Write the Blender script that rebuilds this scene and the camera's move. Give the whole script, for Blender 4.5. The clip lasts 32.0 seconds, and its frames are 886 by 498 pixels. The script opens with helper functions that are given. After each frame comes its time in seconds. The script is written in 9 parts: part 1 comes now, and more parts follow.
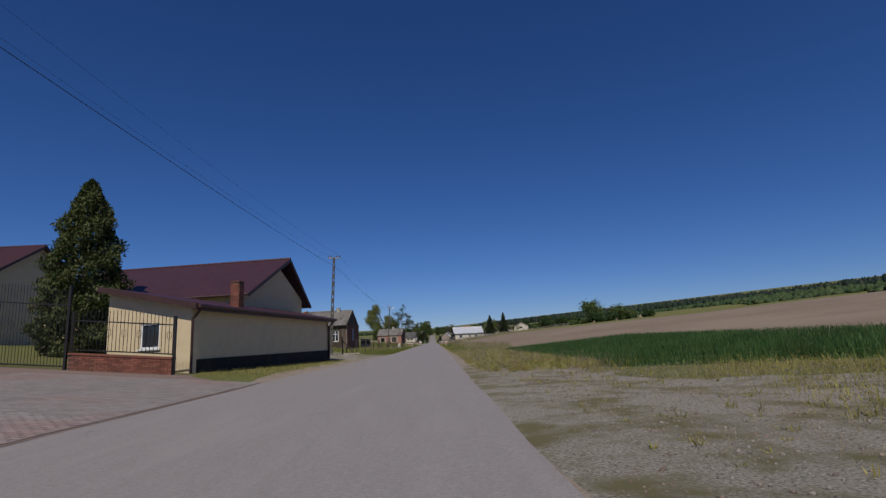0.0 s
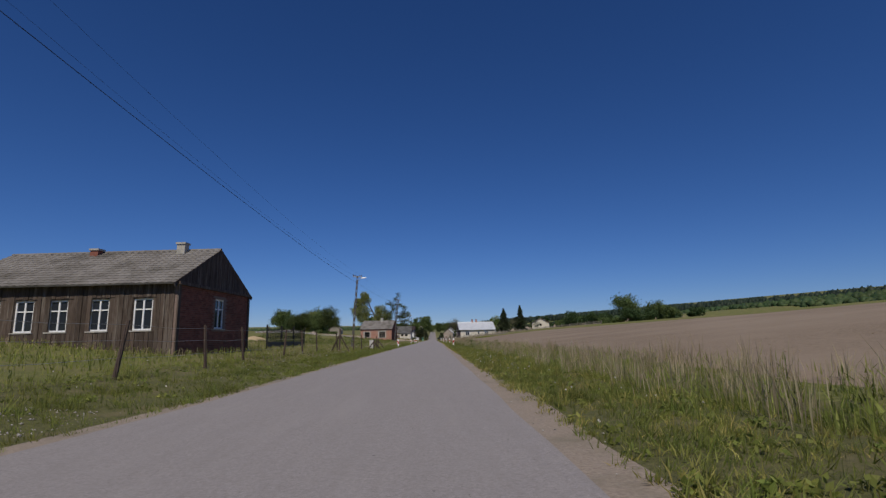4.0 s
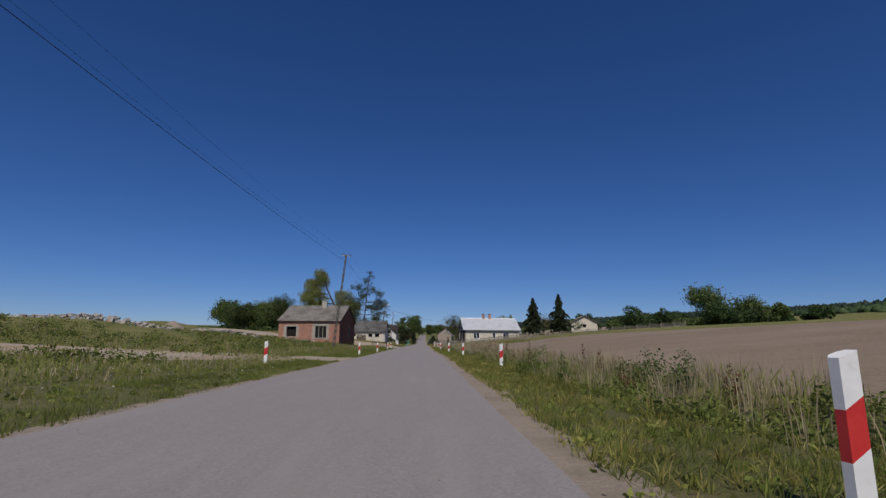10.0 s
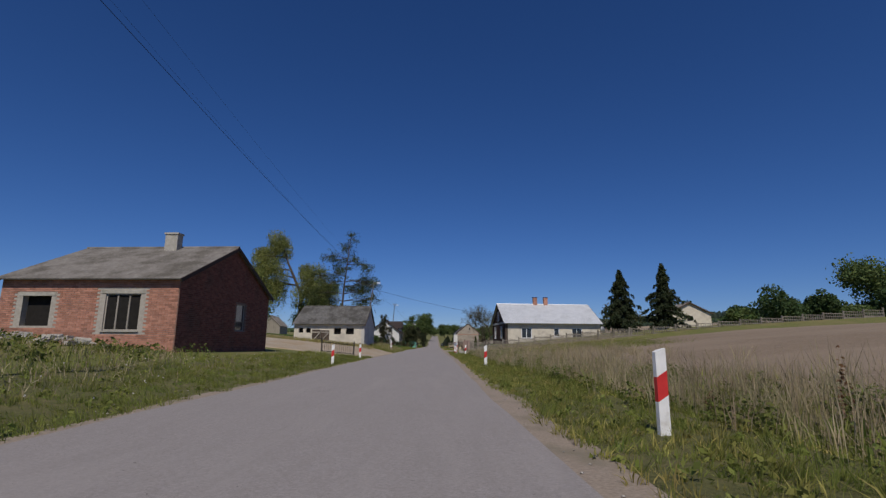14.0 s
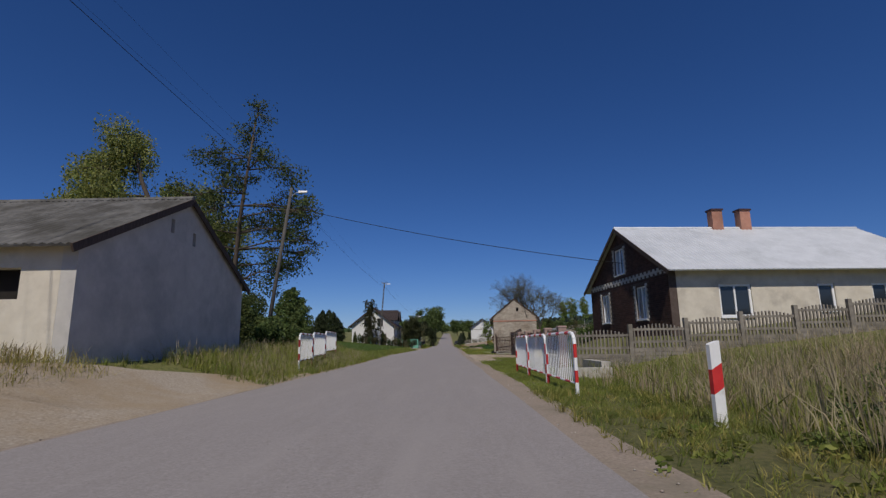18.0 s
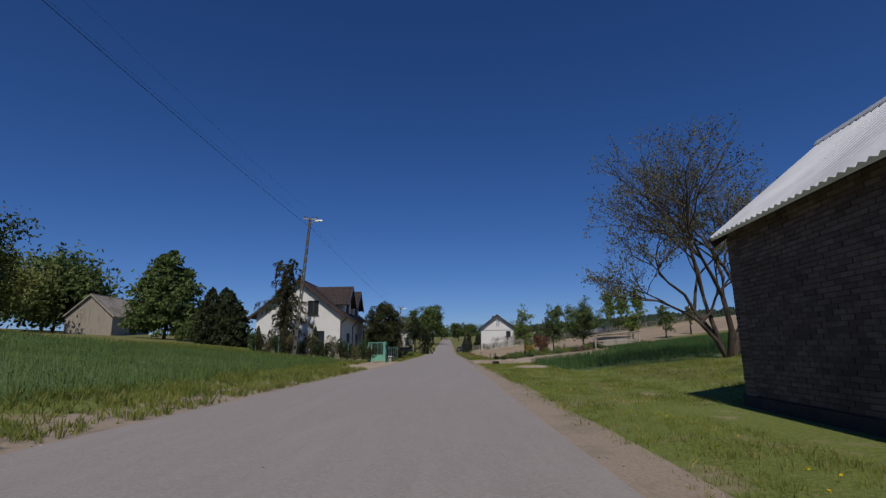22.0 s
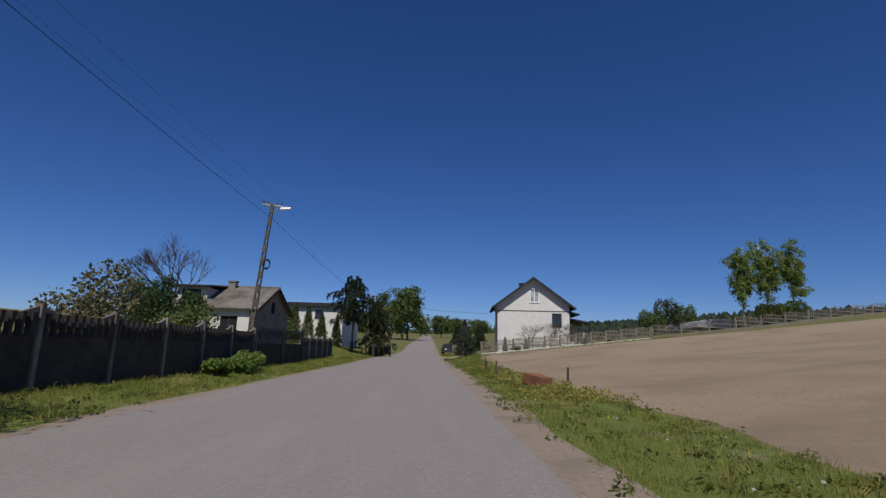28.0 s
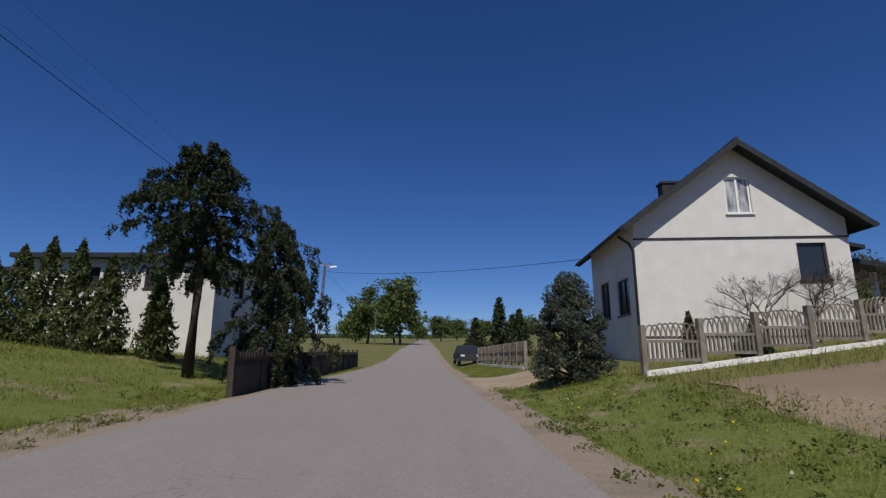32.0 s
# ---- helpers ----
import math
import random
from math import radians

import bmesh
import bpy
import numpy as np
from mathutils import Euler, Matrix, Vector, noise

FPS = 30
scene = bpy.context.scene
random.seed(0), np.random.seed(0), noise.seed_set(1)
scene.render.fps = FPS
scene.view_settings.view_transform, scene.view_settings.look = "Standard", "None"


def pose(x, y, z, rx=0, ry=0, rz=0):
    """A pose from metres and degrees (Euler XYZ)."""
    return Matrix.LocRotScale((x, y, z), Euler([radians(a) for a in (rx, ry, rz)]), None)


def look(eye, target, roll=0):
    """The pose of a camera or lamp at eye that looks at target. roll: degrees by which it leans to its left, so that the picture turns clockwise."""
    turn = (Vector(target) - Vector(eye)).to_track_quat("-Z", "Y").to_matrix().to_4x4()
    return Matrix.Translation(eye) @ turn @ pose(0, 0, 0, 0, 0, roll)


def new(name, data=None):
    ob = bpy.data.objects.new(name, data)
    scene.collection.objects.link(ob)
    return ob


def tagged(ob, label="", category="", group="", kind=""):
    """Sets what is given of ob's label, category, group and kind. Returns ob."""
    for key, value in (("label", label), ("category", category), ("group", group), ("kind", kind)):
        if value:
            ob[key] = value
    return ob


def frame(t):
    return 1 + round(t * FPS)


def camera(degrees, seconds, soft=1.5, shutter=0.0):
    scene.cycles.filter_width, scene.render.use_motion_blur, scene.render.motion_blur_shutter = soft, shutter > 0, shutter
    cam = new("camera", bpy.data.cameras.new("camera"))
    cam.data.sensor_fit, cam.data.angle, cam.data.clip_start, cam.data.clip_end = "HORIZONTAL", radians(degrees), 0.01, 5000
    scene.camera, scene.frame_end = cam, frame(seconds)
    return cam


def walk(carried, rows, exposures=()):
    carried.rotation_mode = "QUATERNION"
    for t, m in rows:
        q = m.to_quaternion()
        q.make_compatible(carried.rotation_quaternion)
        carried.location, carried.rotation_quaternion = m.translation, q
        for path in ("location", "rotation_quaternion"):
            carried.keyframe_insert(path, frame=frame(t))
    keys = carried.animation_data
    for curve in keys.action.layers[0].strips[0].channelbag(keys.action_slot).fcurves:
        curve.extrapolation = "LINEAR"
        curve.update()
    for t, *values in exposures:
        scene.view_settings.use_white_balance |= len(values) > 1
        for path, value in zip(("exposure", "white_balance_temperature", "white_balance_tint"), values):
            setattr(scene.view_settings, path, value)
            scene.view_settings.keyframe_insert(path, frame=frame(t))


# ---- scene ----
cam = camera(83.15, 32.0, soft=1.35)
PATH = [
    (0.0, -0.195, -41.060, 1.0, 100.431, 2.891, -1.053),
    (0.5, -0.120, -35.762, 1.0, 100.493, 1.928, -2.416),
    (1.0, 0.044, -30.416, 1.0, 100.587, 2.237, -1.220),
    (1.5, 0.041, -25.124, 1.0, 100.789, 1.191, 0.364),
    (2.0, 0.006, -19.942, 1.0, 100.756, -0.260, -1.678),
    (2.5, -0.043, -14.747, 1.0, 100.581, 1.320, -1.015),
    (4.5, -0.198, 6.377, 1.0, 100.106, 1.050, -1.028),
    (5.0, -0.270, 11.670, 1.0, 100.162, -0.356, -0.368),
    (5.5, -0.245, 17.021, 1.0, 100.254, 2.028, -3.328),
    (6.0, -0.124, 22.441, 1.0, 100.306, -0.849, -1.452),
    (6.5, -0.030, 27.856, 1.0, 100.502, -0.495, -1.678),
    (7.0, 0.021, 33.286, 1.0, 100.505, -0.860, -2.100),
    (7.5, 0.042, 38.673, 1.0, 100.352, 0.221, -1.348),
    (8.0, -0.004, 44.083, 1.0, 100.516, -0.839, -2.747),
    (8.5, 0.170, 49.762, 1.0, 100.473, -3.038, -1.407),
    (9.0, 0.247, 55.628, 1.0, 100.421, 1.212, -1.701),
    (9.5, 0.075, 61.552, 1.0, 100.379, -0.052, -0.655),
    (10.0, 0.094, 67.435, 1.0, 100.602, -0.327, -2.157),
    (10.5, 0.157, 73.300, 1.0, 100.609, -0.651, -1.334),
    (11.0, 0.254, 79.178, 1.0, 100.629, 0.731, -0.601),
    (11.5, 0.349, 85.047, 1.0, 100.624, -0.633, -0.788),
    (12.0, 0.516, 90.967, 1.0, 100.820, -0.081, -0.884),
    (12.5, 0.510, 96.848, 1.0, 100.628, 3.026, 0.796),
    (13.0, 0.465, 102.682, 1.0, 100.722, 1.097, -0.549),
    (13.5, 0.357, 108.396, 1.0, 100.927, 0.835, -1.750),
    (14.0, 0.068, 114.382, 1.0, 100.811, -0.374, -0.764),
    (14.5, -0.069, 119.945, 1.0, 100.823, 0.391, 0.556),
    (16.5, 0.276, 142.352, 1.0, 100.706, 2.586, -1.656),
    (17.0, 0.194, 147.980, 1.0, 100.532, 1.288, 0.126),
    (17.5, 0.092, 153.463, 1.0, 100.472, 0.184, 0.613),
    (18.0, -0.118, 159.147, 1.0, 100.614, 0.897, 0.585),
    (18.5, -0.124, 164.917, 1.0, 100.776, 2.829, -0.289),
    (19.0, -0.154, 170.947, 1.0, 100.932, 2.609, -0.530),
    (19.5, -0.154, 176.953, 1.0, 101.099, 0.723, 0.379),
    (20.0, -0.172, 182.860, 1.0, 101.129, 2.762, -2.224),
    (20.5, -0.195, 188.658, 1.0, 101.392, 2.568, -0.692),
    (21.0, -0.290, 194.336, 1.0, 101.363, 0.140, 0.105),
    (21.5, -0.285, 199.757, 1.0, 101.649, -0.747, -1.486),
    (22.0, -0.226, 205.174, 1.0, 101.324, 0.836, 0.545),
    (22.5, -0.134, 210.558, 1.0, 101.487, 0.411, 0.733),
    (23.0, -0.026, 215.876, 1.0, 101.399, -0.470, 0.311),
    (23.5, -0.049, 221.168, 1.0, 101.375, 1.198, -0.005),
    (24.0, -0.133, 226.418, 1.0, 101.256, 0.061, -0.611),
    (24.5, -0.069, 231.691, 1.0, 100.740, -1.919, -0.506),
    (25.0, -0.010, 236.937, 1.0, 100.885, -0.162, -1.949),
    (25.5, -0.013, 241.898, 1.0, 101.062, -1.843, -0.754),
    (26.0, -0.032, 246.620, 1.0, 101.391, -2.399, -1.976),
    (26.5, -0.015, 251.082, 1.0, 101.256, 0.008, -0.931),
    (28.5, 0.197, 267.947, 1.0, 101.151, -2.598, -1.527),
    (29.0, 0.205, 272.198, 1.0, 101.157, -3.674, -1.023),
    (29.5, 0.127, 276.131, 1.0, 101.247, -2.034, -0.660),
    (30.0, 0.119, 280.288, 1.0, 101.188, -4.248, -1.619),
    (30.5, 0.035, 284.257, 1.0, 101.161, -2.400, -0.466),
    (31.0, 0.033, 288.471, 1.0, 101.417, -2.533, 0.653),
    (31.5, -0.030, 292.633, 1.0, 101.628, -1.929, -0.494),
    (32.0, -0.145, 296.861, 1.0, 101.719, 0.191, -1.920),
]
walk(cam, [(t, pose(*p)) for t, *p in PATH], exposures=[(0.0, -0.25, 6120, 10), (22.0, -0.23, 6120, 10), (29.0, -0.1, 6200, 10), (32.0, -0.09, 6180, 10)])
# ---- light ----
world = bpy.data.worlds.new("world")
scene.world = world
world.use_nodes = True
_wn = world.node_tree
_sky = _wn.nodes.new("ShaderNodeTexSky")
_sky.sky_type = "NISHITA"
_sky.sun_disc = False
_sky.sun_elevation = radians(52)
_sky.sun_rotation = radians(174.3)
_sky.altitude = 1500
_sky.air_density = 1.0
_sky.dust_density = 0.3
_sky.ozone_density = 6.0
_sat = _wn.nodes.new("ShaderNodeHueSaturation")
_sat.inputs["Saturation"].default_value = 1.14
_wn.links.new(_sky.outputs[0], _sat.inputs["Color"])
_tint = _wn.nodes.new("ShaderNodeMix")
_tint.data_type, _tint.blend_type = "RGBA", "MULTIPLY"
_tint.inputs[0].default_value = 1.0
_tint.inputs[7].default_value = (0.915, 0.945, 1.20, 1)
_wn.links.new(_sat.outputs[0], _tint.inputs[6])
_wn.links.new(_tint.outputs[2], _wn.nodes["Background"].inputs[0])
_wn.nodes["Background"].inputs[1].default_value = 0.062
_sun = bpy.data.lights.new("sun", "SUN")
_sun.energy = 4.0
_sun.angle = radians(0.6)
_sun.color = (1.0, 0.89, 0.74)
sun = new("sun", _sun)
sun.matrix_world = look((-4.0, -40, 51), (0, 0, 0))

# ---- ground shape ----
def sstep(a, b, v):
    t = min(max((v - a) / (b - a), 0.0), 1.0)
    return t * t * (3 - 2 * t)


def ground(x, y):
    """Height of the land: the road lies in a shallow trough that climbs away to both sides and, far on, ahead."""
    a = max(abs(x) - 5.0, 0.0)
    k = 1 - 0.85 * sstep(322, 400, y)
    z = 0.095 * k * min(a, 30.0) + 0.055 * (k if x < 0 else 1.0) * max(a - 30.0, 0.0) + 0.012 * max(x - 110.0, 0.0)
    if x < 0:
        z -= 0.05 * min(a, 30.0) * sstep(40, 60, y) * (1 - sstep(88, 110, y))
        z += 0.45 * sstep(158, 168, y) * (1 - sstep(190, 205, y)) * sstep(5.2, 7.6, -x)
        z += 0.45 * sstep(282, 292, y) * sstep(6.4, 9.5, -x) * (1 - sstep(330, 350, y))
    else:
        z -= 0.032 * min(a, 30.0) * (1 - sstep(-8, 25, y))
        z += 0.8 * sstep(176.8, 180, y) * (1 - sstep(188, 195, y)) * sstep(5.5, 8.6, x)
        z += 0.5 * sstep(296, 306, y) * sstep(2.2, 4.8, x) * (1 - sstep(330, 350, y))
        z -= 0.25 * sstep(3.8, 4.6, x) * (1 - sstep(5.0, 6.0, x)) * sstep(0, 15, y) * (1 - sstep(150, 168, y))
        z += (0.02 * min(a, 30.0) * sstep(244, 264, y) + 0.075 * min(max(a - 30.0, 0.0), 25.0) * sstep(240, 275, y)) * (1 - sstep(400, 520, y))
    z += 0.03 * max(y - 325.0, 0.0) * sstep(325, 380, y)
    return z


def lerp_tab(tab, y):
    if y <= tab[0][0]:
        return tab[0][1]
    for (a, va), (b, vb) in zip(tab, tab[1:]):
        if y <= b:
            return va + (vb - va) * (y - a) / (b - a)
    return tab[-1][1]


ROAD_L = [(-60, -5.3), (-20, -5.3), (-8, -4.8), (10, -4.0), (60, -4.2), (110, -4.05), (150, -4.5), (185, -4.6), (203, -5.0), (230, -4.3), (245, -3.95), (290, -4.0), (310, -4.3), (330, -3.9), (700, -3.9)]
ROAD_R = [(-60, 0.6), (-30, 0.7), (-10, 0.9), (30, 1.0), (60, 1.1), (106, 1.4), (124, 1.1), (150, 1.2), (200, 1.0), (240, 1.25), (320, 1.1), (700, 1.1)]

# ---- materials ----
def nt_of(name):
    m = bpy.data.materials.new(name)
    m.use_nodes = True
    nt = m.node_tree
    return m, nt, nt.nodes["Principled BSDF"], nt.nodes["Material Output"]


def ramp(nt, src, lo, hi):
    r = nt.nodes.new("ShaderNodeMapRange")
    r.inputs[1].default_value, r.inputs[2].default_value = lo, hi
    nt.links.new(src, r.inputs[0])
    return r.outputs[0]


def noise_of(nt, vec, scale, detail=4, rough=0.6):
    n = nt.nodes.new("ShaderNodeTexNoise")
    n.inputs["Scale"].default_value, n.inputs["Detail"].default_value, n.inputs["Roughness"].default_value = scale, detail, rough
    nt.links.new(vec, n.inputs["Vector"])
    return n.outputs["Fac"]


def mix_of(nt, fac, a, b):
    n = nt.nodes.new("ShaderNodeMix")
    n.data_type = "RGBA"
    nt.links.new(fac, n.inputs[0])
    for s, v in ((6, a), (7, b)):
        if isinstance(v, tuple):
            n.inputs[s].default_value = (*v, 1)
        else:
            nt.links.new(v, n.inputs[s])
    return n.outputs[2]


def mat(name, c1, c2, scale=6.0, c3=None, s3=0.5, r3=(0.5, 0.65), rough=0.85, bump=0.3, bscale=40.0, metal=0.0, spec=0.3, stretch=(1, 1, 1), island=0.0):
    """A surface of two mixed tones at a fine scale, a third in large stains, and a fine relief."""
    m, nt, bs, out = nt_of(name)
    geo = nt.nodes.new("ShaderNodeNewGeometry")
    mp = nt.nodes.new("ShaderNodeMapping")
    mp.inputs["Scale"].default_value = stretch
    nt.links.new(geo.outputs["Position"], mp.inputs["Vector"])
    v = mp.outputs[0]
    col = mix_of(nt, ramp(nt, noise_of(nt, v, scale), 0.32, 0.68), c1, c2)
    if c3:
        col = mix_of(nt, ramp(nt, noise_of(nt, v, s3, 5, 0.65), *r3), col, c3)
    if island:
        oi = nt.nodes.new("ShaderNodeObjectInfo")
        ad = nt.nodes.new("ShaderNodeMath")
        nt.links.new(geo.outputs["Random Per Island"], ad.inputs[0])
        nt.links.new(oi.outputs["Random"], ad.inputs[1])
        fr = nt.nodes.new("ShaderNodeMath")
        fr.operation = "FRACT"
        nt.links.new(ad.outputs[0], fr.inputs[0])
        hs = nt.nodes.new("ShaderNodeHueSaturation")
        nt.links.new(ramp2(nt, fr.outputs[0], 1 - island, 1 + island), hs.inputs["Value"])
        nt.links.new(col, hs.inputs["Color"])
        col = hs.outputs[0]
    nt.links.new(col, bs.inputs["Base Color"])
    bs.inputs["Roughness"].default_value, bs.inputs["Metallic"].default_value, bs.inputs["Specular IOR Level"].default_value = rough, metal, spec
    if bump:
        b = nt.nodes.new("ShaderNodeBump")
        b.inputs["Strength"].default_value, b.inputs["Distance"].default_value = bump, 0.02
        nt.links.new(noise_of(nt, v, bscale, 5, 0.7), b.inputs["Height"])
        nt.links.new(b.outputs[0], bs.inputs["Normal"])
    return m


def ramp2(nt, src, a, b):
    r = nt.nodes.new("ShaderNodeMapRange")
    r.inputs[3].default_value, r.inputs[4].default_value = a, b
    nt.links.new(src, r.inputs[0])
    return r.outputs[0]


def leaf_mat(name, c1, c2, through_light=0.35, scale=0.6):
    """Leaves: each its own tone between the two, some light passing through."""
    m, nt, bs, out = nt_of(name)
    geo = nt.nodes.new("ShaderNodeNewGeometry")
    col = mix_of(nt, geo.outputs["Random Per Island"], c1, c2)
    hs = nt.nodes.new("ShaderNodeHueSaturation")
    nt.links.new(ramp2(nt, ramp(nt, noise_of(nt, geo.outputs["Position"], scale, 3), 0.28, 0.72), 0.62, 1.38), hs.inputs["Value"])
    nt.links.new(ramp2(nt, ramp(nt, noise_of(nt, geo.outputs["Position"], scale * 2.3, 2), 0.3, 0.7), 0.475, 0.52), hs.inputs["Hue"])
    nt.links.new(col, hs.inputs["Color"])
    nt.links.new(hs.outputs[0], bs.inputs["Base Color"])
    bs.inputs["Roughness"].default_value, bs.inputs["Specular IOR Level"].default_value = 0.6, 0.2
    tr = nt.nodes.new("ShaderNodeBsdfTranslucent")
    nt.links.new(hs.outputs[0], tr.inputs[0])
    mx = nt.nodes.new("ShaderNodeMixShader")
    mx.inputs[0].default_value = through_light
    nt.links.new(bs.outputs[0], mx.inputs[1])
    nt.links.new(tr.outputs[0], mx.inputs[2])
    nt.links.new(mx.outputs[0], out.inputs[0])
    return m


def asphalt_mat():
    """Worn asphalt: fine grains, pale dust along the road, darker stains, scattered dark specks and thin cracks."""
    m, nt, bs, out = nt_of("asphalt")
    geo = nt.nodes.new("ShaderNodeNewGeometry")
    mp = nt.nodes.new("ShaderNodeMapping")
    mp.inputs["Scale"].default_value = (1, 0.12, 1)
    nt.links.new(geo.outputs["Position"], mp.inputs["Vector"])
    pos, lng = geo.outputs["Position"], mp.outputs[0]
    col = mix_of(nt, ramp(nt, noise_of(nt, pos, 38, 6, 0.8), 0.3, 0.7), (0.18, 0.162, 0.155), (0.345, 0.317, 0.306))
    col = mix_of(nt, ramp(nt, noise_of(nt, lng, 5, 5, 0.7), 0.45, 0.95), col, (0.23, 0.21, 0.20))
    col = mix_of(nt, ramp(nt, noise_of(nt, lng, 1.6, 4, 0.6), 0.52, 0.85), col, (0.295, 0.27, 0.258))
    col = mix_of(nt, ramp(nt, noise_of(nt, pos, 17, 2, 0.5), 0.755, 0.78), col, (0.10, 0.09, 0.085))
    vo = nt.nodes.new("ShaderNodeTexVoronoi")
    vo.feature = "DISTANCE_TO_EDGE"
    vo.inputs["Scale"].default_value = 0.35
    ds = nt.nodes.new("ShaderNodeVectorMath")
    ds.operation = "ADD"
    wn = nt.nodes.new("ShaderNodeTexNoise")
    wn.inputs["Scale"].default_value = 2.2
    nt.links.new(pos, wn.inputs["Vector"])
    nt.links.new(pos, ds.inputs[0])
    nt.links.new(wn.outputs["Color"], ds.inputs[1])
    nt.links.new(ds.outputs[0], vo.inputs["Vector"])
    crack = nt.nodes.new("ShaderNodeMath")
    crack.operation = "MULTIPLY"
    nt.links.new(ramp(nt, vo.outputs["Distance"], 0.004, 0.001), crack.inputs[0])
    nt.links.new(ramp(nt, noise_of(nt, pos, 0.25, 2), 0.6, 0.72), crack.inputs[1])
    col = mix_of(nt, crack.outputs[0], col, (0.17, 0.155, 0.15))
    nt.links.new(col, bs.inputs["Base Color"])
    bs.inputs["Roughness"].default_value, bs.inputs["Specular IOR Level"].default_value = 0.85, 0.3
    b = nt.nodes.new("ShaderNodeBump")
    b.inputs["Strength"].default_value, b.inputs["Distance"].default_value = 0.5, 0.01
    nt.links.new(noise_of(nt, pos, 110, 4, 0.75), b.inputs["Height"])
    nt.links.new(b.outputs[0], bs.inputs["Normal"])
    return m


def glass_mat(name, tint):
    m, nt, bs, out = nt_of(name)
    bs.inputs["Base Color"].default_value = (*tint, 1)
    bs.inputs["Roughness"].default_value, bs.inputs["Specular IOR Level"].default_value = 0.06, 0.6
    return m


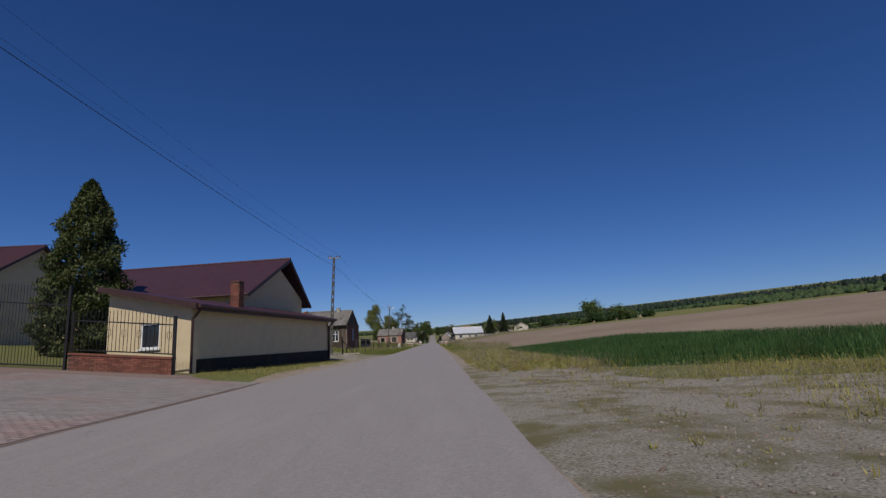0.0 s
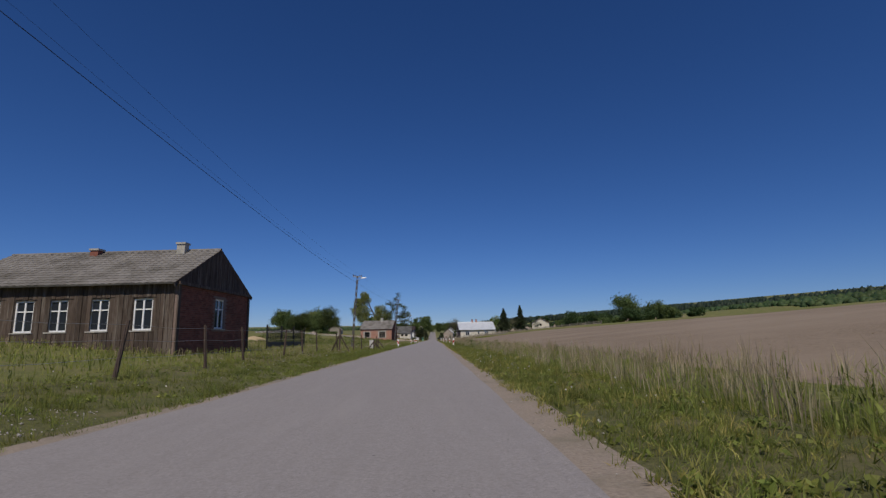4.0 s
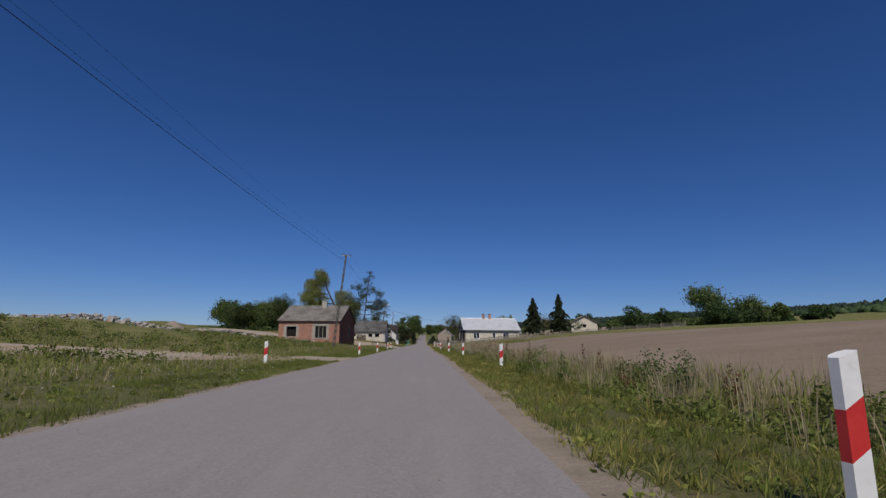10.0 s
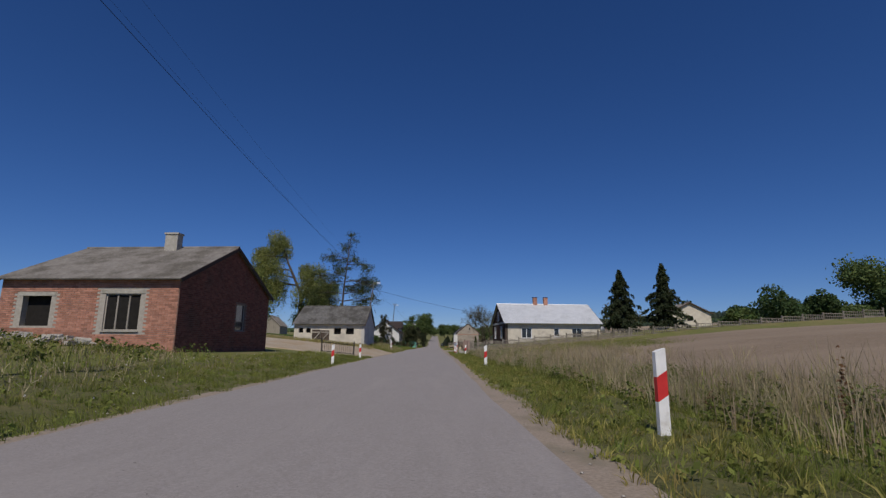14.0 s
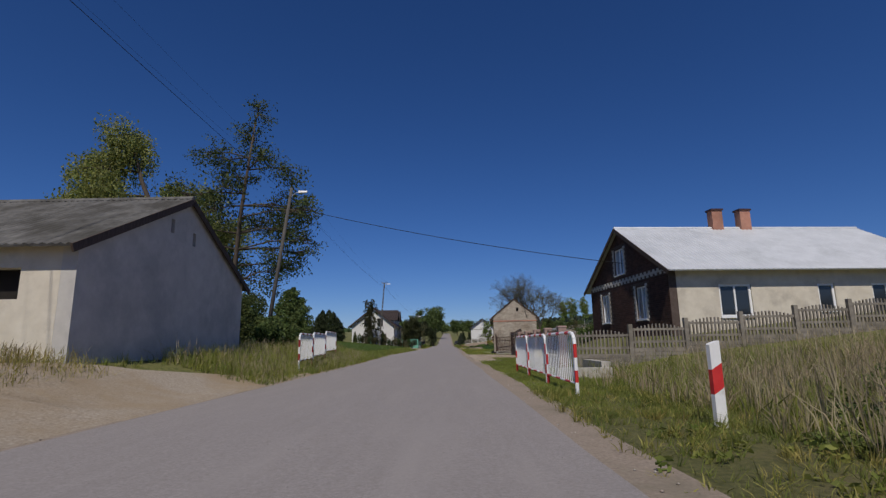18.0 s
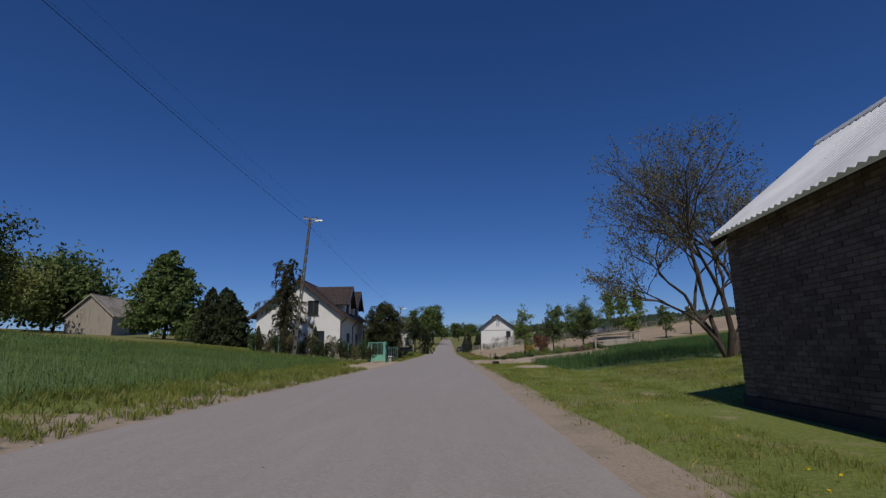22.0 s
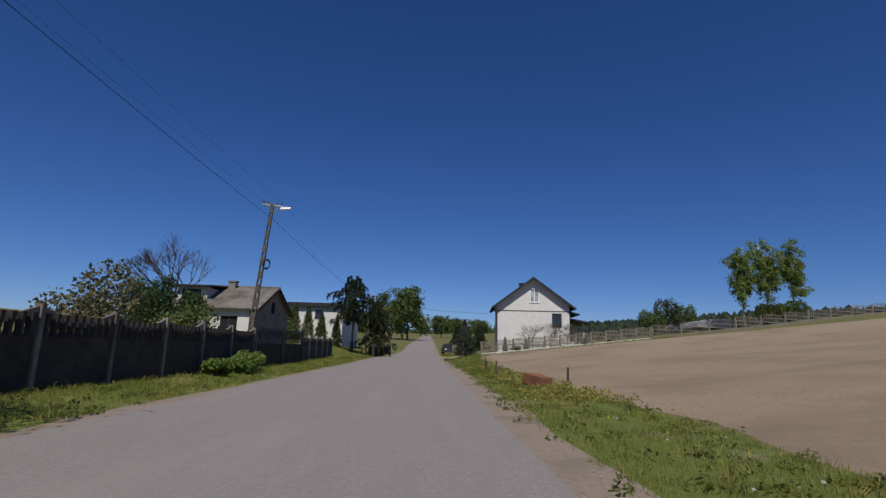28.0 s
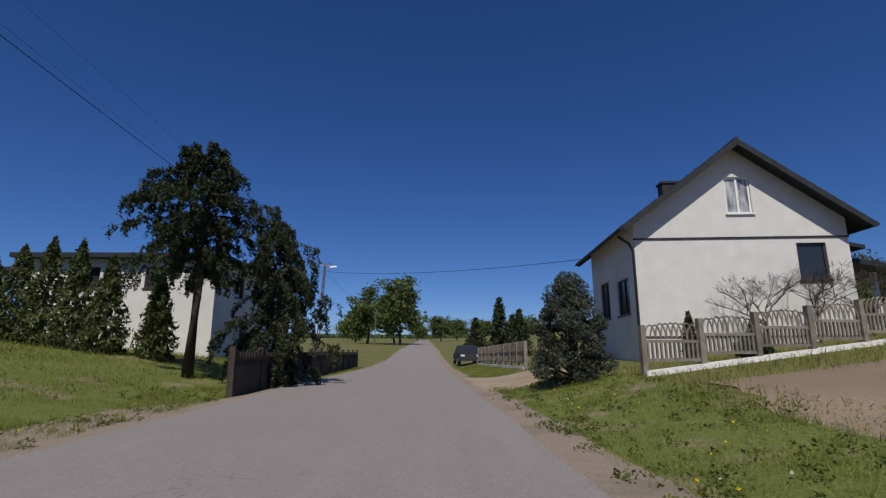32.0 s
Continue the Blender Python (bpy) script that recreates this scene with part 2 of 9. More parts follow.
M = dict(
    asphalt=asphalt_mat(),
    earth=mat("earth", (0.225, 0.18, 0.14), (0.33, 0.275, 0.22), 30, (0.20, 0.172, 0.125), 0.9, (0.50, 0.68), 0.95, 0.6, 50),
    sand=mat("sand", (0.27, 0.222, 0.168), (0.45, 0.39, 0.31), 24, (0.31, 0.235, 0.145), 0.45, (0.42, 0.68), 0.95, 1.0, 40),
    ochresand=mat("ochre_sand", (0.34, 0.255, 0.14), (0.50, 0.39, 0.235), 14, (0.40, 0.31, 0.19), 0.8, (0.45, 0.65), 0.95, 0.9, 30),
    gravel=mat("gravel", (0.115, 0.1, 0.074), (0.42, 0.39, 0.325), 34, (0.145, 0.13, 0.06), 0.75, (0.46, 0.60), 0.95, 1.0, 60),
    soil=mat("soil", (0.15, 0.112, 0.076), (0.265, 0.205, 0.145), 9, (0.255, 0.20, 0.145), 0.09, (0.42, 0.62), 0.97, 1.0, 14, stretch=(0.7, 1, 1)),
    palesoil=mat("pale_soil", (0.215, 0.165, 0.112), (0.38, 0.305, 0.215), 26, (0.235, 0.18, 0.125), 0.25, (0.45, 0.66), 0.97, 1.0, 30, stretch=(0.8, 1, 1)),
    tar=mat("tarred_plinth", (0.014, 0.013, 0.012), (0.028, 0.025, 0.023), 5, (0.045, 0.04, 0.034), 1.2, (0.55, 0.7), 0.85, 0.3, 40),
    turf=mat("turf", (0.07, 0.082, 0.02), (0.185, 0.188, 0.055), 9, (0.175, 0.155, 0.062), 0.35, (0.46, 0.66), 0.95, 1.0, 25),
    lawn=mat("lawn", (0.092, 0.122, 0.026), (0.185, 0.218, 0.05), 18, (0.27, 0.225, 0.145), 0.7, (0.54, 0.66), 0.95, 1.0, 40),
    # Litter and soil, kept dark to stand in for shade between blades.
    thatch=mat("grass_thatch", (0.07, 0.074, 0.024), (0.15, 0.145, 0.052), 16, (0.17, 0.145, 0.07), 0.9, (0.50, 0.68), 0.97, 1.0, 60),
    drygrass=mat("drygrass", (0.20, 0.19, 0.075), (0.30, 0.27, 0.12), 2.0, (0.13, 0.16, 0.05), 0.3, (0.45, 0.6), 0.95, 0.8, 22),
    cornland=mat("cornland", (0.05, 0.09, 0.025), (0.075, 0.125, 0.035), 3, (0.10, 0.14, 0.05), 0.12, (0.45, 0.65), 0.95, 0.8, 12),
    pavers=mat("pavers", (0.21, 0.185, 0.172), (0.30, 0.268, 0.25), 20, (0.27, 0.20, 0.18), 0.4, (0.5, 0.6), 0.9, 0.3, 60, island=0.12),
    cream=mat("cream_render", (0.58, 0.475, 0.30), (0.63, 0.525, 0.34), 3, (0.50, 0.43, 0.31), 0.7, (0.55, 0.75), 0.92, 0.15, 120),
    white=mat("white_render", (0.60, 0.60, 0.585), (0.67, 0.67, 0.655), 2, (0.54, 0.535, 0.515), 0.5, (0.55, 0.75), 0.9, 0.12, 150),
    greyrender=mat("grey_render", (0.44, 0.42, 0.39), (0.53, 0.51, 0.47), 2.5, (0.36, 0.35, 0.33), 0.6, (0.5, 0.7), 0.95, 0.3, 60),
    oldrender=mat("old_render", (0.54, 0.49, 0.40), (0.64, 0.59, 0.49), 2.5, (0.42, 0.38, 0.32), 0.7, (0.52, 0.68), 0.95, 0.35, 50),
    brickred=mat("red_brick", (0.34, 0.165, 0.115), (0.44, 0.23, 0.165), 4, (0.27, 0.15, 0.11), 0.8, (0.5, 0.7), 0.95, 0.3, 60, island=0.22),
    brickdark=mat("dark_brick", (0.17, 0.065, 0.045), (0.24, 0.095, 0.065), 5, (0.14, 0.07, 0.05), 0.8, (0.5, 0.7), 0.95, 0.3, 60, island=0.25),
    brickbuff=mat("buff_brick", (0.33, 0.288, 0.235), (0.435, 0.39, 0.325), 7, (0.27, 0.22, 0.17), 1.4, (0.48, 0.66), 0.95, 0.5, 40, island=0.16),
    # The barn's buff brick with the west wall's shade put into its tone.
    brickshade=mat("shaded_buff_brick", (0.10, 0.078, 0.067), (0.155, 0.12, 0.102), 6, (0.085, 0.062, 0.052), 1.2, (0.48, 0.66), 0.95, 0.5, 40, island=0.3),
    buffmortar=mat("buff_mortar", (0.335, 0.295, 0.245), (0.42, 0.375, 0.32), 6, (0.21, 0.175, 0.14), 1, (0.5, 0.7), 0.97, 0.4, 60),
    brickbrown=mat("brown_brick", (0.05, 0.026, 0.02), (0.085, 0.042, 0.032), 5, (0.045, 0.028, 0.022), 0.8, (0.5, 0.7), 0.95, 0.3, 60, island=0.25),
    # Very dark mortar, also used where wall shade is put into colour.
    deepmortar=mat("dark_and_shaded_mortar", (0.075, 0.055, 0.047), (0.11, 0.085, 0.072), 8, None, 1, (0, 1), 0.97, 0.4, 60),
    oldconcrete=mat("old_cast_concrete", (0.17, 0.15, 0.125), (0.26, 0.235, 0.20), 6, (0.13, 0.118, 0.095), 1.2, (0.5, 0.7), 0.95, 0.4, 60, island=0.15),
    birchbark=mat("birch_bark", (0.55, 0.53, 0.49), (0.68, 0.66, 0.62), 4, (0.08, 0.07, 0.06), 3, (0.58, 0.66), 0.9, 0.4, 40, stretch=(1, 1, 3)),
    mortar=mat("mortar", (0.33, 0.30, 0.26), (0.42, 0.39, 0.34), 8, None, 1, (0, 1), 0.97, 0.4, 60),
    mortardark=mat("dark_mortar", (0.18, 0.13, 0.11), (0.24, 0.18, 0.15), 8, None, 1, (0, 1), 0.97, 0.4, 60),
    oldwood=mat("weathered_wood", (0.05, 0.035, 0.026), (0.10, 0.075, 0.058), 5, (0.15, 0.128, 0.105), 1.2, (0.5, 0.7), 0.9, 0.5, 60, stretch=(6, 6, 0.6), island=0.3),
    darkwood=mat("dark_wood", (0.05, 0.035, 0.028), (0.09, 0.065, 0.05), 6, None, 1, (0, 1), 0.85, 0.4, 50, stretch=(4, 4, 0.6), island=0.2),
    greywood=mat("grey_wood", (0.30, 0.27, 0.23), (0.40, 0.37, 0.32), 6, (0.22, 0.2, 0.17), 1, (0.5, 0.7), 0.9, 0.4, 50, stretch=(5, 5, 0.6), island=0.2),
    burgundy=mat("burgundy_sheet", (0.052, 0.021, 0.025), (0.066, 0.028, 0.032), 2, None, 1, (0, 1), 0.42, 0.05, 30, spec=0.5),
    browntrim=mat("brown_trim", (0.045, 0.02, 0.018), (0.06, 0.028, 0.024), 4, None, 1, (0, 1), 0.5, 0.05, 30, spec=0.5),
    asbestos=mat("cement_sheet", (0.17, 0.155, 0.14), (0.24, 0.225, 0.205), 3, (0.11, 0.10, 0.085), 0.7, (0.45, 0.65), 0.95, 0.4, 40),
    oldsheet=mat("old_dark_sheet", (0.10, 0.098, 0.095), (0.165, 0.16, 0.15), 5, (0.065, 0.062, 0.055), 0.9, (0.45, 0.62), 0.95, 0.4, 40, stretch=(1, 0.35, 1)),
    galvan=mat("bright_sheet", (0.60, 0.62, 0.64), (0.70, 0.72, 0.74), 1.5, (0.52, 0.54, 0.55), 0.6, (0.5, 0.7), 0.5, 0.06, 20, metal=0.35, spec=0.5),
    darktile=mat("dark_roof_tile", (0.035, 0.026, 0.024), (0.06, 0.045, 0.04), 5, None, 1, (0, 1), 0.5, 0.1, 40, spec=0.4),
    slate=mat("slate_sheet", (0.02, 0.022, 0.027), (0.034, 0.037, 0.044), 4, None, 1, (0, 1), 0.65, 0.08, 40, spec=0.25),
    poleconcrete=mat("pole_concrete", (0.07, 0.066, 0.06), (0.12, 0.114, 0.104), 6, (0.10, 0.09, 0.075), 1.2, (0.5, 0.7), 0.93, 0.35, 60),
    concrete=mat("concrete", (0.34, 0.32, 0.28), (0.45, 0.43, 0.38), 6, (0.26, 0.25, 0.21), 1.2, (0.5, 0.7), 0.93, 0.35, 60),
    darkconcrete=mat("dark_concrete", (0.036, 0.03, 0.026), (0.06, 0.05, 0.043), 6, (0.075, 0.064, 0.053), 1.2, (0.5, 0.7), 0.9, 0.3, 60),
    pinkpillar=mat("pink_pillar", (0.29, 0.205, 0.175), (0.36, 0.265, 0.23), 5, (0.23, 0.18, 0.155), 1, (0.5, 0.7), 0.92, 0.25, 60),
    blackiron=mat("black_iron", (0.016, 0.015, 0.015), (0.028, 0.026, 0.025), 10, None, 1, (0, 1), 0.5, 0.08, 60, metal=0.3, spec=0.5),
    brownpaint=mat("brown_paint", (0.045, 0.027, 0.022), (0.07, 0.042, 0.035), 8, (0.09, 0.05, 0.035), 1.5, (0.55, 0.7), 0.55, 0.08, 60, spec=0.4),
    rust=mat("rust", (0.20, 0.085, 0.045), (0.30, 0.14, 0.075), 8, (0.13, 0.06, 0.04), 2, (0.45, 0.65), 0.95, 0.4, 60),
    greenpaint=mat("green_paint", (0.14, 0.36, 0.27), (0.17, 0.41, 0.31), 5, (0.22, 0.38, 0.31), 2, (0.55, 0.7), 0.5, 0.06, 50, spec=0.4),
    whitepaint=mat("white_paint", (0.74, 0.74, 0.73), (0.82, 0.82, 0.81), 8, (0.60, 0.58, 0.54), 3, (0.58, 0.72), 0.5, 0.08, 60, spec=0.4),
    redpaint=mat("red_paint", (0.50, 0.028, 0.028), (0.60, 0.045, 0.04), 8, None, 1, (0, 1), 0.45, 0.06, 60, spec=0.4),
    darkred=mat("dark_red_paint", (0.22, 0.02, 0.02), (0.29, 0.03, 0.028), 8, None, 1, (0, 1), 0.5, 0.06, 60, spec=0.4),
    yellowpaint=mat("yellow_paint", (0.52, 0.44, 0.20), (0.60, 0.52, 0.27), 8, (0.5, 0.45, 0.33), 3, (0.5, 0.7), 0.6, 0.1, 60),
    plasticwhite=mat("white_plastic", (0.76, 0.77, 0.77), (0.82, 0.83, 0.83), 5, None, 1, (0, 1), 0.4, 0.0, 60, spec=0.4),
    plasticbrown=mat("brown_frame", (0.05, 0.03, 0.022), (0.07, 0.045, 0.032), 5, None, 1, (0, 1), 0.45, 0.0, 60, spec=0.4),
    rubber=mat("rubber", (0.012, 0.012, 0.012), (0.022, 0.022, 0.022), 10, None, 1, (0, 1), 0.8, 0.1, 60),
    steel=mat("weathered_steel", (0.30, 0.30, 0.30), (0.38, 0.38, 0.38), 8, None, 1, (0, 1), 0.5, 0.06, 60, metal=0.6),
    glass=glass_mat("window_glass", (0.025, 0.03, 0.038)),
    curtain=mat("curtained_glass", (0.42, 0.45, 0.48), (0.6, 0.62, 0.64), 5, (0.12, 0.13, 0.15), 1.4, (0.45, 0.6), 0.15, 0.0, 60, spec=0.6, stretch=(3, 3, 0.4)),
    hole=mat("dark_interior", (0.012, 0.011, 0.010), (0.02, 0.018, 0.016), 5, None, 1, (0, 1), 1.0, 0.0, 60),
    bark=mat("bark", (0.055, 0.042, 0.033), (0.10, 0.082, 0.065), 10, None, 1, (0, 1), 0.95, 0.8, 40, stretch=(1, 1, 0.25)),
    pebble=mat("pebble", (0.15, 0.13, 0.11), (0.30, 0.27, 0.235), 8, (0.22, 0.15, 0.11), 1.2, (0.5, 0.65), 0.95, 0.4, 40, island=0.35),
    patch=mat("tar_patch", (0.13, 0.12, 0.115), (0.18, 0.165, 0.16), 40, None, 1, (0, 1), 0.9, 0.4, 120),
    film=mat("plastic_film", (0.22, 0.25, 0.29), (0.29, 0.32, 0.36), 1.5, (0.19, 0.22, 0.25), 0.5, (0.5, 0.7), 0.35, 0.1, 8, spec=0.5),
    rubble=mat("rubble", (0.30, 0.28, 0.25), (0.46, 0.43, 0.39), 8, (0.33, 0.19, 0.14), 1.2, (0.55, 0.65), 0.95, 0.5, 40, island=0.3),
)
LEAF = dict(
    grass=leaf_mat("grass_blade", (0.15, 0.19, 0.035), (0.30, 0.305, 0.08), 0.4, 0.8),
    lush=leaf_mat("lush_blade", (0.14, 0.178, 0.033), (0.27, 0.292, 0.075), 0.4, 0.8),
    pine=leaf_mat("pine_needle", (0.028, 0.038, 0.016), (0.068, 0.074, 0.03), 0.15, 1.2),
    sward=leaf_mat("sward_blade", (0.15, 0.195, 0.036), (0.255, 0.29, 0.07), 0.4, 0.8),
    gold=leaf_mat("golden_blade", (0.36, 0.31, 0.06), (0.58, 0.48, 0.13), 0.4),
    straw=leaf_mat("straw_blade", (0.26, 0.215, 0.125), (0.42, 0.36, 0.23), 0.25),
    rape=leaf_mat("yellowing_blade", (0.23, 0.225, 0.055), (0.44, 0.385, 0.12), 0.4),
    wheat=leaf_mat("wheat_blade", (0.045, 0.105, 0.03), (0.095, 0.165, 0.05), 0.4),
    barley=leaf_mat("barley_blade", (0.09, 0.15, 0.035), (0.155, 0.22, 0.06), 0.4),
    young=leaf_mat("young_leaf", (0.12, 0.19, 0.035), (0.21, 0.27, 0.07)),
    willow=leaf_mat("willow_leaf", (0.17, 0.205, 0.055), (0.35, 0.36, 0.13), 0.5),
    alder=leaf_mat("alder_leaf", (0.045, 0.066, 0.02), (0.095, 0.118, 0.037)),
    mid=leaf_mat("mid_leaf", (0.075, 0.115, 0.035), (0.14, 0.185, 0.06)),
    deep=leaf_mat("deep_leaf", (0.04, 0.075, 0.025), (0.075, 0.115, 0.04)),
    needle=leaf_mat("needle", (0.022, 0.034, 0.015), (0.048, 0.062, 0.025), 0.15),
    thuja=leaf_mat("thuja_scale", (0.04, 0.062, 0.018), (0.10, 0.115, 0.038), 0.15),
    juniper=leaf_mat("juniper_scale", (0.03, 0.036, 0.016), (0.085, 0.082, 0.036), 0.2, 1.6),
    bluegreen=leaf_mat("blue_spruce_needle", (0.035, 0.048, 0.034), (0.075, 0.088, 0.06), 0.15),
    bronze=leaf_mat("bronze_leaf", (0.105, 0.104, 0.05), (0.18, 0.172, 0.085)),
    blossom=leaf_mat("blossom", (0.55, 0.45, 0.5), (0.7, 0.62, 0.66)),
    yellow=leaf_mat("dandelion", (0.62, 0.48, 0.02), (0.72, 0.58, 0.04), 0.2),
    fluff=leaf_mat("seed_head", (0.5, 0.48, 0.42), (0.66, 0.64, 0.58), 0.2),
    iris=leaf_mat("sword_leaf", (0.08, 0.125, 0.045), (0.15, 0.205, 0.08)),
    far=leaf_mat("far_foliage", (0.03, 0.055, 0.02), (0.065, 0.095, 0.032), 0.1, 0.05),
    farpine=leaf_mat("far_pine", (0.014, 0.026, 0.017), (0.028, 0.042, 0.024), 0.05, 0.02),
    dock=leaf_mat("dock_seed", (0.09, 0.045, 0.025), (0.16, 0.085, 0.045), 0.1),
    nettle=leaf_mat("nettle_leaf", (0.095, 0.125, 0.028), (0.19, 0.215, 0.055), 0.4),
)


# ---- building blocks ----
class B:
    """Gathers the corners and faces of one mesh."""

    def __init__(self):
        self.v, self.f = [], []

    def quad(self, *ps):
        n = len(self.v)
        self.v += [tuple(p) for p in ps]
        self.f.append(tuple(range(n, n + len(ps))))
        return self

    def hexa(self, ps):
        """Eight corners: four below, four above, each anticlockwise."""
        n = len(self.v)
        self.v += [tuple(p) for p in ps]
        for q in ((3, 2, 1, 0), (4, 5, 6, 7), (0, 1, 5, 4), (1, 2, 6, 5), (2, 3, 7, 6), (3, 0, 4, 7)):
            self.f.append(tuple(n + i for i in q))
        return self

    def box(self, x0, x1, y0, y1, z0, z1):
        return self.hexa([(x0, y0, z0), (x1, y0, z0), (x1, y1, z0), (x0, y1, z0), (x0, y0, z1), (x1, y0, z1), (x1, y1, z1), (x0, y1, z1)])

    def beam(self, p, q, w, h=None):
        """A square bar from p to q."""
        p, q = Vector(p), Vector(q)
        d = (q - p).normalized()
        s = d.cross(Vector((0, 0, 1)))
        s = Vector((1, 0, 0)) if s.length < 1e-3 else s.normalized()
        u = s.cross(d).normalized()
        s, u = s * w / 2, u * (h or w) / 2
        return self.hexa([p - s - u, p + s - u, p + s + u, p - s + u, q - s - u, q + s - u, q + s + u, q - s + u])

    def tube(self, pts, rs, n=6, cap=True):
        base = len(self.v)
        pts = [Vector(p) for p in pts]
        for i, (p, r) in enumerate(zip(pts, rs)):
            d = (pts[min(i + 1, len(pts) - 1)] - pts[max(i - 1, 0)]).normalized()
            s = d.cross(Vector((0, 0, 1)))
            s = Vector((1, 0, 0)) if s.length < 1e-3 else s.normalized()
            u = s.cross(d)
            for k in range(n):
                a = 2 * math.pi * k / n
                self.v.append(tuple(p + r * (math.cos(a) * s + math.sin(a) * u)))
        for i in range(len(pts) - 1):
            for k in range(n):
                a, b = base + i * n + k, base + i * n + (k + 1) % n
                self.f.append((a, b, b + n, a + n))
        if cap:
            self.f.append(tuple(base + k for k in range(n))[::-1])
            self.f.append(tuple(base + (len(pts) - 1) * n + k for k in range(n)))
        return self

    def weld(self):
        """Joins corners that lie on one another."""
        seen, to = {}, []
        v = []
        for p in self.v:
            k = (round(p[0], 4), round(p[1], 4), round(p[2], 4))
            if k not in seen:
                seen[k] = len(v)
                v.append(p)
            to.append(seen[k])
        self.v, self.f = v, [tuple(to[i] for i in f) for f in self.f]
        return self

    def mesh(self, name, material, smooth=False):
        me = bpy.data.meshes.new(name)
        me.from_pydata(self.v, [], self.f)
        me.materials.append(material)
        if smooth:
            me.polygons.foreach_set("use_smooth", [True] * len(me.polygons))
        me.update()
        return me


def part(name, b, material, parent, label="", smooth=False, m=None):
    ob = new(name, b.mesh(name, material, smooth))
    ob.parent = parent
    if m is not None:
        ob.matrix_basis = m
    return tagged(ob, label)


def thing(name, m, label, category, group=""):
    ob = new(name)
    ob.matrix_basis = m
    ob.empty_display_size = 0.2
    return tagged(ob, label, category, group)


def single(name, b, material, label, category, group="", kind="", smooth=False, m=None):
    ob = new(name, b.mesh(name, material, smooth))
    if m is not None:
        ob.matrix_basis = m
    return tagged(ob, label, category, group, kind)


def raw_mesh(name, verts, tris, material):
    """A mesh from arrays, for very many small pieces."""
    verts, tris = np.asarray(verts, np.float32), np.asarray(tris, np.int32)
    me = bpy.data.meshes.new(name)
    k = tris.shape[1]
    me.vertices.add(len(verts))
    me.vertices.foreach_set("co", verts.ravel())
    me.loops.add(tris.size)
    me.loops.foreach_set("vertex_index", tris.ravel())
    me.polygons.add(len(tris))
    me.polygons.foreach_set("loop_start", np.arange(0, tris.size, k, dtype=np.int32))
    me.update(calc_edges=True)
    me.materials.append(material)
    return me


# ---- land, road ----
def land_patch(name, xs, ys, material, dz, label, category, kind="structure", rough_amp=0.0, left=None, right=None, fade=0.0):
    """A sheet laid on the land between two edge lines; within fade of its edges it dips into the land."""
    v, f = [], []
    for y in ys:
        x0 = left(y) if left else xs[0]
        x1 = right(y) if right else xs[-1]
        for u in xs:
            t = (u - xs[0]) / (xs[-1] - xs[0])
            x = x0 + (x1 - x0) * t
            z = ground(x, y) + dz
            if rough_amp:
                z += rough_amp * noise.noise(Vector((x * 1.3, y * 1.3, 3.1)))
            if fade:
                s = sstep(0.0, fade, min(x - x0, x1 - x, y - ys[0], ys[-1] - y))
                z = (ground(x, y) - 0.036) * (1 - s) + z * s
            v.append((x, y, z))
    n = len(xs)
    for j in range(len(ys) - 1):
        for i in range(n - 1):
            a = j * n + i
            f.append((a, a + 1, a + n + 1, a + n))
    b = B()
    b.v, b.f = v, f
    return single(name, b, material, label, category, kind=kind, smooth=True)


def steps(a, b, d):
    n = max(1, round((b - a) / d))
    return [a + (b - a) * i / n for i in range(n + 1)]


XS = steps(-2500, -600, 300) + steps(-500, -120, 40) + steps(-100, -30, 7) + steps(-26, -12, 2) + steps(-11, 11, 0.5) + steps(12, 26, 2) + steps(30, 100, 7) + steps(120, 500, 40) + steps(600, 2500, 300)
YS = steps(-600, -80, 60) + steps(-60, 340, 4) + steps(350, 520, 10) + steps(560, 3000, 150)
land_patch("ground", XS, YS, M["turf"], -0.03, "grassy land of a village, green and straw-coloured in places", "ground")
YR = steps(-60, 340, 2) + steps(350, 640, 10)


def wob(y, s):
    return 0.05 * noise.noise(Vector((s, y * 0.35, 0))) + 0.03 * noise.noise(Vector((s, y * 1.7, 5)))


land_patch("road", steps(0, 1, 0.1), YR, M["asphalt"], 0.012, "worn pale grey asphalt of a narrow village road", "road",
           left=lambda y: lerp_tab(ROAD_L, y) + wob(y, 1.3), right=lambda y: lerp_tab(ROAD_R, y) + wob(y, 7.7))
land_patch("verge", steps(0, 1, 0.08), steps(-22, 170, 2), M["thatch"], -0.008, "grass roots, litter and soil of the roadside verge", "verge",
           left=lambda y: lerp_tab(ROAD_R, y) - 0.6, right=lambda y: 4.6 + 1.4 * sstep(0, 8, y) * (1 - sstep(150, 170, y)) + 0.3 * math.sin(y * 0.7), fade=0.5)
for y0_, y1_, w_ in ((202, 238, 5.0), (251, 284, 2.9), (289, 311, 3.2), (318, 333, 2.2)):
    land_patch("verge", steps(0, 1, 0.08), steps(y0_, y1_, 1.5), M["lawn"], -0.008, "short green grass of the roadside verge", "verge",
               left=lambda y: lerp_tab(ROAD_R, y) - 0.6, right=lambda y, w=w_: lerp_tab(ROAD_R, y) + w + 0.3 * math.sin(y * 0.7), fade=0.5)
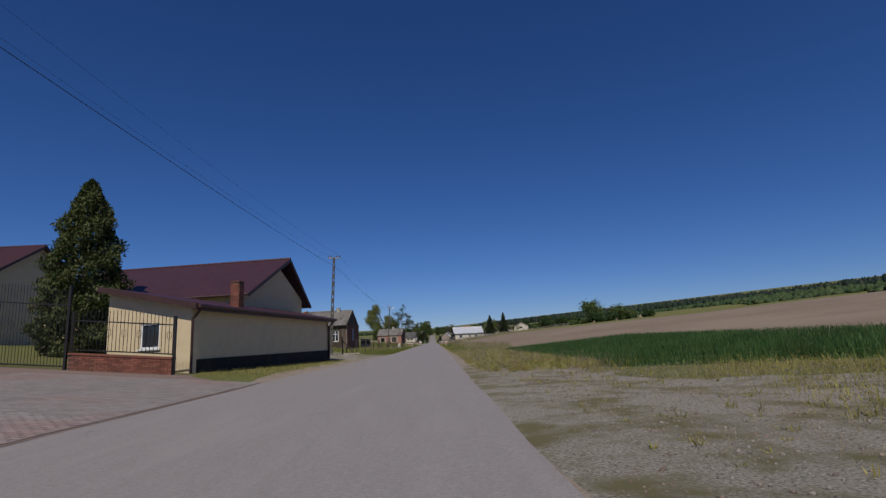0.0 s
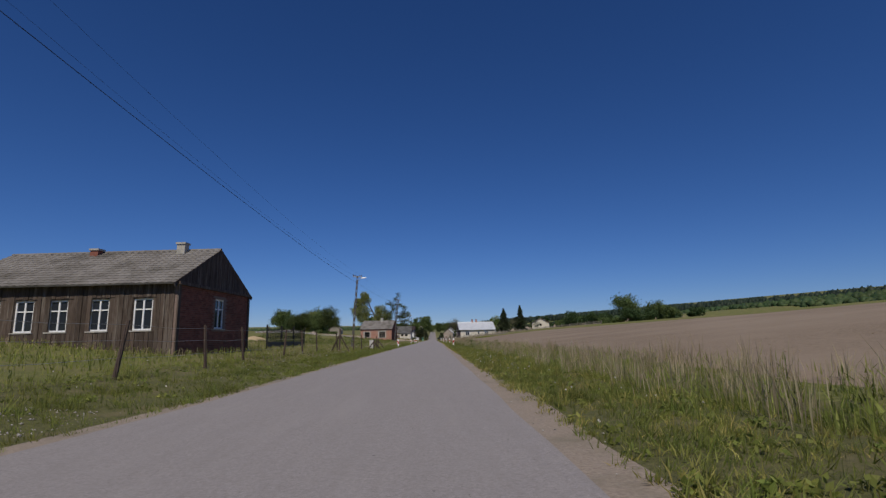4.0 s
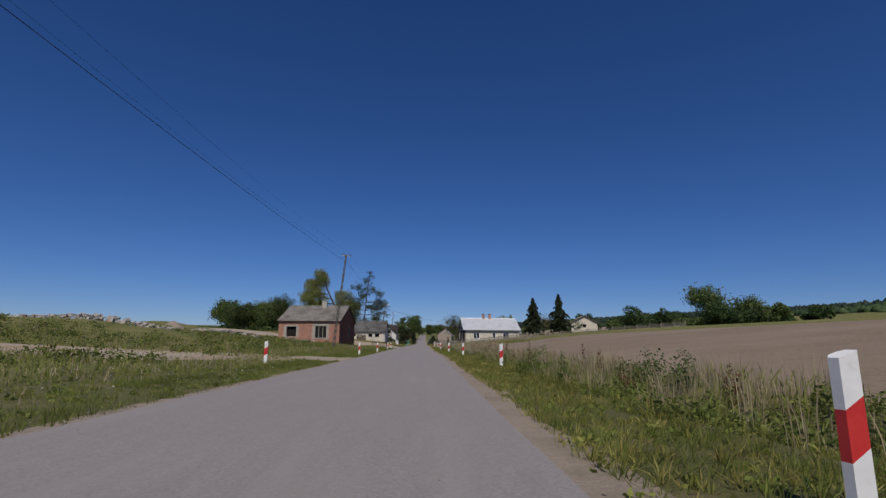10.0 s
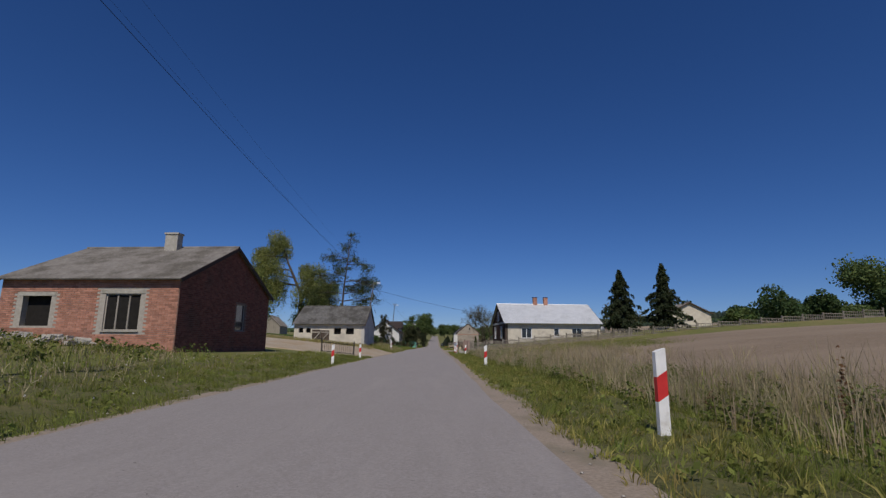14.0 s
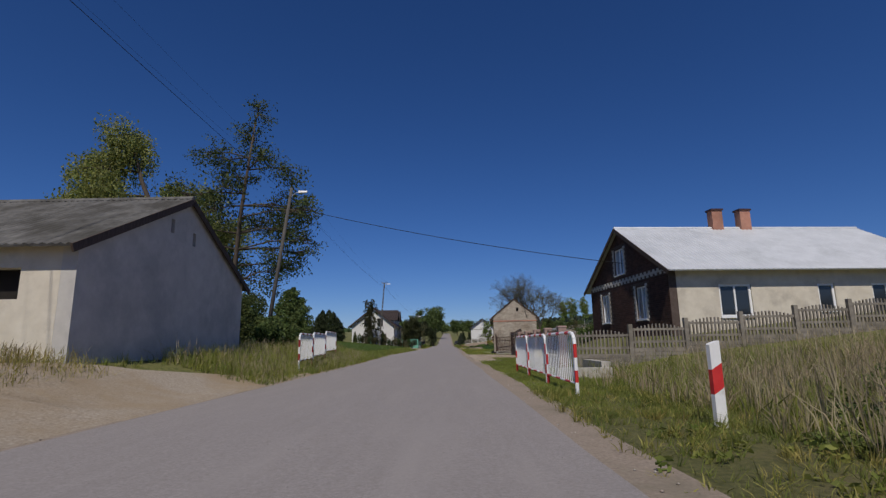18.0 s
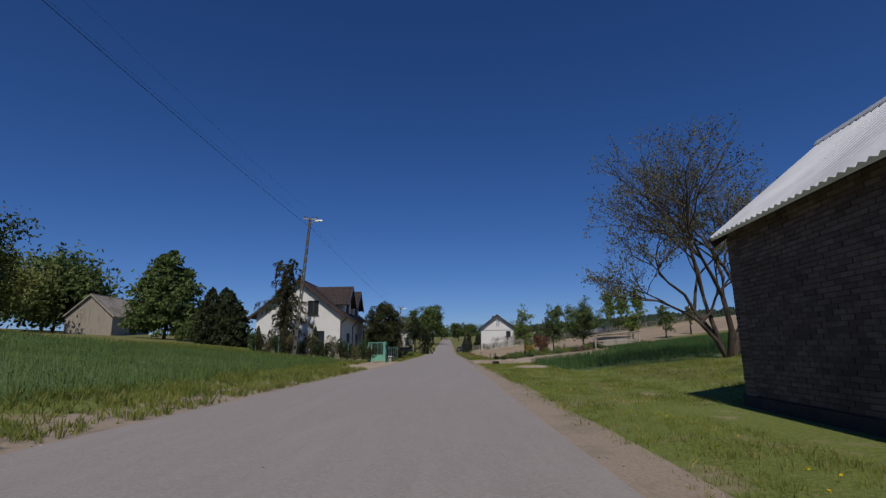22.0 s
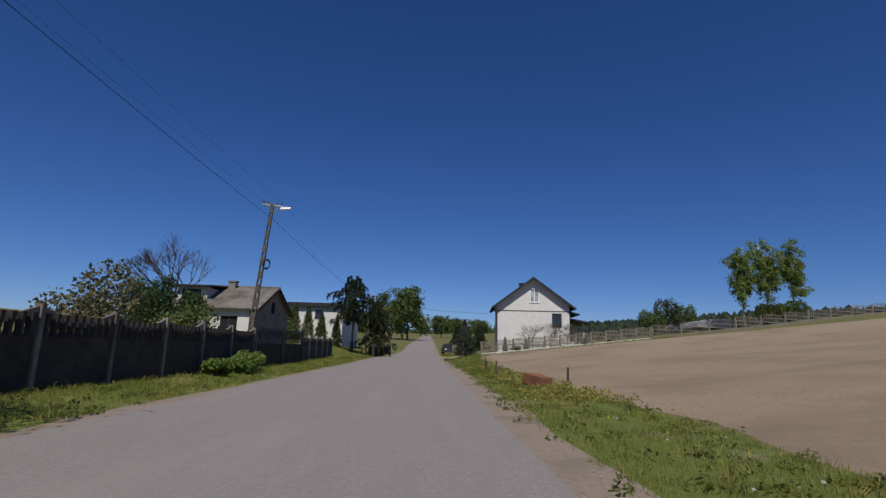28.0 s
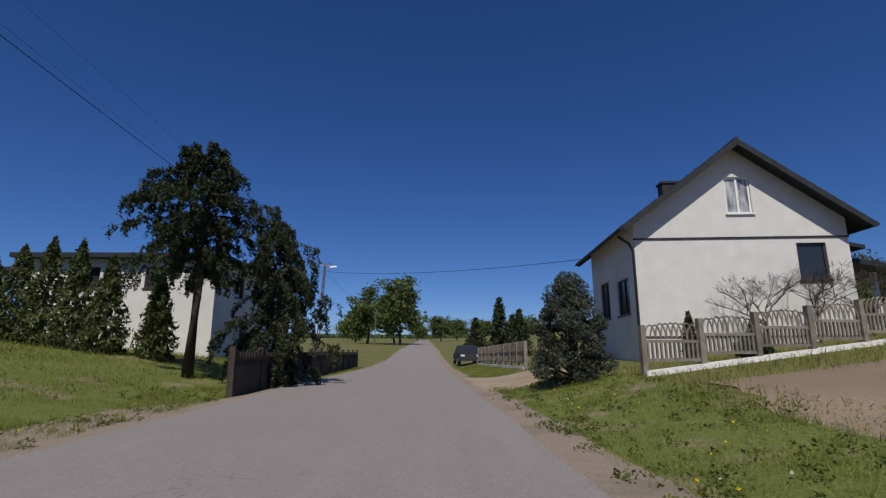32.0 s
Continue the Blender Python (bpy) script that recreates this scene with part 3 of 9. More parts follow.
for y0_, y1_, w_ in ((178, 231, 2.6), (249.5, 299, 2.2), (308, 333, 2.0)):
    land_patch("verge", steps(0, 1, 0.08), steps(y0_, y1_, 1.5), M["lawn"], -0.008, "short green grass of the roadside verge", "verge",
               left=lambda y, w=w_: lerp_tab(ROAD_L, y) - w - 0.3 * math.sin(y * 0.8), right=lambda y: lerp_tab(ROAD_L, y) + 0.6, fade=0.5)
land_patch("lawn", steps(0, 1, 0.03), steps(300, 318, 1.0), M["lawn"], 0.035, "mown green lawn before the white house", "lawn",
           left=lambda y: -18.5, right=lambda y: lerp_tab(ROAD_L, y) - 1.5 - 0.4 * math.sin(y * 0.9), fade=0.5)
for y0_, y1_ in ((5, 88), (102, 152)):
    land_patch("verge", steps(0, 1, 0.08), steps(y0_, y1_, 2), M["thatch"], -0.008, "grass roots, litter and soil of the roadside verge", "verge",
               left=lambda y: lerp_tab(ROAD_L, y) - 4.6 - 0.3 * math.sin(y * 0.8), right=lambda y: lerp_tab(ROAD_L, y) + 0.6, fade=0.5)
land_patch("road_shoulder", steps(0, 1, 0.25), YR, M["earth"], -0.006, "bare sandy strip along the asphalt edge", "road shoulder",
           left=lambda y: lerp_tab(ROAD_R, y) - 0.3, right=lambda y: lerp_tab(ROAD_R, y) + (0.54 + 0.12 * sstep(190, 225, y)) * sstep(-25, -19, y) + 4.5 * wob(y, 3.3))
land_patch("road_shoulder", steps(0, 1, 0.25), YR, M["earth"], -0.006, "bare sandy strip along the asphalt edge", "road shoulder",
           left=lambda y: lerp_tab(ROAD_L, y) - 0.36 - 4.0 * wob(y, 5.1) - 0.6 * (1 - sstep(-4, 2, y)) * sstep(-26, -22, y) - 1.0 * sstep(299, 302, y) * (1 - sstep(306, 309, y)) - 0.9 * sstep(196, 210, y) * (1 - sstep(238, 246, y)), right=lambda y: lerp_tab(ROAD_L, y) + 0.3)


def bent(x, s, amp=0.5):
    return lambda y: x + amp * noise.noise(Vector((s, y * 0.25, 1))) + 0.4 * amp * noise.noise(Vector((s, y * 1.1, 2)))


FX = [(i / 60) ** 2.3 for i in range(61)]
land_patch("soil_field", FX, steps(-60, 172, 1.5), M["soil"], 0.03, "bare ploughed field of pale brown soil", "field", left=lambda y: bent(6.6, 1.0, 0.5)(y) + 7.4 * (1 - sstep(-6, -2, y)), right=lambda y: 190.0, rough_amp=0.05, fade=0.9)
land_patch("soil_field", FX, steps(256.6, 306, 1.0), M["palesoil"], 0.03, "bare harrowed field of pale brown soil beside the road", "field", left=lambda y: 4.1 + 0.5 * noise.noise(Vector((3, y * .3, 0))) + 0.6 * sstep(303, 306, y), right=lambda y: 130.0, rough_amp=0.05, fade=0.9)
land_patch("corn_field", FX, steps(-58, -4, 1.5), M["cornland"], 0.03, "dark green young cereal field", "field", left=lambda y: 4.8 + 4.2 * (1 - sstep(-32, -25, y)), right=lambda y: 14.2, fade=0.9)
land_patch("corn_field", FX, steps(193, 243, 1.5), M["cornland"], 0.03, "green cereal field beside the road", "field", left=lambda y: -90.0, right=bent(-7.2, 6.0, 0.4), fade=0.9)
land_patch("corn_field", FX, steps(226, 248, 1.0), M["cornland"], 0.03, "small plot of dark green cereal", "field", left=lambda y: bent(5.0, 8.0, 0.3)(y) + 7.6 * sstep(238.2, 239.6, y), right=lambda y: 60.0, fade=0.9)
GX = steps(0, 1, 0.05)
land_patch("gravel_patch", GX, steps(-41, -21, 0.5), M["gravel"], 0.0, "bare gravelly lay-by with sparse weeds", "gravel", left=lambda y: lerp_tab(ROAD_R, y) - 0.25, right=lambda y: 4.4 + 6.5 * (1 - sstep(-37, -29, y)) + noise.noise(Vector((0, y, 0))), rough_amp=0.01, fade=0.3)
land_patch("gravel_drive", GX, steps(-8.0, 3.0, 0.5), M["gravel"], 0.006, "grey gravel driveway leaving the road", "driveway", left=lambda y: -26.0, right=lambda y: lerp_tab(ROAD_L, y) - 0.1 - 2.2 * sstep(0, 3, y), rough_amp=0.02, fade=0.3)
land_patch("sand_track", GX, steps(88.0, 101.5, 0.5), M["sand"], 0.006, "pale sandy farm track", "track", left=lambda y: lerp_tab([(88, -30), (92, -30), (95, -13), (98, -7.5), (101.5, -4.7)], y), right=lambda y: lerp_tab([(88, -11.5), (91, -8.9), (94.4, -6.0), (96.5, -4.2), (101.5, -4.2)], y), rough_amp=0.02, fade=0.3)
land_patch("sand_track", GX, steps(152.5, 177.0, 0.5), M["sand"], 0.06, "broad pale sandy side road", "track", left=lambda y: lerp_tab([(152.5, -5.2), (154, -40), (164.5, -40), (166.5, -9.0), (170, -7.0), (177, -5.0)], y), right=lambda y: lerp_tab(ROAD_L, y) - 0.05, rough_amp=0.02, fade=0.3)
land_patch("sand_drive", GX, steps(185.5, 201.5, 0.5), M["sand"], 0.006, "sandy forecourt in front of a gate", "driveway", left=lambda y: lerp_tab(ROAD_R, y) + 0.1, right=lambda y: lerp_tab([(185.5, 1.4), (188, 2.5), (191, 4.0), (194, 5.2), (198, 5.0), (201.5, 1.8)], y), rough_amp=0.02, fade=0.3)
land_patch("sand_drive", GX, steps(231.5, 249.0, 0.5), M["sand"], 0.006, "sandy verge and driveway", "driveway", left=lambda y: lerp_tab([(231.5, -4.6), (233.5, -6.2), (238, -6.4), (243.2, -6.0), (243.8, -15.0), (247.5, -15.0), (248.2, -6.4), (249, -5.0)], y) + 0.25 * math.sin(y * 1.9), right=lambda y: lerp_tab(ROAD_L, y) - 0.1, rough_amp=0.02, fade=0.3)
land_patch("sand_drive", GX, steps(238.5, 251.0, 0.5), M["sand"], 0.006, "sandy gravel driveway", "driveway", left=lambda y: lerp_tab(ROAD_R, y) + 0.1, right=lambda y: lerp_tab([(238.5, 1.9), (241, 11.5), (249, 12.0), (251, 2.0)], y), rough_amp=0.02, fade=0.3)
land_patch("garden_bed", GX, steps(249.4, 257.4, 0.5), M["soil"], 0.012, "brown soil of a flower garden", "garden bed", left=lambda y: 4.2 + 0.4 * math.sin(y), right=lambda y: 21.0, rough_amp=0.03, fade=0.5)
land_patch("sand_drive", GX, steps(284.5, 288.5, 0.5), M["sand"], 0.006, "sandy field entrance", "driveway", left=lambda y: lerp_tab(ROAD_R, y) + 0.1, right=lambda y: lerp_tab([(284.5, 1.4), (286, 1.75), (287.5, 1.7), (288.5, 1.4)], y), rough_amp=0.02, fade=0.3)
land_patch("sand_drive", GX, steps(311, 318.0, 0.5), M["sand"], 0.006, "sandy entrance by the fence", "driveway", left=lambda y: lerp_tab(ROAD_R, y) + 0.1, right=lambda y: lerp_tab([(311, 1.7), (313, 4.4), (316, 4.4), (318, 1.6)], y), rough_amp=0.02, fade=0.3)
land_patch("sand_patch", GX, steps(230.6, 235.0, 0.4), M["sand"], 0.03, "bare sandy patch in the grass beside the crop", "ground", left=lambda y: 3.3 + 0.3 * math.sin(y * 2.1), right=lambda y: 5.2 + 0.3 * math.sin(y * 1.3), rough_amp=0.05, fade=0.6)
forecourt = land_patch("paved_drive", GX, steps(-44, -24.0, 0.5), M["mortardark"], 0.004, "pinkish grey paved forecourt", "driveway", left=lambda y: -30.0, right=lambda y: lerp_tab(ROAD_L, y) - 0.05 - 2.8 * sstep(-27, -24, y))


# ---- buildings ----
def wall(b, p, d, n, length, thick, base, top, holes):
    """A wall along d from p, n its outward side, with through holes (u0, u1, z0, z1); top(u) is its upper edge."""
    p, d, n = Vector(p), Vector(d), Vector(n)
    cuts = {0.0, length}
    for u0, u1, z0, z1 in holes:
        cuts |= {u0, u1}
    for k in range(1, 24):
        u = length * k / 24
        if abs(top(u - 1e-3) + top(u + 1e-3) - 2 * top(u)) > 1e-5 or k == 12:
            cuts.add(u)
    cuts = sorted(cuts)
    for a, c in zip(cuts, cuts[1:]):
        if c - a < 1e-4:
            continue
        mid = (a + c) / 2
        levels = [base]
        for u0, u1, z0, z1 in sorted(holes, key=lambda h: h[2]):
            if u0 <= mid <= u1:
                levels += [z0, z1]
        levels.append(None)
        for lo, hi in zip(levels[::2], levels[1::2]):
            za, zc = (top(a), top(c)) if hi is None else (hi, hi)
            q0, q1 = p + d * a, p + d * c
            w = n * -thick
            up = Vector((0, 0, 1))
            low = [q0 + up * lo, q1 + up * lo, q1 + w + up * lo, q0 + w + up * lo]
            high = [q0 + up * za, q1 + up * zc, q1 + w + up * zc, q0 + w + up * za]
            b.hexa(low + high)


def roof_sheet(b, e0, e1, r0, r1, pitch=0.18, amp=0.02, thick=0.05, step=0.0):
    """A roof plane from the eave e0-e1 to the ridge r0-r1, waved along the eave; step > 0 adds tile courses."""
    e0, e1, r0, r1 = Vector(e0), Vector(e1), Vector(r0), Vector(r1)
    length = (e1 - e0).length
    nrm = (e1 - e0).cross(r0 - e0).normalized()
    if nrm.z < 0:
        nrm = -nrm
    nu = max(2, int(length / pitch) * 4) if amp else 1
    rise = ((r0 + r1) / 2 - (e0 + e1) / 2).length
    nv = max(1, int(rise / step)) if step else 1
    base = len(b.v)
    rows = []
    for j in range(nv + 1):
        rows.append(((j / nv), 0.0))
        if step and j < nv:
            rows.append(((j + 1) / nv - 1e-4, 0.035))
    if step:
        rows = []
        for j in range(nv):
            rows += [(j / nv, 0.03), ((j + 1) / nv - 1e-3, 0.0)]
    for v, lift in rows:
        for i in range(nu + 1):
            u = i / nu
            p = (e0 * (1 - u) + e1 * u) * (1 - v) + (r0 * (1 - u) + r1 * u) * v
            w = amp * math.sin(2 * math.pi * u * length / pitch) if amp else 0
            b.v.append(tuple(p + nrm * (w + lift + thick)))
    n = nu + 1
    for j in range(len(rows) - 1):
        for i in range(nu):
            a = base + j * n + i
            b.f.append((a, a + 1, a + n + 1, a + n))
    k = len(b.v)
    m = len(rows) - 1
    b.v += [tuple(e0 - nrm * 0.01), tuple(e1 - nrm * 0.01), tuple(r1 - nrm * 0.01), tuple(r0 - nrm * 0.01)]
    b.f.append((k + 3, k + 2, k + 1, k))
    b.f.append((k, k + 1) + tuple(base + i for i in range(nu, -1, -1)))
    b.f.append((k + 1, k + 2) + tuple(base + (m - j) * n + nu for j in range(m + 1)))
    b.f.append((k + 3, k) + tuple(base + j * n for j in range(m + 1)))
    return b


def window(parent, p, d, n, w, h, frame_mat, glass, mull=(1, 0), depth=0.08, sill=None, label="", fw=0.06):
    """A window in a hole whose lower left corner is p; d along the wall, n outward. mull: upright and level bars."""
    p, d, n = Vector(p), Vector(d), Vector(n)
    up = Vector((0, 0, 1))
    b = B()

    def slab(bb, u0, u1, z0, z1, o0, o1):
        c = lambda u, z, o: p + d * u + up * z + n * o
        bb.hexa([c(u0, z0, o0), c(u1, z0, o0), c(u1, z0, o1), c(u0, z0, o1), c(u0, z1, o0), c(u1, z1, o0), c(u1, z1, o1), c(u0, z1, o1)])

    o0, o1 = -depth - 0.05, -depth + 0.02
    slab(b, 0, fw, 0, h, o0, o1)
    slab(b, w - fw, w, 0, h, o0, o1)
    slab(b, fw, w - fw, 0, fw, o0, o1)
    slab(b, fw, w - fw, h - fw, h, o0, o1)
    us = [fw] + [w * (i + 1) / (mull[0] + 1) for i in range(mull[0])] + [w - fw]
    zs = [fw] + ([h * 0.66] if mull[1] == 1 else [h * (i + 1) / (mull[1] + 1) for i in range(mull[1])]) + [h - fw]
    win = part("window", b.weld(), frame_mat, parent, label)
    for u in us[1:-1]:
        bar = B()
        slab(bar, u - 0.035, u + 0.035, fw, h - fw, o0, o1)
        part("mullion", bar, frame_mat, win)
    for z in zs[1:-1]:
        bar = B()
        slab(bar, fw, w - fw, z - 0.025, z + 0.025, o0 + 0.003, o1 + 0.003)
        part("glazing_bar", bar, frame_mat, win)
    if glass:
        for u0, u1 in zip(us, us[1:]):
            for z0, z1 in zip(zs, zs[1:]):
                g = B()
                slab(g, u0, u1, z0, z1, o0 + 0.015, o0 + 0.03)
                part("pane", g, glass, win)
    if sill:
        s = B()
        slab(s, -0.06, w + 0.06, -0.05, 0.0, -depth, 0.07)
        part("window_sill", s, sill, win)
    return win


def chimney(parent, x, y, z0, z1, w, d, material, cap):
    b = B()
    b.box(x - w / 2, x + w / 2, y - d / 2, y + d / 2, z0, z1)
    ch = part("chimney", b, material, parent)
    c = B()
    c.box(x - w / 2 - 0.05, x + w / 2 + 0.05, y - d / 2 - 0.05, y + d / 2 + 0.05, z1, z1 + 0.09)
    part("chimney_cap", c, cap, ch)
    return ch


def gable_house(name, m, label, X, Y, eave, ridge, axis, mats, roof, trim, base=-0.6, thick=0.32, over=(0.4, 0.35), openings=(), roofkw=None, rx=0.5, gutter=None, category="house"):
    """A house with a pitched roof in its own axes: walls 0..X and 0..Y, ridge along 'x' or 'y'. mats: wall materials of the
    sides s (y=0), e (x=X), n (y=Y), w (x=0). openings: (side, u, z, w, h, kind, kw)."""
    th = thing(name, m, label, category)
    ends = {"s": ((0, 0, 0), (1, 0, 0), (0, -1, 0), X), "e": ((X, 0, 0), (0, 1, 0), (1, 0, 0), Y),
            "n": ((X, Y, 0), (-1, 0, 0), (0, 1, 0), X), "w": ((0, Y, 0), (0, -1, 0), (-1, 0, 0), Y)}
    span = Y if axis == "x" else X
    gables = "ew" if axis == "x" else "sn"
    for s, (p, d, n, length) in ends.items():
        if s in gables:
            f = rx if (s in "se") else 1 - rx
            top = lambda u, L=length, f=f: eave + (ridge - eave) * (u / (L * f) if u <= L * f else (L - u) / (L * (1 - f)))
        else:
            top = lambda u: eave
        holes = [(o[1], o[1] + o[3], o[2], o[2] + o[4]) for o in openings if o[0] == s]
        b = B()
        if s in gables:
            wall(b, p, d, n, length, thick, base, top, holes)
        else:
            wall(b, Vector(p) + Vector(d) * (thick + 0.003), d, n, length - 2 * thick - 0.006, thick, base, top, [(h[0] - thick, h[1] - thick, h[2], h[3]) for h in holes])
        part("wall", b.weld(), mats[s], th)
        for o in openings:
            if o[0] != s:
                continue
            _, u, z, w, h, kind, kw = o
            q = Vector(p) + Vector(d) * u + Vector((0, 0, z))
            if kind == "window":
                window(th, q, d, n, w, h, **kw)
            else:
                bb = B()
                N, D = Vector(n), Vector(d)
                dep = kw.get("depth", 0.12)
                c = lambda uu, zz, oo: q + D * uu + Vector((0, 0, zz)) + N * oo
                if kind == "void":
                    dep = thick - 0.02
                k = max(1, int(w / 0.16)) if kind == "door" else 1
                for i in range(k):
                    a, e = w * i / k + (0.004 if k > 1 else 0), w * (i + 1) / k - (0.004 if k > 1 else 0)
                    bb.hexa([c(a, 0, -dep - 0.04), c(e, 0, -dep - 0.04), c(e, 0, -dep), c(a, 0, -dep), c(a, h, -dep - 0.04), c(e, h, -dep - 0.04), c(e, h, -dep), c(a, h, -dep)])
                if kind == "door":
                    dep -= 0.02
                    back = B().hexa([c(0, 0, -dep - 0.09), c(w, 0, -dep - 0.09), c(w, 0, -dep - 0.062), c(0, 0, -dep - 0.062), c(0, h, -dep - 0.09), c(w, h, -dep - 0.09), c(w, h, -dep - 0.062), c(0, h, -dep - 0.062)])
                    leaf = part("door", back, kw["mat"], th, kw.get("label", ""))
                    for i in range(k):
                        pb = B()
                        pb.v, pb.f = bb.v[i * 8:i * 8 + 8], bb.f[:6]
                        part("plank", pb, kw["mat"], leaf)
                else:
                    part("opening", bb, kw["mat"], th)
    floor_slab = B().box(thick, X - thick, thick, Y - thick, base, base + 0.1)
    part("floor_slab", floor_slab, M["hole"], th)
    kw = dict(pitch=0.18, amp=0.02, thick=0.05)
    kw.update(roofkw or {})
    oe, og = over
    if axis == "x":
        c = Y * rx
        for ye, yo in ((0, -oe), (Y, Y + oe)):
            k = (ridge - eave) / abs(c - ye)
            ze = eave - k * oe
            part("roof", roof_sheet(B(), (-og, yo, ze), (X + og, yo, ze), (-og, c, ridge), (X + og, c, ridge), **kw), roof, th)
            if gutter:
                part("gutter", B().tube([(-og, yo * 1.0 + (-0.06 if ye == 0 else 0.06), ze - 0.02), (X + og, yo + (-0.06 if ye == 0 else 0.06), ze - 0.02)], [0.06, 0.06], 6), gutter, th)
            for xg in (-og, X + og):
                part("bargeboard", B().beam((xg, yo, ze - 0.05), (xg, c, ridge - 0.05), 0.05, 0.18), trim, th)
        part("ridge_cap", B().tube([(-og, c, ridge + thick * 0.12), (X + og, c, ridge + thick * 0.12)], [0.09, 0.09], 6), roof, th)
    else:
        c = X * rx
        for xe, xo in ((0, -oe), (X, X + oe)):
            k = (ridge - eave) / abs(c - xe)
            ze = eave - k * oe
            part("roof", roof_sheet(B(), (xo, -og, ze), (xo, Y + og, ze), (c, -og, ridge), (c, Y + og, ridge), **kw), roof, th)
            if gutter:
                gx = xo + (-0.06 if xe == 0 else 0.06)
                part("gutter", B().tube([(gx, -og, ze - 0.02), (gx, Y + og, ze - 0.02)], [0.06, 0.06], 6), gutter, th)
            for yg in (-og, Y + og):
                part("bargeboard", B().beam((xo, yg, ze - 0.05), (c, yg, ridge - 0.05), 0.05, 0.18), trim, th)
        part("ridge_cap", B().tube([(c, -og, ridge + thick * 0.12), (c, Y + og, ridge + thick * 0.12)], [0.09, 0.09], 6), roof, th)
    return th


def four(a):
    return {"s": a, "e": a, "n": a, "w": a}


WW = dict(frame_mat=M["plasticwhite"], glass=M["glass"], mull=(1, 0))
WC = dict(frame_mat=M["plasticwhite"], glass=M["curtain"], mull=(1, 0), sill=M["plasticwhite"])
WP = dict(frame_mat=M["plasticwhite"], glass=M["glass"], mull=(1, 0), sill=M["plasticwhite"], fw=0.09)
WB = dict(frame_mat=M["plasticbrown"], glass=M["glass"], mull=(1, 0), sill=M["plasticbrown"])
WO = dict(frame_mat=M["whitepaint"], glass=M["glass"], mull=(1, 1), sill=M["concrete"], fw=0.07)


def at(x, y, rz=0, dz=0.0):
    return pose(x, y, ground(x, y) + dz, 0, 0, rz)
# ---- first yard: annex, barn, far house, wooden house ----
def annex():
    th = thing("annex", pose(-12.02, -22.44, 0.3, 0, 0, -8), "long low cream annex with brown eaves and dark plinth", "outbuilding")
    X, Y, zw, ze = 3.3, 14.0, 3.15, 2.42
    b = B()
    wall(b, (0, 0, 0), (1, 0, 0), (0, -1, 0), X, 0.3, -0.3, lambda u: zw + (ze - zw) * u / X, [(1.3, 2.05, 0.95, 1.85)])
    part("wall", b.weld(), M["cream"], th)
    window(th, (1.3, 0, 0.95), (1, 0, 0), (0, -1, 0), 0.75, 0.9, M["plasticwhite"], M["glass"], (0, 0), 0.06, M["plasticwhite"])
    b = B()
    wall(b, (X, 0.303, 0), (0, 1, 0), (1, 0, 0), Y - 0.31, 0.3, 0.5, lambda u: ze, [])
    part("wall", b.weld(), M["cream"], th)
    b = B()
    wall(b, (X, Y, 0), (-1, 0, 0), (0, 1, 0), X, 0.3, -0.3, lambda u: ze + (zw - ze) * u / X, [])
    part("wall", b.weld(), M["cream"], th)
    part("plinth", B().box(X - 0.3, X + 0.04, 0.303, Y, -0.5, 0.5), M["tar"], th, "dark tarred plinth")
    b = B()
    roof_sheet(b, (X + 0.35, -0.35, ze - 0.02), (X + 0.35, Y + 0.3, ze - 0.02), (-0.2, -0.35, zw + 0.06), (-0.2, Y + 0.3, zw + 0.06), 0.25, 0.015, 0.04)
    part("roof", b, M["burgundy"], th)
    part("fascia", B().box(X + 0.30, X + 0.36, -0.36, Y + 0.3, ze - 0.22, ze + 0.0), M["browntrim"], th)
    part("fascia", B().beam((-0.2, -0.36, zw + 0.02), (X + 0.35, -0.36, ze - 0.06), 0.04, 0.2), M["browntrim"], th)
    part("gutter", B().tube([(X + 0.43, -0.3, ze - 0.06), (X + 0.43, Y + 0.3, ze - 0.06)], [0.07, 0.07], 8), M["browntrim"], th)
    for yy in (-0.1, Y - 0.05):
        part("downpipe", B().tube([(X + 0.43, yy, ze - 0.1), (X + 0.30, yy, ze - 0.25), (X + 0.07, yy, ze - 0.5), (X + 0.07, yy, 0.0)], [0.05] * 4, 8), M["browntrim"], th)
    ch = part("chimney", B().box(2.82, 3.2, 3.3, 3.7, ze - 0.2, ze + 1.2), M["deepmortar"], th)
    bricks_on(ch, (2.82, 3.3), (3.2, 3.7), ze + 0.1, ze + 1.19, M["brickdark"], 0.22, 0.075)
    part("chimney_rim", B().box(2.80, 3.22, 3.28, 3.72, ze + 1.2, ze + 1.26), M["brickdark"], th)
    return th


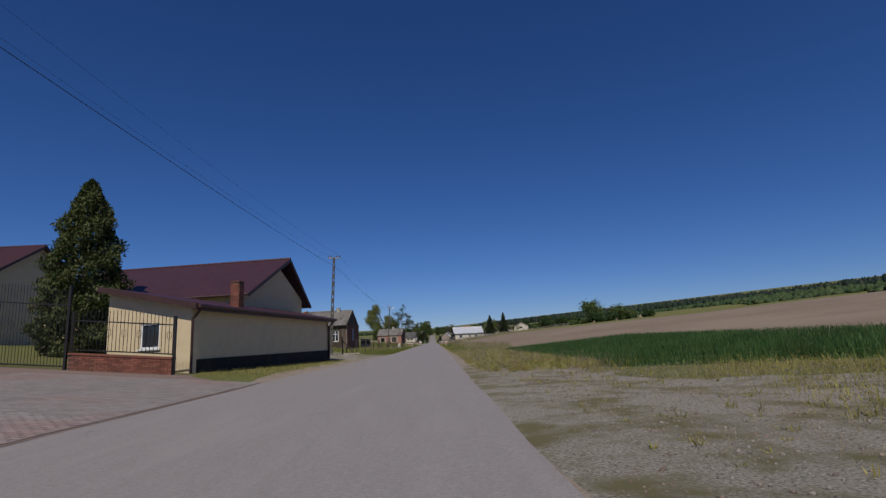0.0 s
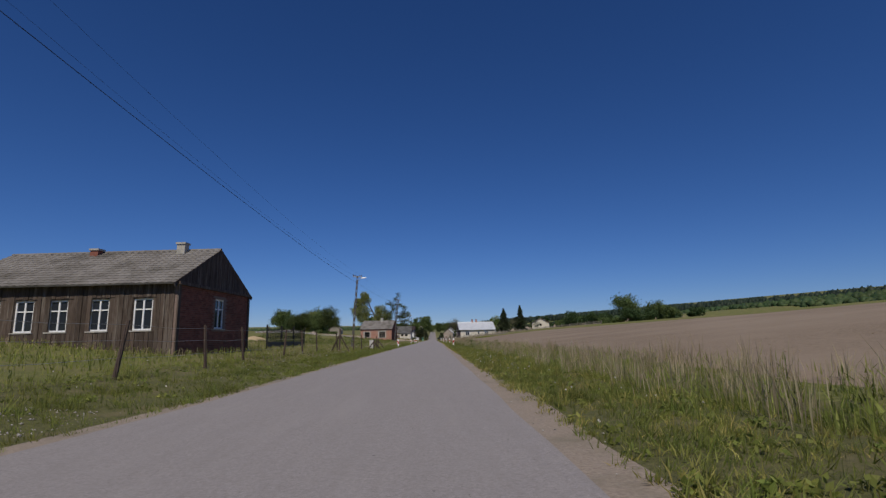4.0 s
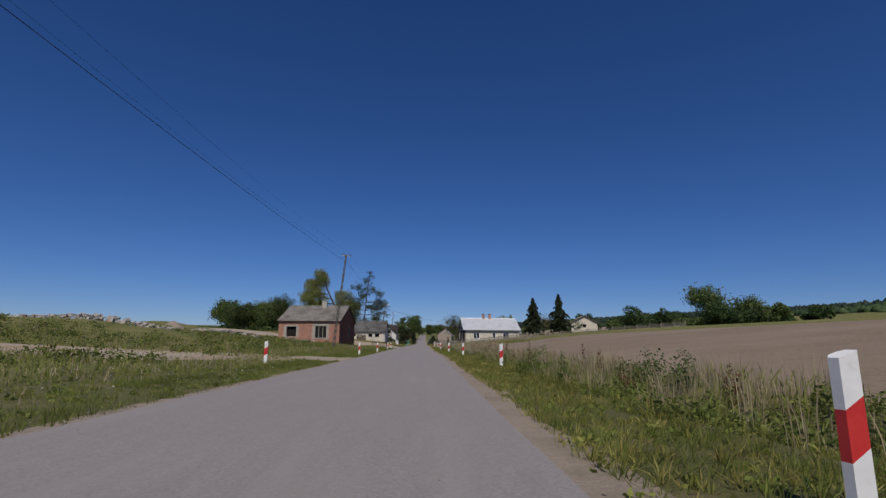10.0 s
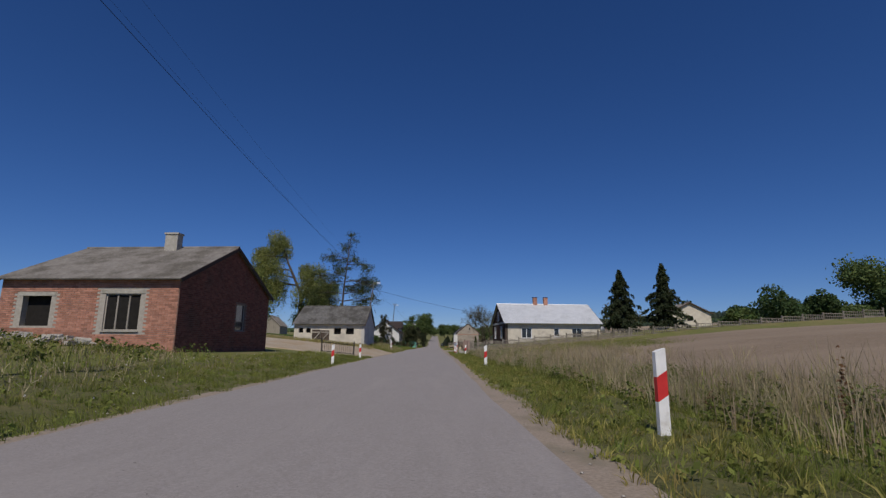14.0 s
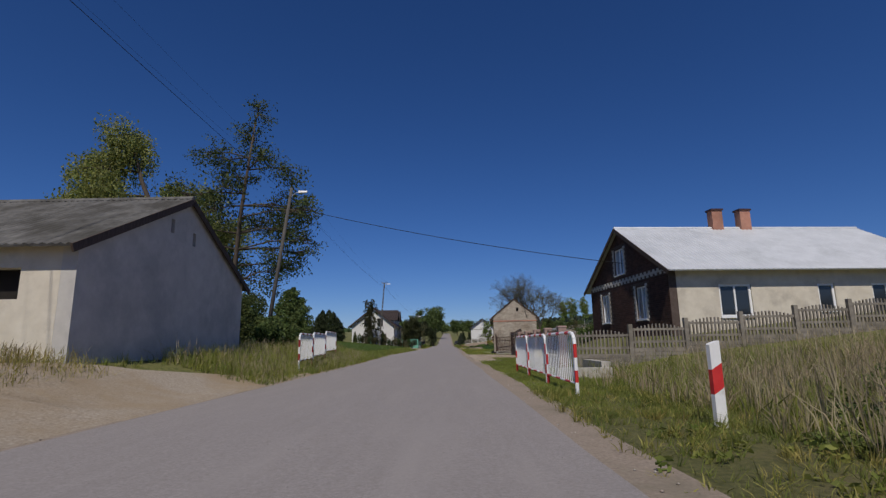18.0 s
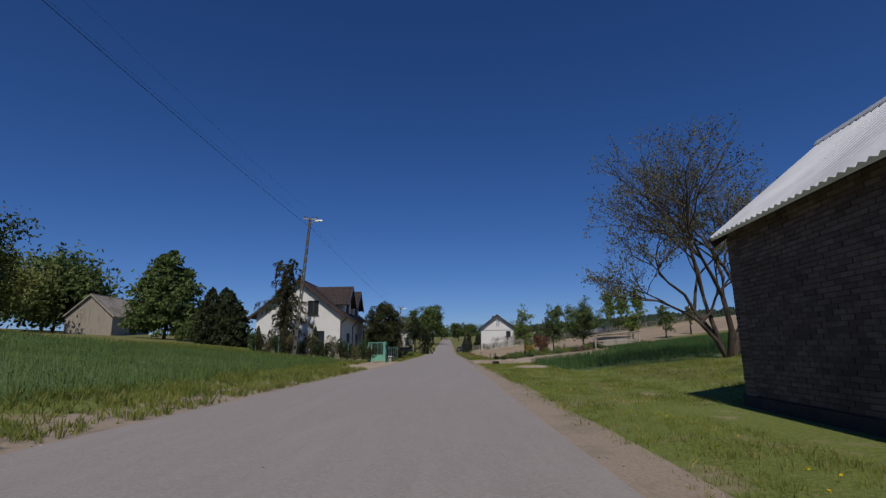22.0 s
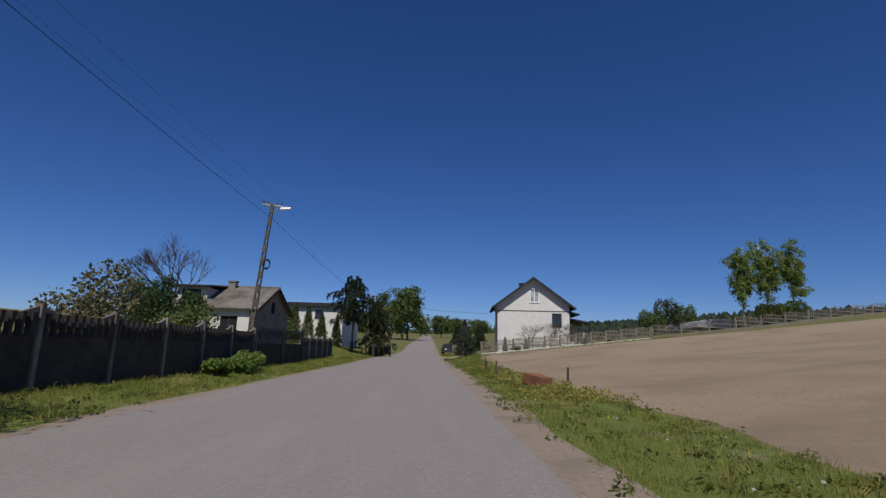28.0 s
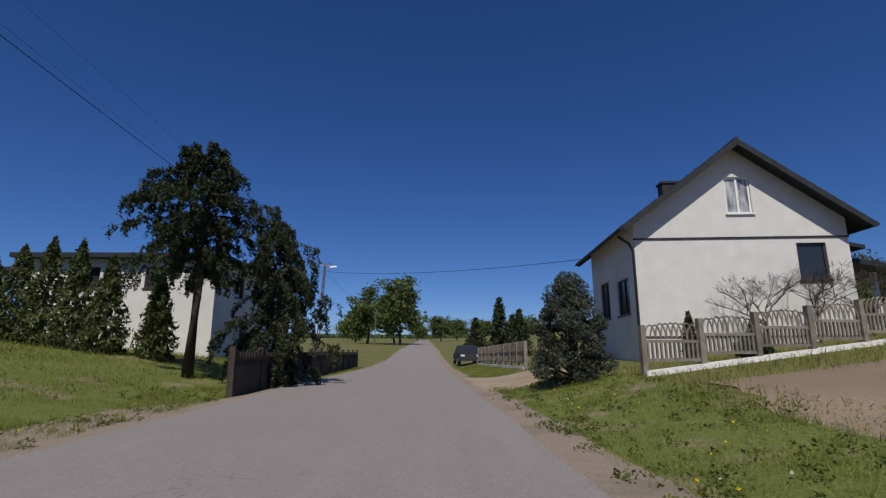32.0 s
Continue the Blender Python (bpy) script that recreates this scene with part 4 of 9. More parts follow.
def bricks_on(parent, lo, hi, z0, z1, material, w=0.24, h=0.075):
    """Proud bricks round a shaft."""
    b = B()
    row, z = 0, z0
    while z + h < z1:
        for (ax, ay), (bx, by), n in (((lo[0], lo[1]), (hi[0], lo[1]), (0, -1)), ((hi[0], lo[1]), (hi[0], hi[1]), (1, 0)), ((lo[0], hi[1]), (lo[0], lo[1]), (-1, 0))):
            L = math.hypot(bx - ax, by - ay)
            u = -w / 2 * (row % 2)
            while u < L:
                a, c = max(u, 0) + 0.006, min(u + w, L) - 0.006
                if c - a > 0.03:
                    p, q = (ax + (bx - ax) * a / L, ay + (by - ay) * a / L), (ax + (bx - ax) * c / L, ay + (by - ay) * c / L)
                    o = 0.012
                    b.hexa([(p[0], p[1], z), (q[0], q[1], z), (q[0] + n[0] * o, q[1] + n[1] * o, z), (p[0] + n[0] * o, p[1] + n[1] * o, z),
                            (p[0], p[1], z + h - 0.012), (q[0], q[1], z + h - 0.012), (q[0] + n[0] * o, q[1] + n[1] * o, z + h - 0.012), (p[0] + n[0] * o, p[1] + n[1] * o, z + h - 0.012)])
                u += w
        row += 1
        z += h
    return part("brickwork", b, material, parent)


annex()
barn = gable_house("barn", pose(-21.6, -12.9, 0.4, 0, 0, -8), "large cream barn with a burgundy sheet-metal roof", 11.7, 7.5, 3.75, 6.1, "x", four(M["cream"]), M["burgundy"], M["browntrim"], over=(0.5, 0.45), rx=0.62,
                   roofkw=dict(pitch=0.22, amp=0.010), gutter=M["browntrim"], category="barn")
gable_house("farmhouse", pose(-41.5, -10.0, 2.6), "cream farmhouse with a burgundy roof behind the conifer", 13.2, 10.0, 3.6, 6.6, "x", four(M["cream"]), M["burgundy"], M["browntrim"], over=(0.5, 0.4),
            openings=(("s", 9.5, 0.9, 1.3, 1.3, "window", WW),), gutter=M["browntrim"])
wood = gable_house("wooden_house", pose(-21.8, 23.15, 0.75, 0, 0, -3), "derelict dark timber and brick house with broken slate roof", 10.8, 7.2, 2.95, 4.85, "x",
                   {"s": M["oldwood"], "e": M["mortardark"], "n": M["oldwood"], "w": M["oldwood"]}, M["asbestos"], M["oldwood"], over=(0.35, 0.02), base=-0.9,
                   openings=tuple(("s", u, 0.85, 0.85, 1.35, "window", WO) for u in (0.9, 2.2, 3.7, 5.2, 7.0, 8.9)) + (("e", 3.35, 0.95, 0.95, 1.45, "window", WO),), roofkw=dict(pitch=0.32, amp=0.02, step=0.3))
for i, u in enumerate(steps(0.1, 10.5, 0.2)):
    for z0, z1 in ((-0.9, 0.78), (2.25, 2.93)) if any(a - 0.1 < u < a + 0.95 for a in (0.9, 2.2, 3.7, 5.2, 7.0, 8.9)) else ((-0.9, 2.93),):
        part("plank", B().box(u, u + 0.185, -0.03 - 0.008 * (i % 3), -0.002, z0 + 0.02 * (i % 2), z1), M["oldwood"], wood)
for i, u in enumerate(steps(0.02, 6.98, 0.2)):
    t_ = 2.95 + 1.9 * (1 - abs(u + 0.09 - 3.6) / 3.6) - 0.06
    part("gable_board", B().box(10.802, 10.83 + 0.008 * (i % 3), u, u + 0.185, 2.90, t_), M["oldwood"], wood)
part("gable_beam", B().box(10.80, 10.92, -0.05, 7.25, 2.76, 2.90), M["oldwood"], wood)
for s_ in (0, 1):
    part("corner_board", B().box(10.80, 10.86, -0.03 if s_ == 0 else 7.03, 0.17 if s_ == 0 else 7.23, -0.8, 2.758), M["oldwood"], wood)
chimney(wood, 9.0, 3.3, 4.2, 5.15, 0.4, 0.4, M["concrete"], M["concrete"])
chimney(wood, 4.6, 3.3, 4.2, 4.95, 0.4, 0.4, M["brickdark"], M["concrete"])
gable_house("porch", pose(-26.5, 25.6, 1.2), "small collapsed timber porch with a mossy roof", 2.4, 1.4, 2.6, 3.5, "y", four(M["oldwood"]), M["asbestos"], M["oldwood"], over=(0.2, 0.1), category="porch",
            openings=(("s", 0.7, 0.0, 0.9, 2.0, "door", dict(mat=M["darkwood"])),))
gable_house("grey_barn", pose(-41.5, 31.0, 2.9), "long grey barn with a dark sheet roof", 7.5, 30.0, 2.6, 5.3, "y", four(M["greyrender"]), M["asbestos"], M["darkwood"], over=(0.4, 0.3), category="barn")
gable_house("brown_shed", pose(-36.0, 54.0, 1.7), "dark brown brick shed with a pitched cement roof", 9.2, 6.0, 3.4, 5.7, "x", four(M["darkwood"]), M["asbestos"], M["darkwood"], over=(0.3, 0.2), base=-1.2, category="shed")

# ---- roofless-windowed brick hut, plastered shed, white house ----
HOLE = dict(mat=M["hole"])
HUT_X = 8.4
# East wall takes darker mortar and brick: its shade is put into colour.
hut = gable_house("brick_hut", pose(-19.8, 137.4, 0.75, 0, 0, -4), "unfinished red brick hut with glassless windows and cement-sheet roof", HUT_X, 9.9, 3.15, 5.4, "x",
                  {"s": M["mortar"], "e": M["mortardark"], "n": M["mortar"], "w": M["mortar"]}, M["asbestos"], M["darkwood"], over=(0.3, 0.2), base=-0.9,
                  openings=(("s", 1.1, 0.95, 1.35, 1.35, "void", HOLE), ("s", 5.0, 0.75, 1.65, 1.65, "window", dict(frame_mat=M["greywood"], glass=M["hole"], mull=(2, 0), sill=M["concrete"])),
                            ("e", 5.6, 0.9, 1.1, 1.5, "window", dict(frame_mat=M["greywood"], glass=M["glass"], mull=(0, 0)))))
chimney(hut, 5.0, 4.6, 5.0, 6.1, 0.7, 0.5, M["concrete"], M["concrete"])
for u, w, z in ((0.9, 1.75, 2.3), (4.8, 2.05, 2.4)):
    part("lintel", B().box(u, u + w, -0.025, 0.05, z, z + 0.16), M["concrete"], hut)
# East gable grey beside beige walls: the shade on it is painted in.
shed = gable_house("plastered_shed", pose(-15.3, 169.2, 0.95), "long beige plastered shed with a grey corrugated cement roof", 7.6, 8.3, 2.25, 4.3, "x",
                   {"s": M["oldrender"], "e": M["greyrender"], "n": M["oldrender"], "w": M["oldrender"]}, M["oldsheet"], M["darkwood"], over=(0.35, 0.12), base=-0.8,
                   openings=(("s", 0.5, 1.2, 0.5, 0.5, "void", HOLE), ("s", 1.3, 1.2, 0.5, 0.5, "void", HOLE), ("s", 4.3, 1.05, 0.75, 0.65, "void", HOLE), ("s", 5.6, 1.05, 0.85, 0.65, "void", HOLE),
                             ("s", 2.1, -0.1, 1.6, 1.5, "door", dict(mat=M["greywood"], depth=0.03)), ("e", 3.3, 3.15, 0.18, 0.4, "void", HOLE), ("e", 4.5, 3.0, 0.18, 0.4, "void", HOLE)))
# two rough door leaves with rails and strap hinges over the shed entrance
for u0, u1, lean in ((1.98, 2.86, 0.0), (2.90, 3.82, 0.05)):
    leaf = part("door_leaf", B().box(u0, u1, -0.075, -0.045, -0.1, 1.52 - lean), M["oldwood"], shed, "weathered plank door leaf")
    for z in (0.2, 1.2):
        part("door_rail", B().box(u0 + 0.02, u1 - 0.02, -0.1, -0.077, z, z + 0.11), M["greywood"], leaf)
    part("door_brace", B().beam((u0 + 0.08, -0.09, 0.33), (u1 - 0.08, -0.09, 1.18), 0.022, 0.09), M["greywood"], leaf)
part("prop_pole", B().tube([(2.75, -0.55, -0.25), (3.0, -0.09, 0.75)], [0.03, 0.025], 6), M["oldwood"], shed)
# West gable: dark brick and mortar, toned darker still to hold its shade.
wh = gable_house("white_house", pose(9.0, 179.7, 1.3, 0, 0, 4), "long low pale rendered house with a bright sheet-metal roof", 12.6, 9.0, 2.7, 5.25, "x",
                 {"s": M["oldrender"], "e": M["oldrender"], "n": M["oldrender"], "w": M["deepmortar"]}, M["galvan"], M["darkwood"], over=(0.5, 0.25), base=-1.0,
                 openings=(("s", 2.1, 0.55, 1.4, 1.35, "window", WP), ("s", 6.4, 0.75, 0.75, 1.15, "window", dict(WP, mull=(0, 0))), ("s", 8.8, 0.6, 1.4, 1.3, "window", WP),
                           ("w", 1.6, 0.6, 1.0, 1.5, "window", WC), ("w", 5.9, 0.6, 1.0, 1.5, "window", WC), ("w", 3.7, 2.95, 1.15, 1.3, "window", WC)), roofkw=dict(pitch=0.2, amp=0.018))
for x in (5.2, 6.7):
    chimney(wh, x, 4.5, 4.9, 6.2, 0.55, 0.45, M["brickred"], M["browntrim"])
part("satellite_dish", B().tube([(12.75, -0.45, 1.75), (12.8, -0.55, 1.75), (12.83, -0.62, 1.75)], [0.42, 0.36, 0.02], 14), M["steel"], wh, smooth=True)
# pale brick quoins round the gable windows
QUO = []
for (u, z, w, h) in ((1.6, 0.6, 1.0, 1.5), (5.9, 0.6, 1.0, 1.5), (3.7, 2.95, 1.15, 1.3)):
    y0 = 9.0 - u
    k = 0
    zz = z - 0.08
    while zz < z + h:
        d = 0.20 if k % 2 else 0.12
        QUO.append((-0.03, 0.0, y0, y0 + d, zz, zz + 0.11))
        QUO.append((-0.03, 0.0, y0 - w - d, y0 - w, zz, zz + 0.11))
        zz += 0.12
        k += 1
for i in range(44):
    QUO.append((-0.03, 0.0, 0.1 + i * 0.2, 0.27 + i * 0.2, 2.42 + 0.1 * (i % 2), 2.60 + 0.1 * (i % 2)))
for q in QUO:
    part("quoin", B().box(*q), M["greyrender"], wh)

gable_house("far_shed", pose(38.0, 196.0, 4.1, 0, 0, -8), "pale stone shed with a low pitched roof by the spruces", 6.5, 8.0, 2.2, 3.9, "y", four(M["oldrender"]), M["asbestos"], M["darkwood"], over=(0.3, 0.3), category="shed",
            openings=(("s", 2.8, 0.9, 0.9, 0.8, "void", HOLE),))

# ---- pale brick barn ----
bb_X, bb_Y = 3.6, 12.0
# West side: shade painted in as darker mortar and brick.
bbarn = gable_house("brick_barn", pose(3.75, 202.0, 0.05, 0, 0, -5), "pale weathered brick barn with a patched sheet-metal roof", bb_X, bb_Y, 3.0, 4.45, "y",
                    {"s": M["buffmortar"], "e": M["buffmortar"], "n": M["buffmortar"], "w": M["deepmortar"]}, M["galvan"], M["darkwood"], over=(0.28, -0.02), base=-0.4,
                    openings=(("s", 1.95, 3.45, 0.2, 0.34, "void", HOLE),), roofkw=dict(pitch=0.16, amp=0.02), category="barn")
part("plinth", B().box(-0.06, bb_X + 0.06, -0.07, bb_Y, -0.4, 0.12), M["darkconcrete"], bbarn)
for s_ in (0, 1):
    part("gable_coping", B().beam((-0.22 if s_ == 0 else bb_X + 0.22, 0.08, 2.88), (bb_X / 2, 0.08, 4.52), 0.26, 0.1), M["darkwood"], bbarn, "dark weathered gable coping")
part("brick_band", B().box(-0.03, bb_X + 0.03, -0.05, -0.018, 2.62, 2.70), M["brickred"], bbarn, "band of red brick")
part("aerial_rod", B().tube([(2.85, -0.1, 2.95), (2.75, -0.12, 3.2), (2.35, -0.2, 5.2)], [0.03, 0.02, 0.015], 5), M["blackiron"], bbarn, "thin black aerial rod")
BRICKJOBS = [(bbarn, "s", bb_X, 0.14, 3.0, 4.44, 0.5, M["brickbuff"], 0.25, 0.072, [(1.95, 2.15, 3.45, 3.79), (-1, 9, 2.60, 2.72)]),
             (bbarn, "w", bb_Y, 0.14, 2.95, 2.95, 0.5, M["brickshade"], 0.25, 0.072, [])]
BRICKJOBS += [(hut, "s", HUT_X, -0.3, 3.1, 3.1, 0.5, M["brickred"], 0.27, 0.09, [(0.9, 2.65, 0.93, 2.48), (4.8, 6.85, 0.68, 2.58)]),
              # Hut gable (e): red brick with its shade painted in as dark brick.
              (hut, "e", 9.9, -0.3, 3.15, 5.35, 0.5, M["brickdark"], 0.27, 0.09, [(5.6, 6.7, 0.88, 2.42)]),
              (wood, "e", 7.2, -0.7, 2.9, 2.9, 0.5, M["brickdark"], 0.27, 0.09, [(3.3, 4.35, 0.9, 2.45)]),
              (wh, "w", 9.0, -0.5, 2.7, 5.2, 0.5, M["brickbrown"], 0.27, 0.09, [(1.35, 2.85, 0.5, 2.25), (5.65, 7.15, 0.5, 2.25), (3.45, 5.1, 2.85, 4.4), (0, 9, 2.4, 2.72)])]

# ---- villa with dormers ----
def villa():
    X, Y, ev, rg = 7.6, 12.6, 4.0, 7.0
    th = gable_house("villa", pose(-17.5, 250.6, 0.45), "white rendered villa with a dark tiled roof and two dormers", X, Y, ev, rg, "y", four(M["white"]), M["darktile"], M["plasticbrown"], over=(0.55, 0.5), base=-0.9,
                     openings=(("s", 4.6, 3.7, 1.0, 1.35, "window", WB), ("s", 5.2, 0.1, 1.0, 2.2, "window", dict(WB, mull=(0, 0))), ("s", 2.4, 0.8, 1.4, 1.4, "window", WB), ("s", 2.2, 3.7, 1.0, 1.35, "window", WB),
                               ("e", 3.0, 0.85, 1.55, 1.35, "window", WB), ("e", 7.6, 0.85, 1.55, 1.35, "window", WB)), roofkw=dict(pitch=0.24, amp=0.018, step=0.34), gutter=M["plasticbrown"])
    for yc in (3.6, 8.0):
        hw, x1, z0, z1, zr = 1.45, X - 0.05, 3.5, 5.25, 6.7
        b = B()
        wall(b, (x1, yc - hw, 0), (0, 1, 0), (1, 0, 0), 2 * hw, 0.25, z0, lambda u: z1 + (zr - z1) * (1 - abs(u - hw) / hw), [(0.72, 2.18, 3.95, 5.25)])
        d = part("dormer", b.weld(), M["white"], th)
        for s in (-1, 1):
            y = yc + s * hw
            part("dormer_cheek", B().box(x1 - 2.6, x1 - 0.253, min(y, y - s * 0.2), max(y, y - s * 0.2), z0 + 0.3, z1 - 0.05), M["white"], d)
            k = (zr - z1) / hw
            e = hw + 0.5
            part("dormer_roof", roof_sheet(B(), (x1 + 0.5, yc + s * e, zr - k * e), (x1 - 4.2, yc + s * e, zr - k * e), (x1 + 0.5, yc, zr), (x1 - 4.2, yc, zr), 0.24, 0.018, 0.05, 0.34), M["darktile"], d)
            part("dormer_bargeboard", B().beam((x1 + 0.5, yc + s * e, zr - k * e - 0.06), (x1 + 0.5, yc, zr - 0.06), 0.06, 0.22), M["plasticbrown"], d)
        window(th, (x1, yc - hw + 0.72, 3.95), (0, 1, 0), (1, 0, 0), 1.46, 1.3, **WB)
    for yy in (0.05, 5.8, Y - 0.1):
        part("downpipe", B().tube([(X + 0.6, yy, ev - 0.55), (X + 0.3, yy, ev - 0.8), (X + 0.06, yy, ev - 1.1), (X + 0.06, yy, -0.4)], [0.05] * 4, 8), M["plasticbrown"], th)
    part("plinth", B().box(-0.04, X + 0.04, -0.04, Y + 0.04, -0.9, 0.0), M["slate"], th, "dark plinth")
    return th


villa()
gable_house("grey_timber_barn", pose(-58.6, 281.5, 4.2, 0, 0, 4), "weathered grey timber barn at the edge of the field", 7.0, 11.0, 2.7, 5.9, "y", four(M["greywood"]), M["asbestos"], M["greywood"], over=(0.3, 0.3), category="barn", base=-1.2)

# ---- grey house, flat house, last house ----
# East gable borrows the concrete tone so its colour carries the shade.
gh = gable_house("grey_house", pose(-15.3, 293.6, 1.1), "low grey rendered house with a brown-grey pitched roof", 5.2, 6.9, 1.95, 3.45, "x", {"s": M["white"], "e": M["oldconcrete"], "n": M["greyrender"], "w": M["greyrender"]}, M["asbestos"], M["darkwood"],
                 over=(0.35, 0.3), openings=(("s", 3.2, 0.2, 1.0, 1.2, "window", WB), ("s", 1.3, 0.2, 0.8, 1.2, "window", WB), ("e", 3.0, 1.75, 0.8, 0.8, "window", dict(WB, mull=(0, 0), sill=None))))
dm = part("dormer", B().box(0.1, 1.9, 0.9, 3.3, 2.1, 3.15), M["greyrender"], gh)
part("dormer_roof", B().hexa([(-0.4, 0.5, 3.152), (2.2, 0.5, 3.152), (2.2, 3.6, 3.4), (-0.4, 3.6, 3.4), (-0.4, 0.5, 3.25), (2.2, 0.5, 3.25), (2.2, 3.6, 3.5), (-0.4, 3.6, 3.5)]), M["slate"], dm)
part("dormer_window", B().box(0.4, 1.5, 0.87, 0.898, 2.35, 3.0), M["glass"], dm)
chimney(gh, 2.5, 3.2, 3.2, 3.75, 0.45, 0.4, M["oldconcrete"], M["oldconcrete"])
fl = thing("flat_roofed_house", pose(-17.2, 318.5, 1.4), "white flat-roofed house with dark window openings", "house")
wins = {"s": [(2.2, 2.35, 0.9, 0.9), (5.0, 2.35, 0.9, 0.9), (2.0, 0.5, 0.9, 0.95), (5.2, 0.5, 0.9, 0.95)], "e": [(2.0, 2.2, 1.2, 1.0), (7.0, 0.6, 1.2, 1.2)]}
for s, p, d, n, L in (("s", (0, 0, 0), (1, 0, 0), (0, -1, 0), 8.0), ("e", (8.0, 0.305, 0), (0, 1, 0), (1, 0, 0), 11.4), ("n", (8.0, 12.0, 0), (-1, 0, 0), (0, 1, 0), 8.0), ("w", (0, 11.69, 0), (0, -1, 0), (-1, 0, 0), 11.4)):
    b = B()
    ws = wins.get(s, [])
    wall(b, p, d, n, L, 0.3, -0.9, lambda u: 3.6, [(u, u + w, z, z + h) for u, z, w, h in ws])
    part("wall", b.weld(), M["white"], fl)
    for u, z, w, h in ws:
        window(fl, Vector(p) + Vector(d) * u + Vector((0, 0, z)), d, n, w, h, M["plasticbrown"], M["glass"], (0, 0), 0.1, M["plasticbrown"])
part("roof", B().box(-0.45, 8.45, -0.45, 12.45, 3.602, 3.80), M["slate"], fl)
part("roof_coping", B().box(0.8, 6.6, 1.5, 10.5, 3.802, 4.15), M["slate"], fl)
part("canopy", B().box(-3.0, -0.453, 1.0, 9.0, 3.25, 3.43), M["slate"], fl)
for yy in (1.3, 8.7):
    part("canopy_post", B().box(-2.8, -2.65, yy - 0.07, yy + 0.07, -0.9, 3.248), M["white"], fl)
ls = gable_house("last_house", pose(6.9, 313.2, 1.0, 0, 0, -5), "white rendered house with a dark grey roof behind a lattice fence", 7.0, 6.0, 4.4, 7.0, "y", four(M["white"]), M["slate"], M["slate"], over=(0.5, 0.6), base=-1.2,
                 openings=(("s", 3.2, 4.6, 0.85, 1.3, "window", WC), ("s", 5.3, 2.3, 0.95, 1.25, "window", dict(WB, mull=(0, 0))), ("w", 3.7, 1.3, 1.4, 1.3, "window", WB), ("w", 1.3, 1.3, 1.3, 1.5, "window", WB),
                           ("s", 1.7, -0.5, 0.9, 0.5, "window", WW), ("s", 4.7, -0.5, 0.9, 0.5, "window", WW)), roofkw=dict(pitch=0.24, amp=0.015, step=0.34), gutter=M["slate"])
part("string_course", B().box(-0.02, 7.02, -0.035, 0.0, 3.72, 3.78), M["slate"], ls, "thin dark string course")
part("string_course", B().box(-0.02, 7.02, -0.03, 0.0, 0.45, 0.50), M["slate"], ls, "thin dark string course")
part("downpipe", B().tube([(-0.55, -0.05, 3.85), (-0.2, -0.06, 3.6), (-0.07, -0.06, 3.35), (-0.07, -0.06, -0.8)], [0.05] * 4, 8), M["blackiron"], ls)
chimney(ls, 2.75, 3.6, 6.0, 6.85, 0.6, 0.5, M["slate"], M["slate"])
pr = part("porch", B().box(7.25, 8.7, 1.2, 5.2, -1.0, 0.9), M["white"], ls)
part("porch_roof", B().hexa([(7.02, 0.5, 3.0), (9.2, 0.5, 2.65), (9.2, 5.6, 2.65), (7.02, 5.6, 3.0), (7.02, 0.5, 3.18), (9.2, 0.5, 2.8), (9.2, 5.6, 2.8), (7.02, 5.6, 3.18)]), M["slate"], pr)
part("porch_canopy", B().hexa([(7.02, 0.9, 3.75), (8.2, 0.9, 3.5), (8.2, 5.4, 3.5), (7.02, 5.4, 3.75), (7.02, 0.9, 3.9), (8.2, 0.9, 3.63), (8.2, 5.4, 3.63), (7.02, 5.4, 3.9)]), M["slate"], pr)
for yy in (1.3, 5.1):
    part("porch_post", B().box(8.52, 8.67, yy - 0.08, yy + 0.08, 0.902, 2.72), M["white"], pr)
# ---- trees ----
def leaf_quads(rng, c, size, flat=0.0, droop=0.0, stretch=1.7):
    """Small rhombic leaves at the places c."""
    n = len(c)
    a = rng.normal(size=(n, 3))
    a[:, 2] = a[:, 2] * (1 - flat) - droop
    a /= np.linalg.norm(a, axis=1)[:, None]
    r = rng.normal(size=(n, 3))
    bb = np.cross(a, r)
    bb /= np.linalg.norm(bb, axis=1)[:, None] + 1e-9
    s = size * rng.uniform(0.6, 1.4, size=(n, 1))
    a, bb = a * s * stretch / 2, bb * s / 2
    v = np.stack([c - a, c + bb * 0.9, c + a, c - bb * 0.9], 1).reshape(-1, 3)
    return v, np.arange(4 * n).reshape(-1, 4)


def foliage(name, places, size, material, parent, rng, **kw):
    v, q = leaf_quads(rng, np.asarray(places), size, **kw)
    ob = new(name, raw_mesh(name, v, q, material))
    ob.parent = parent
    return ob


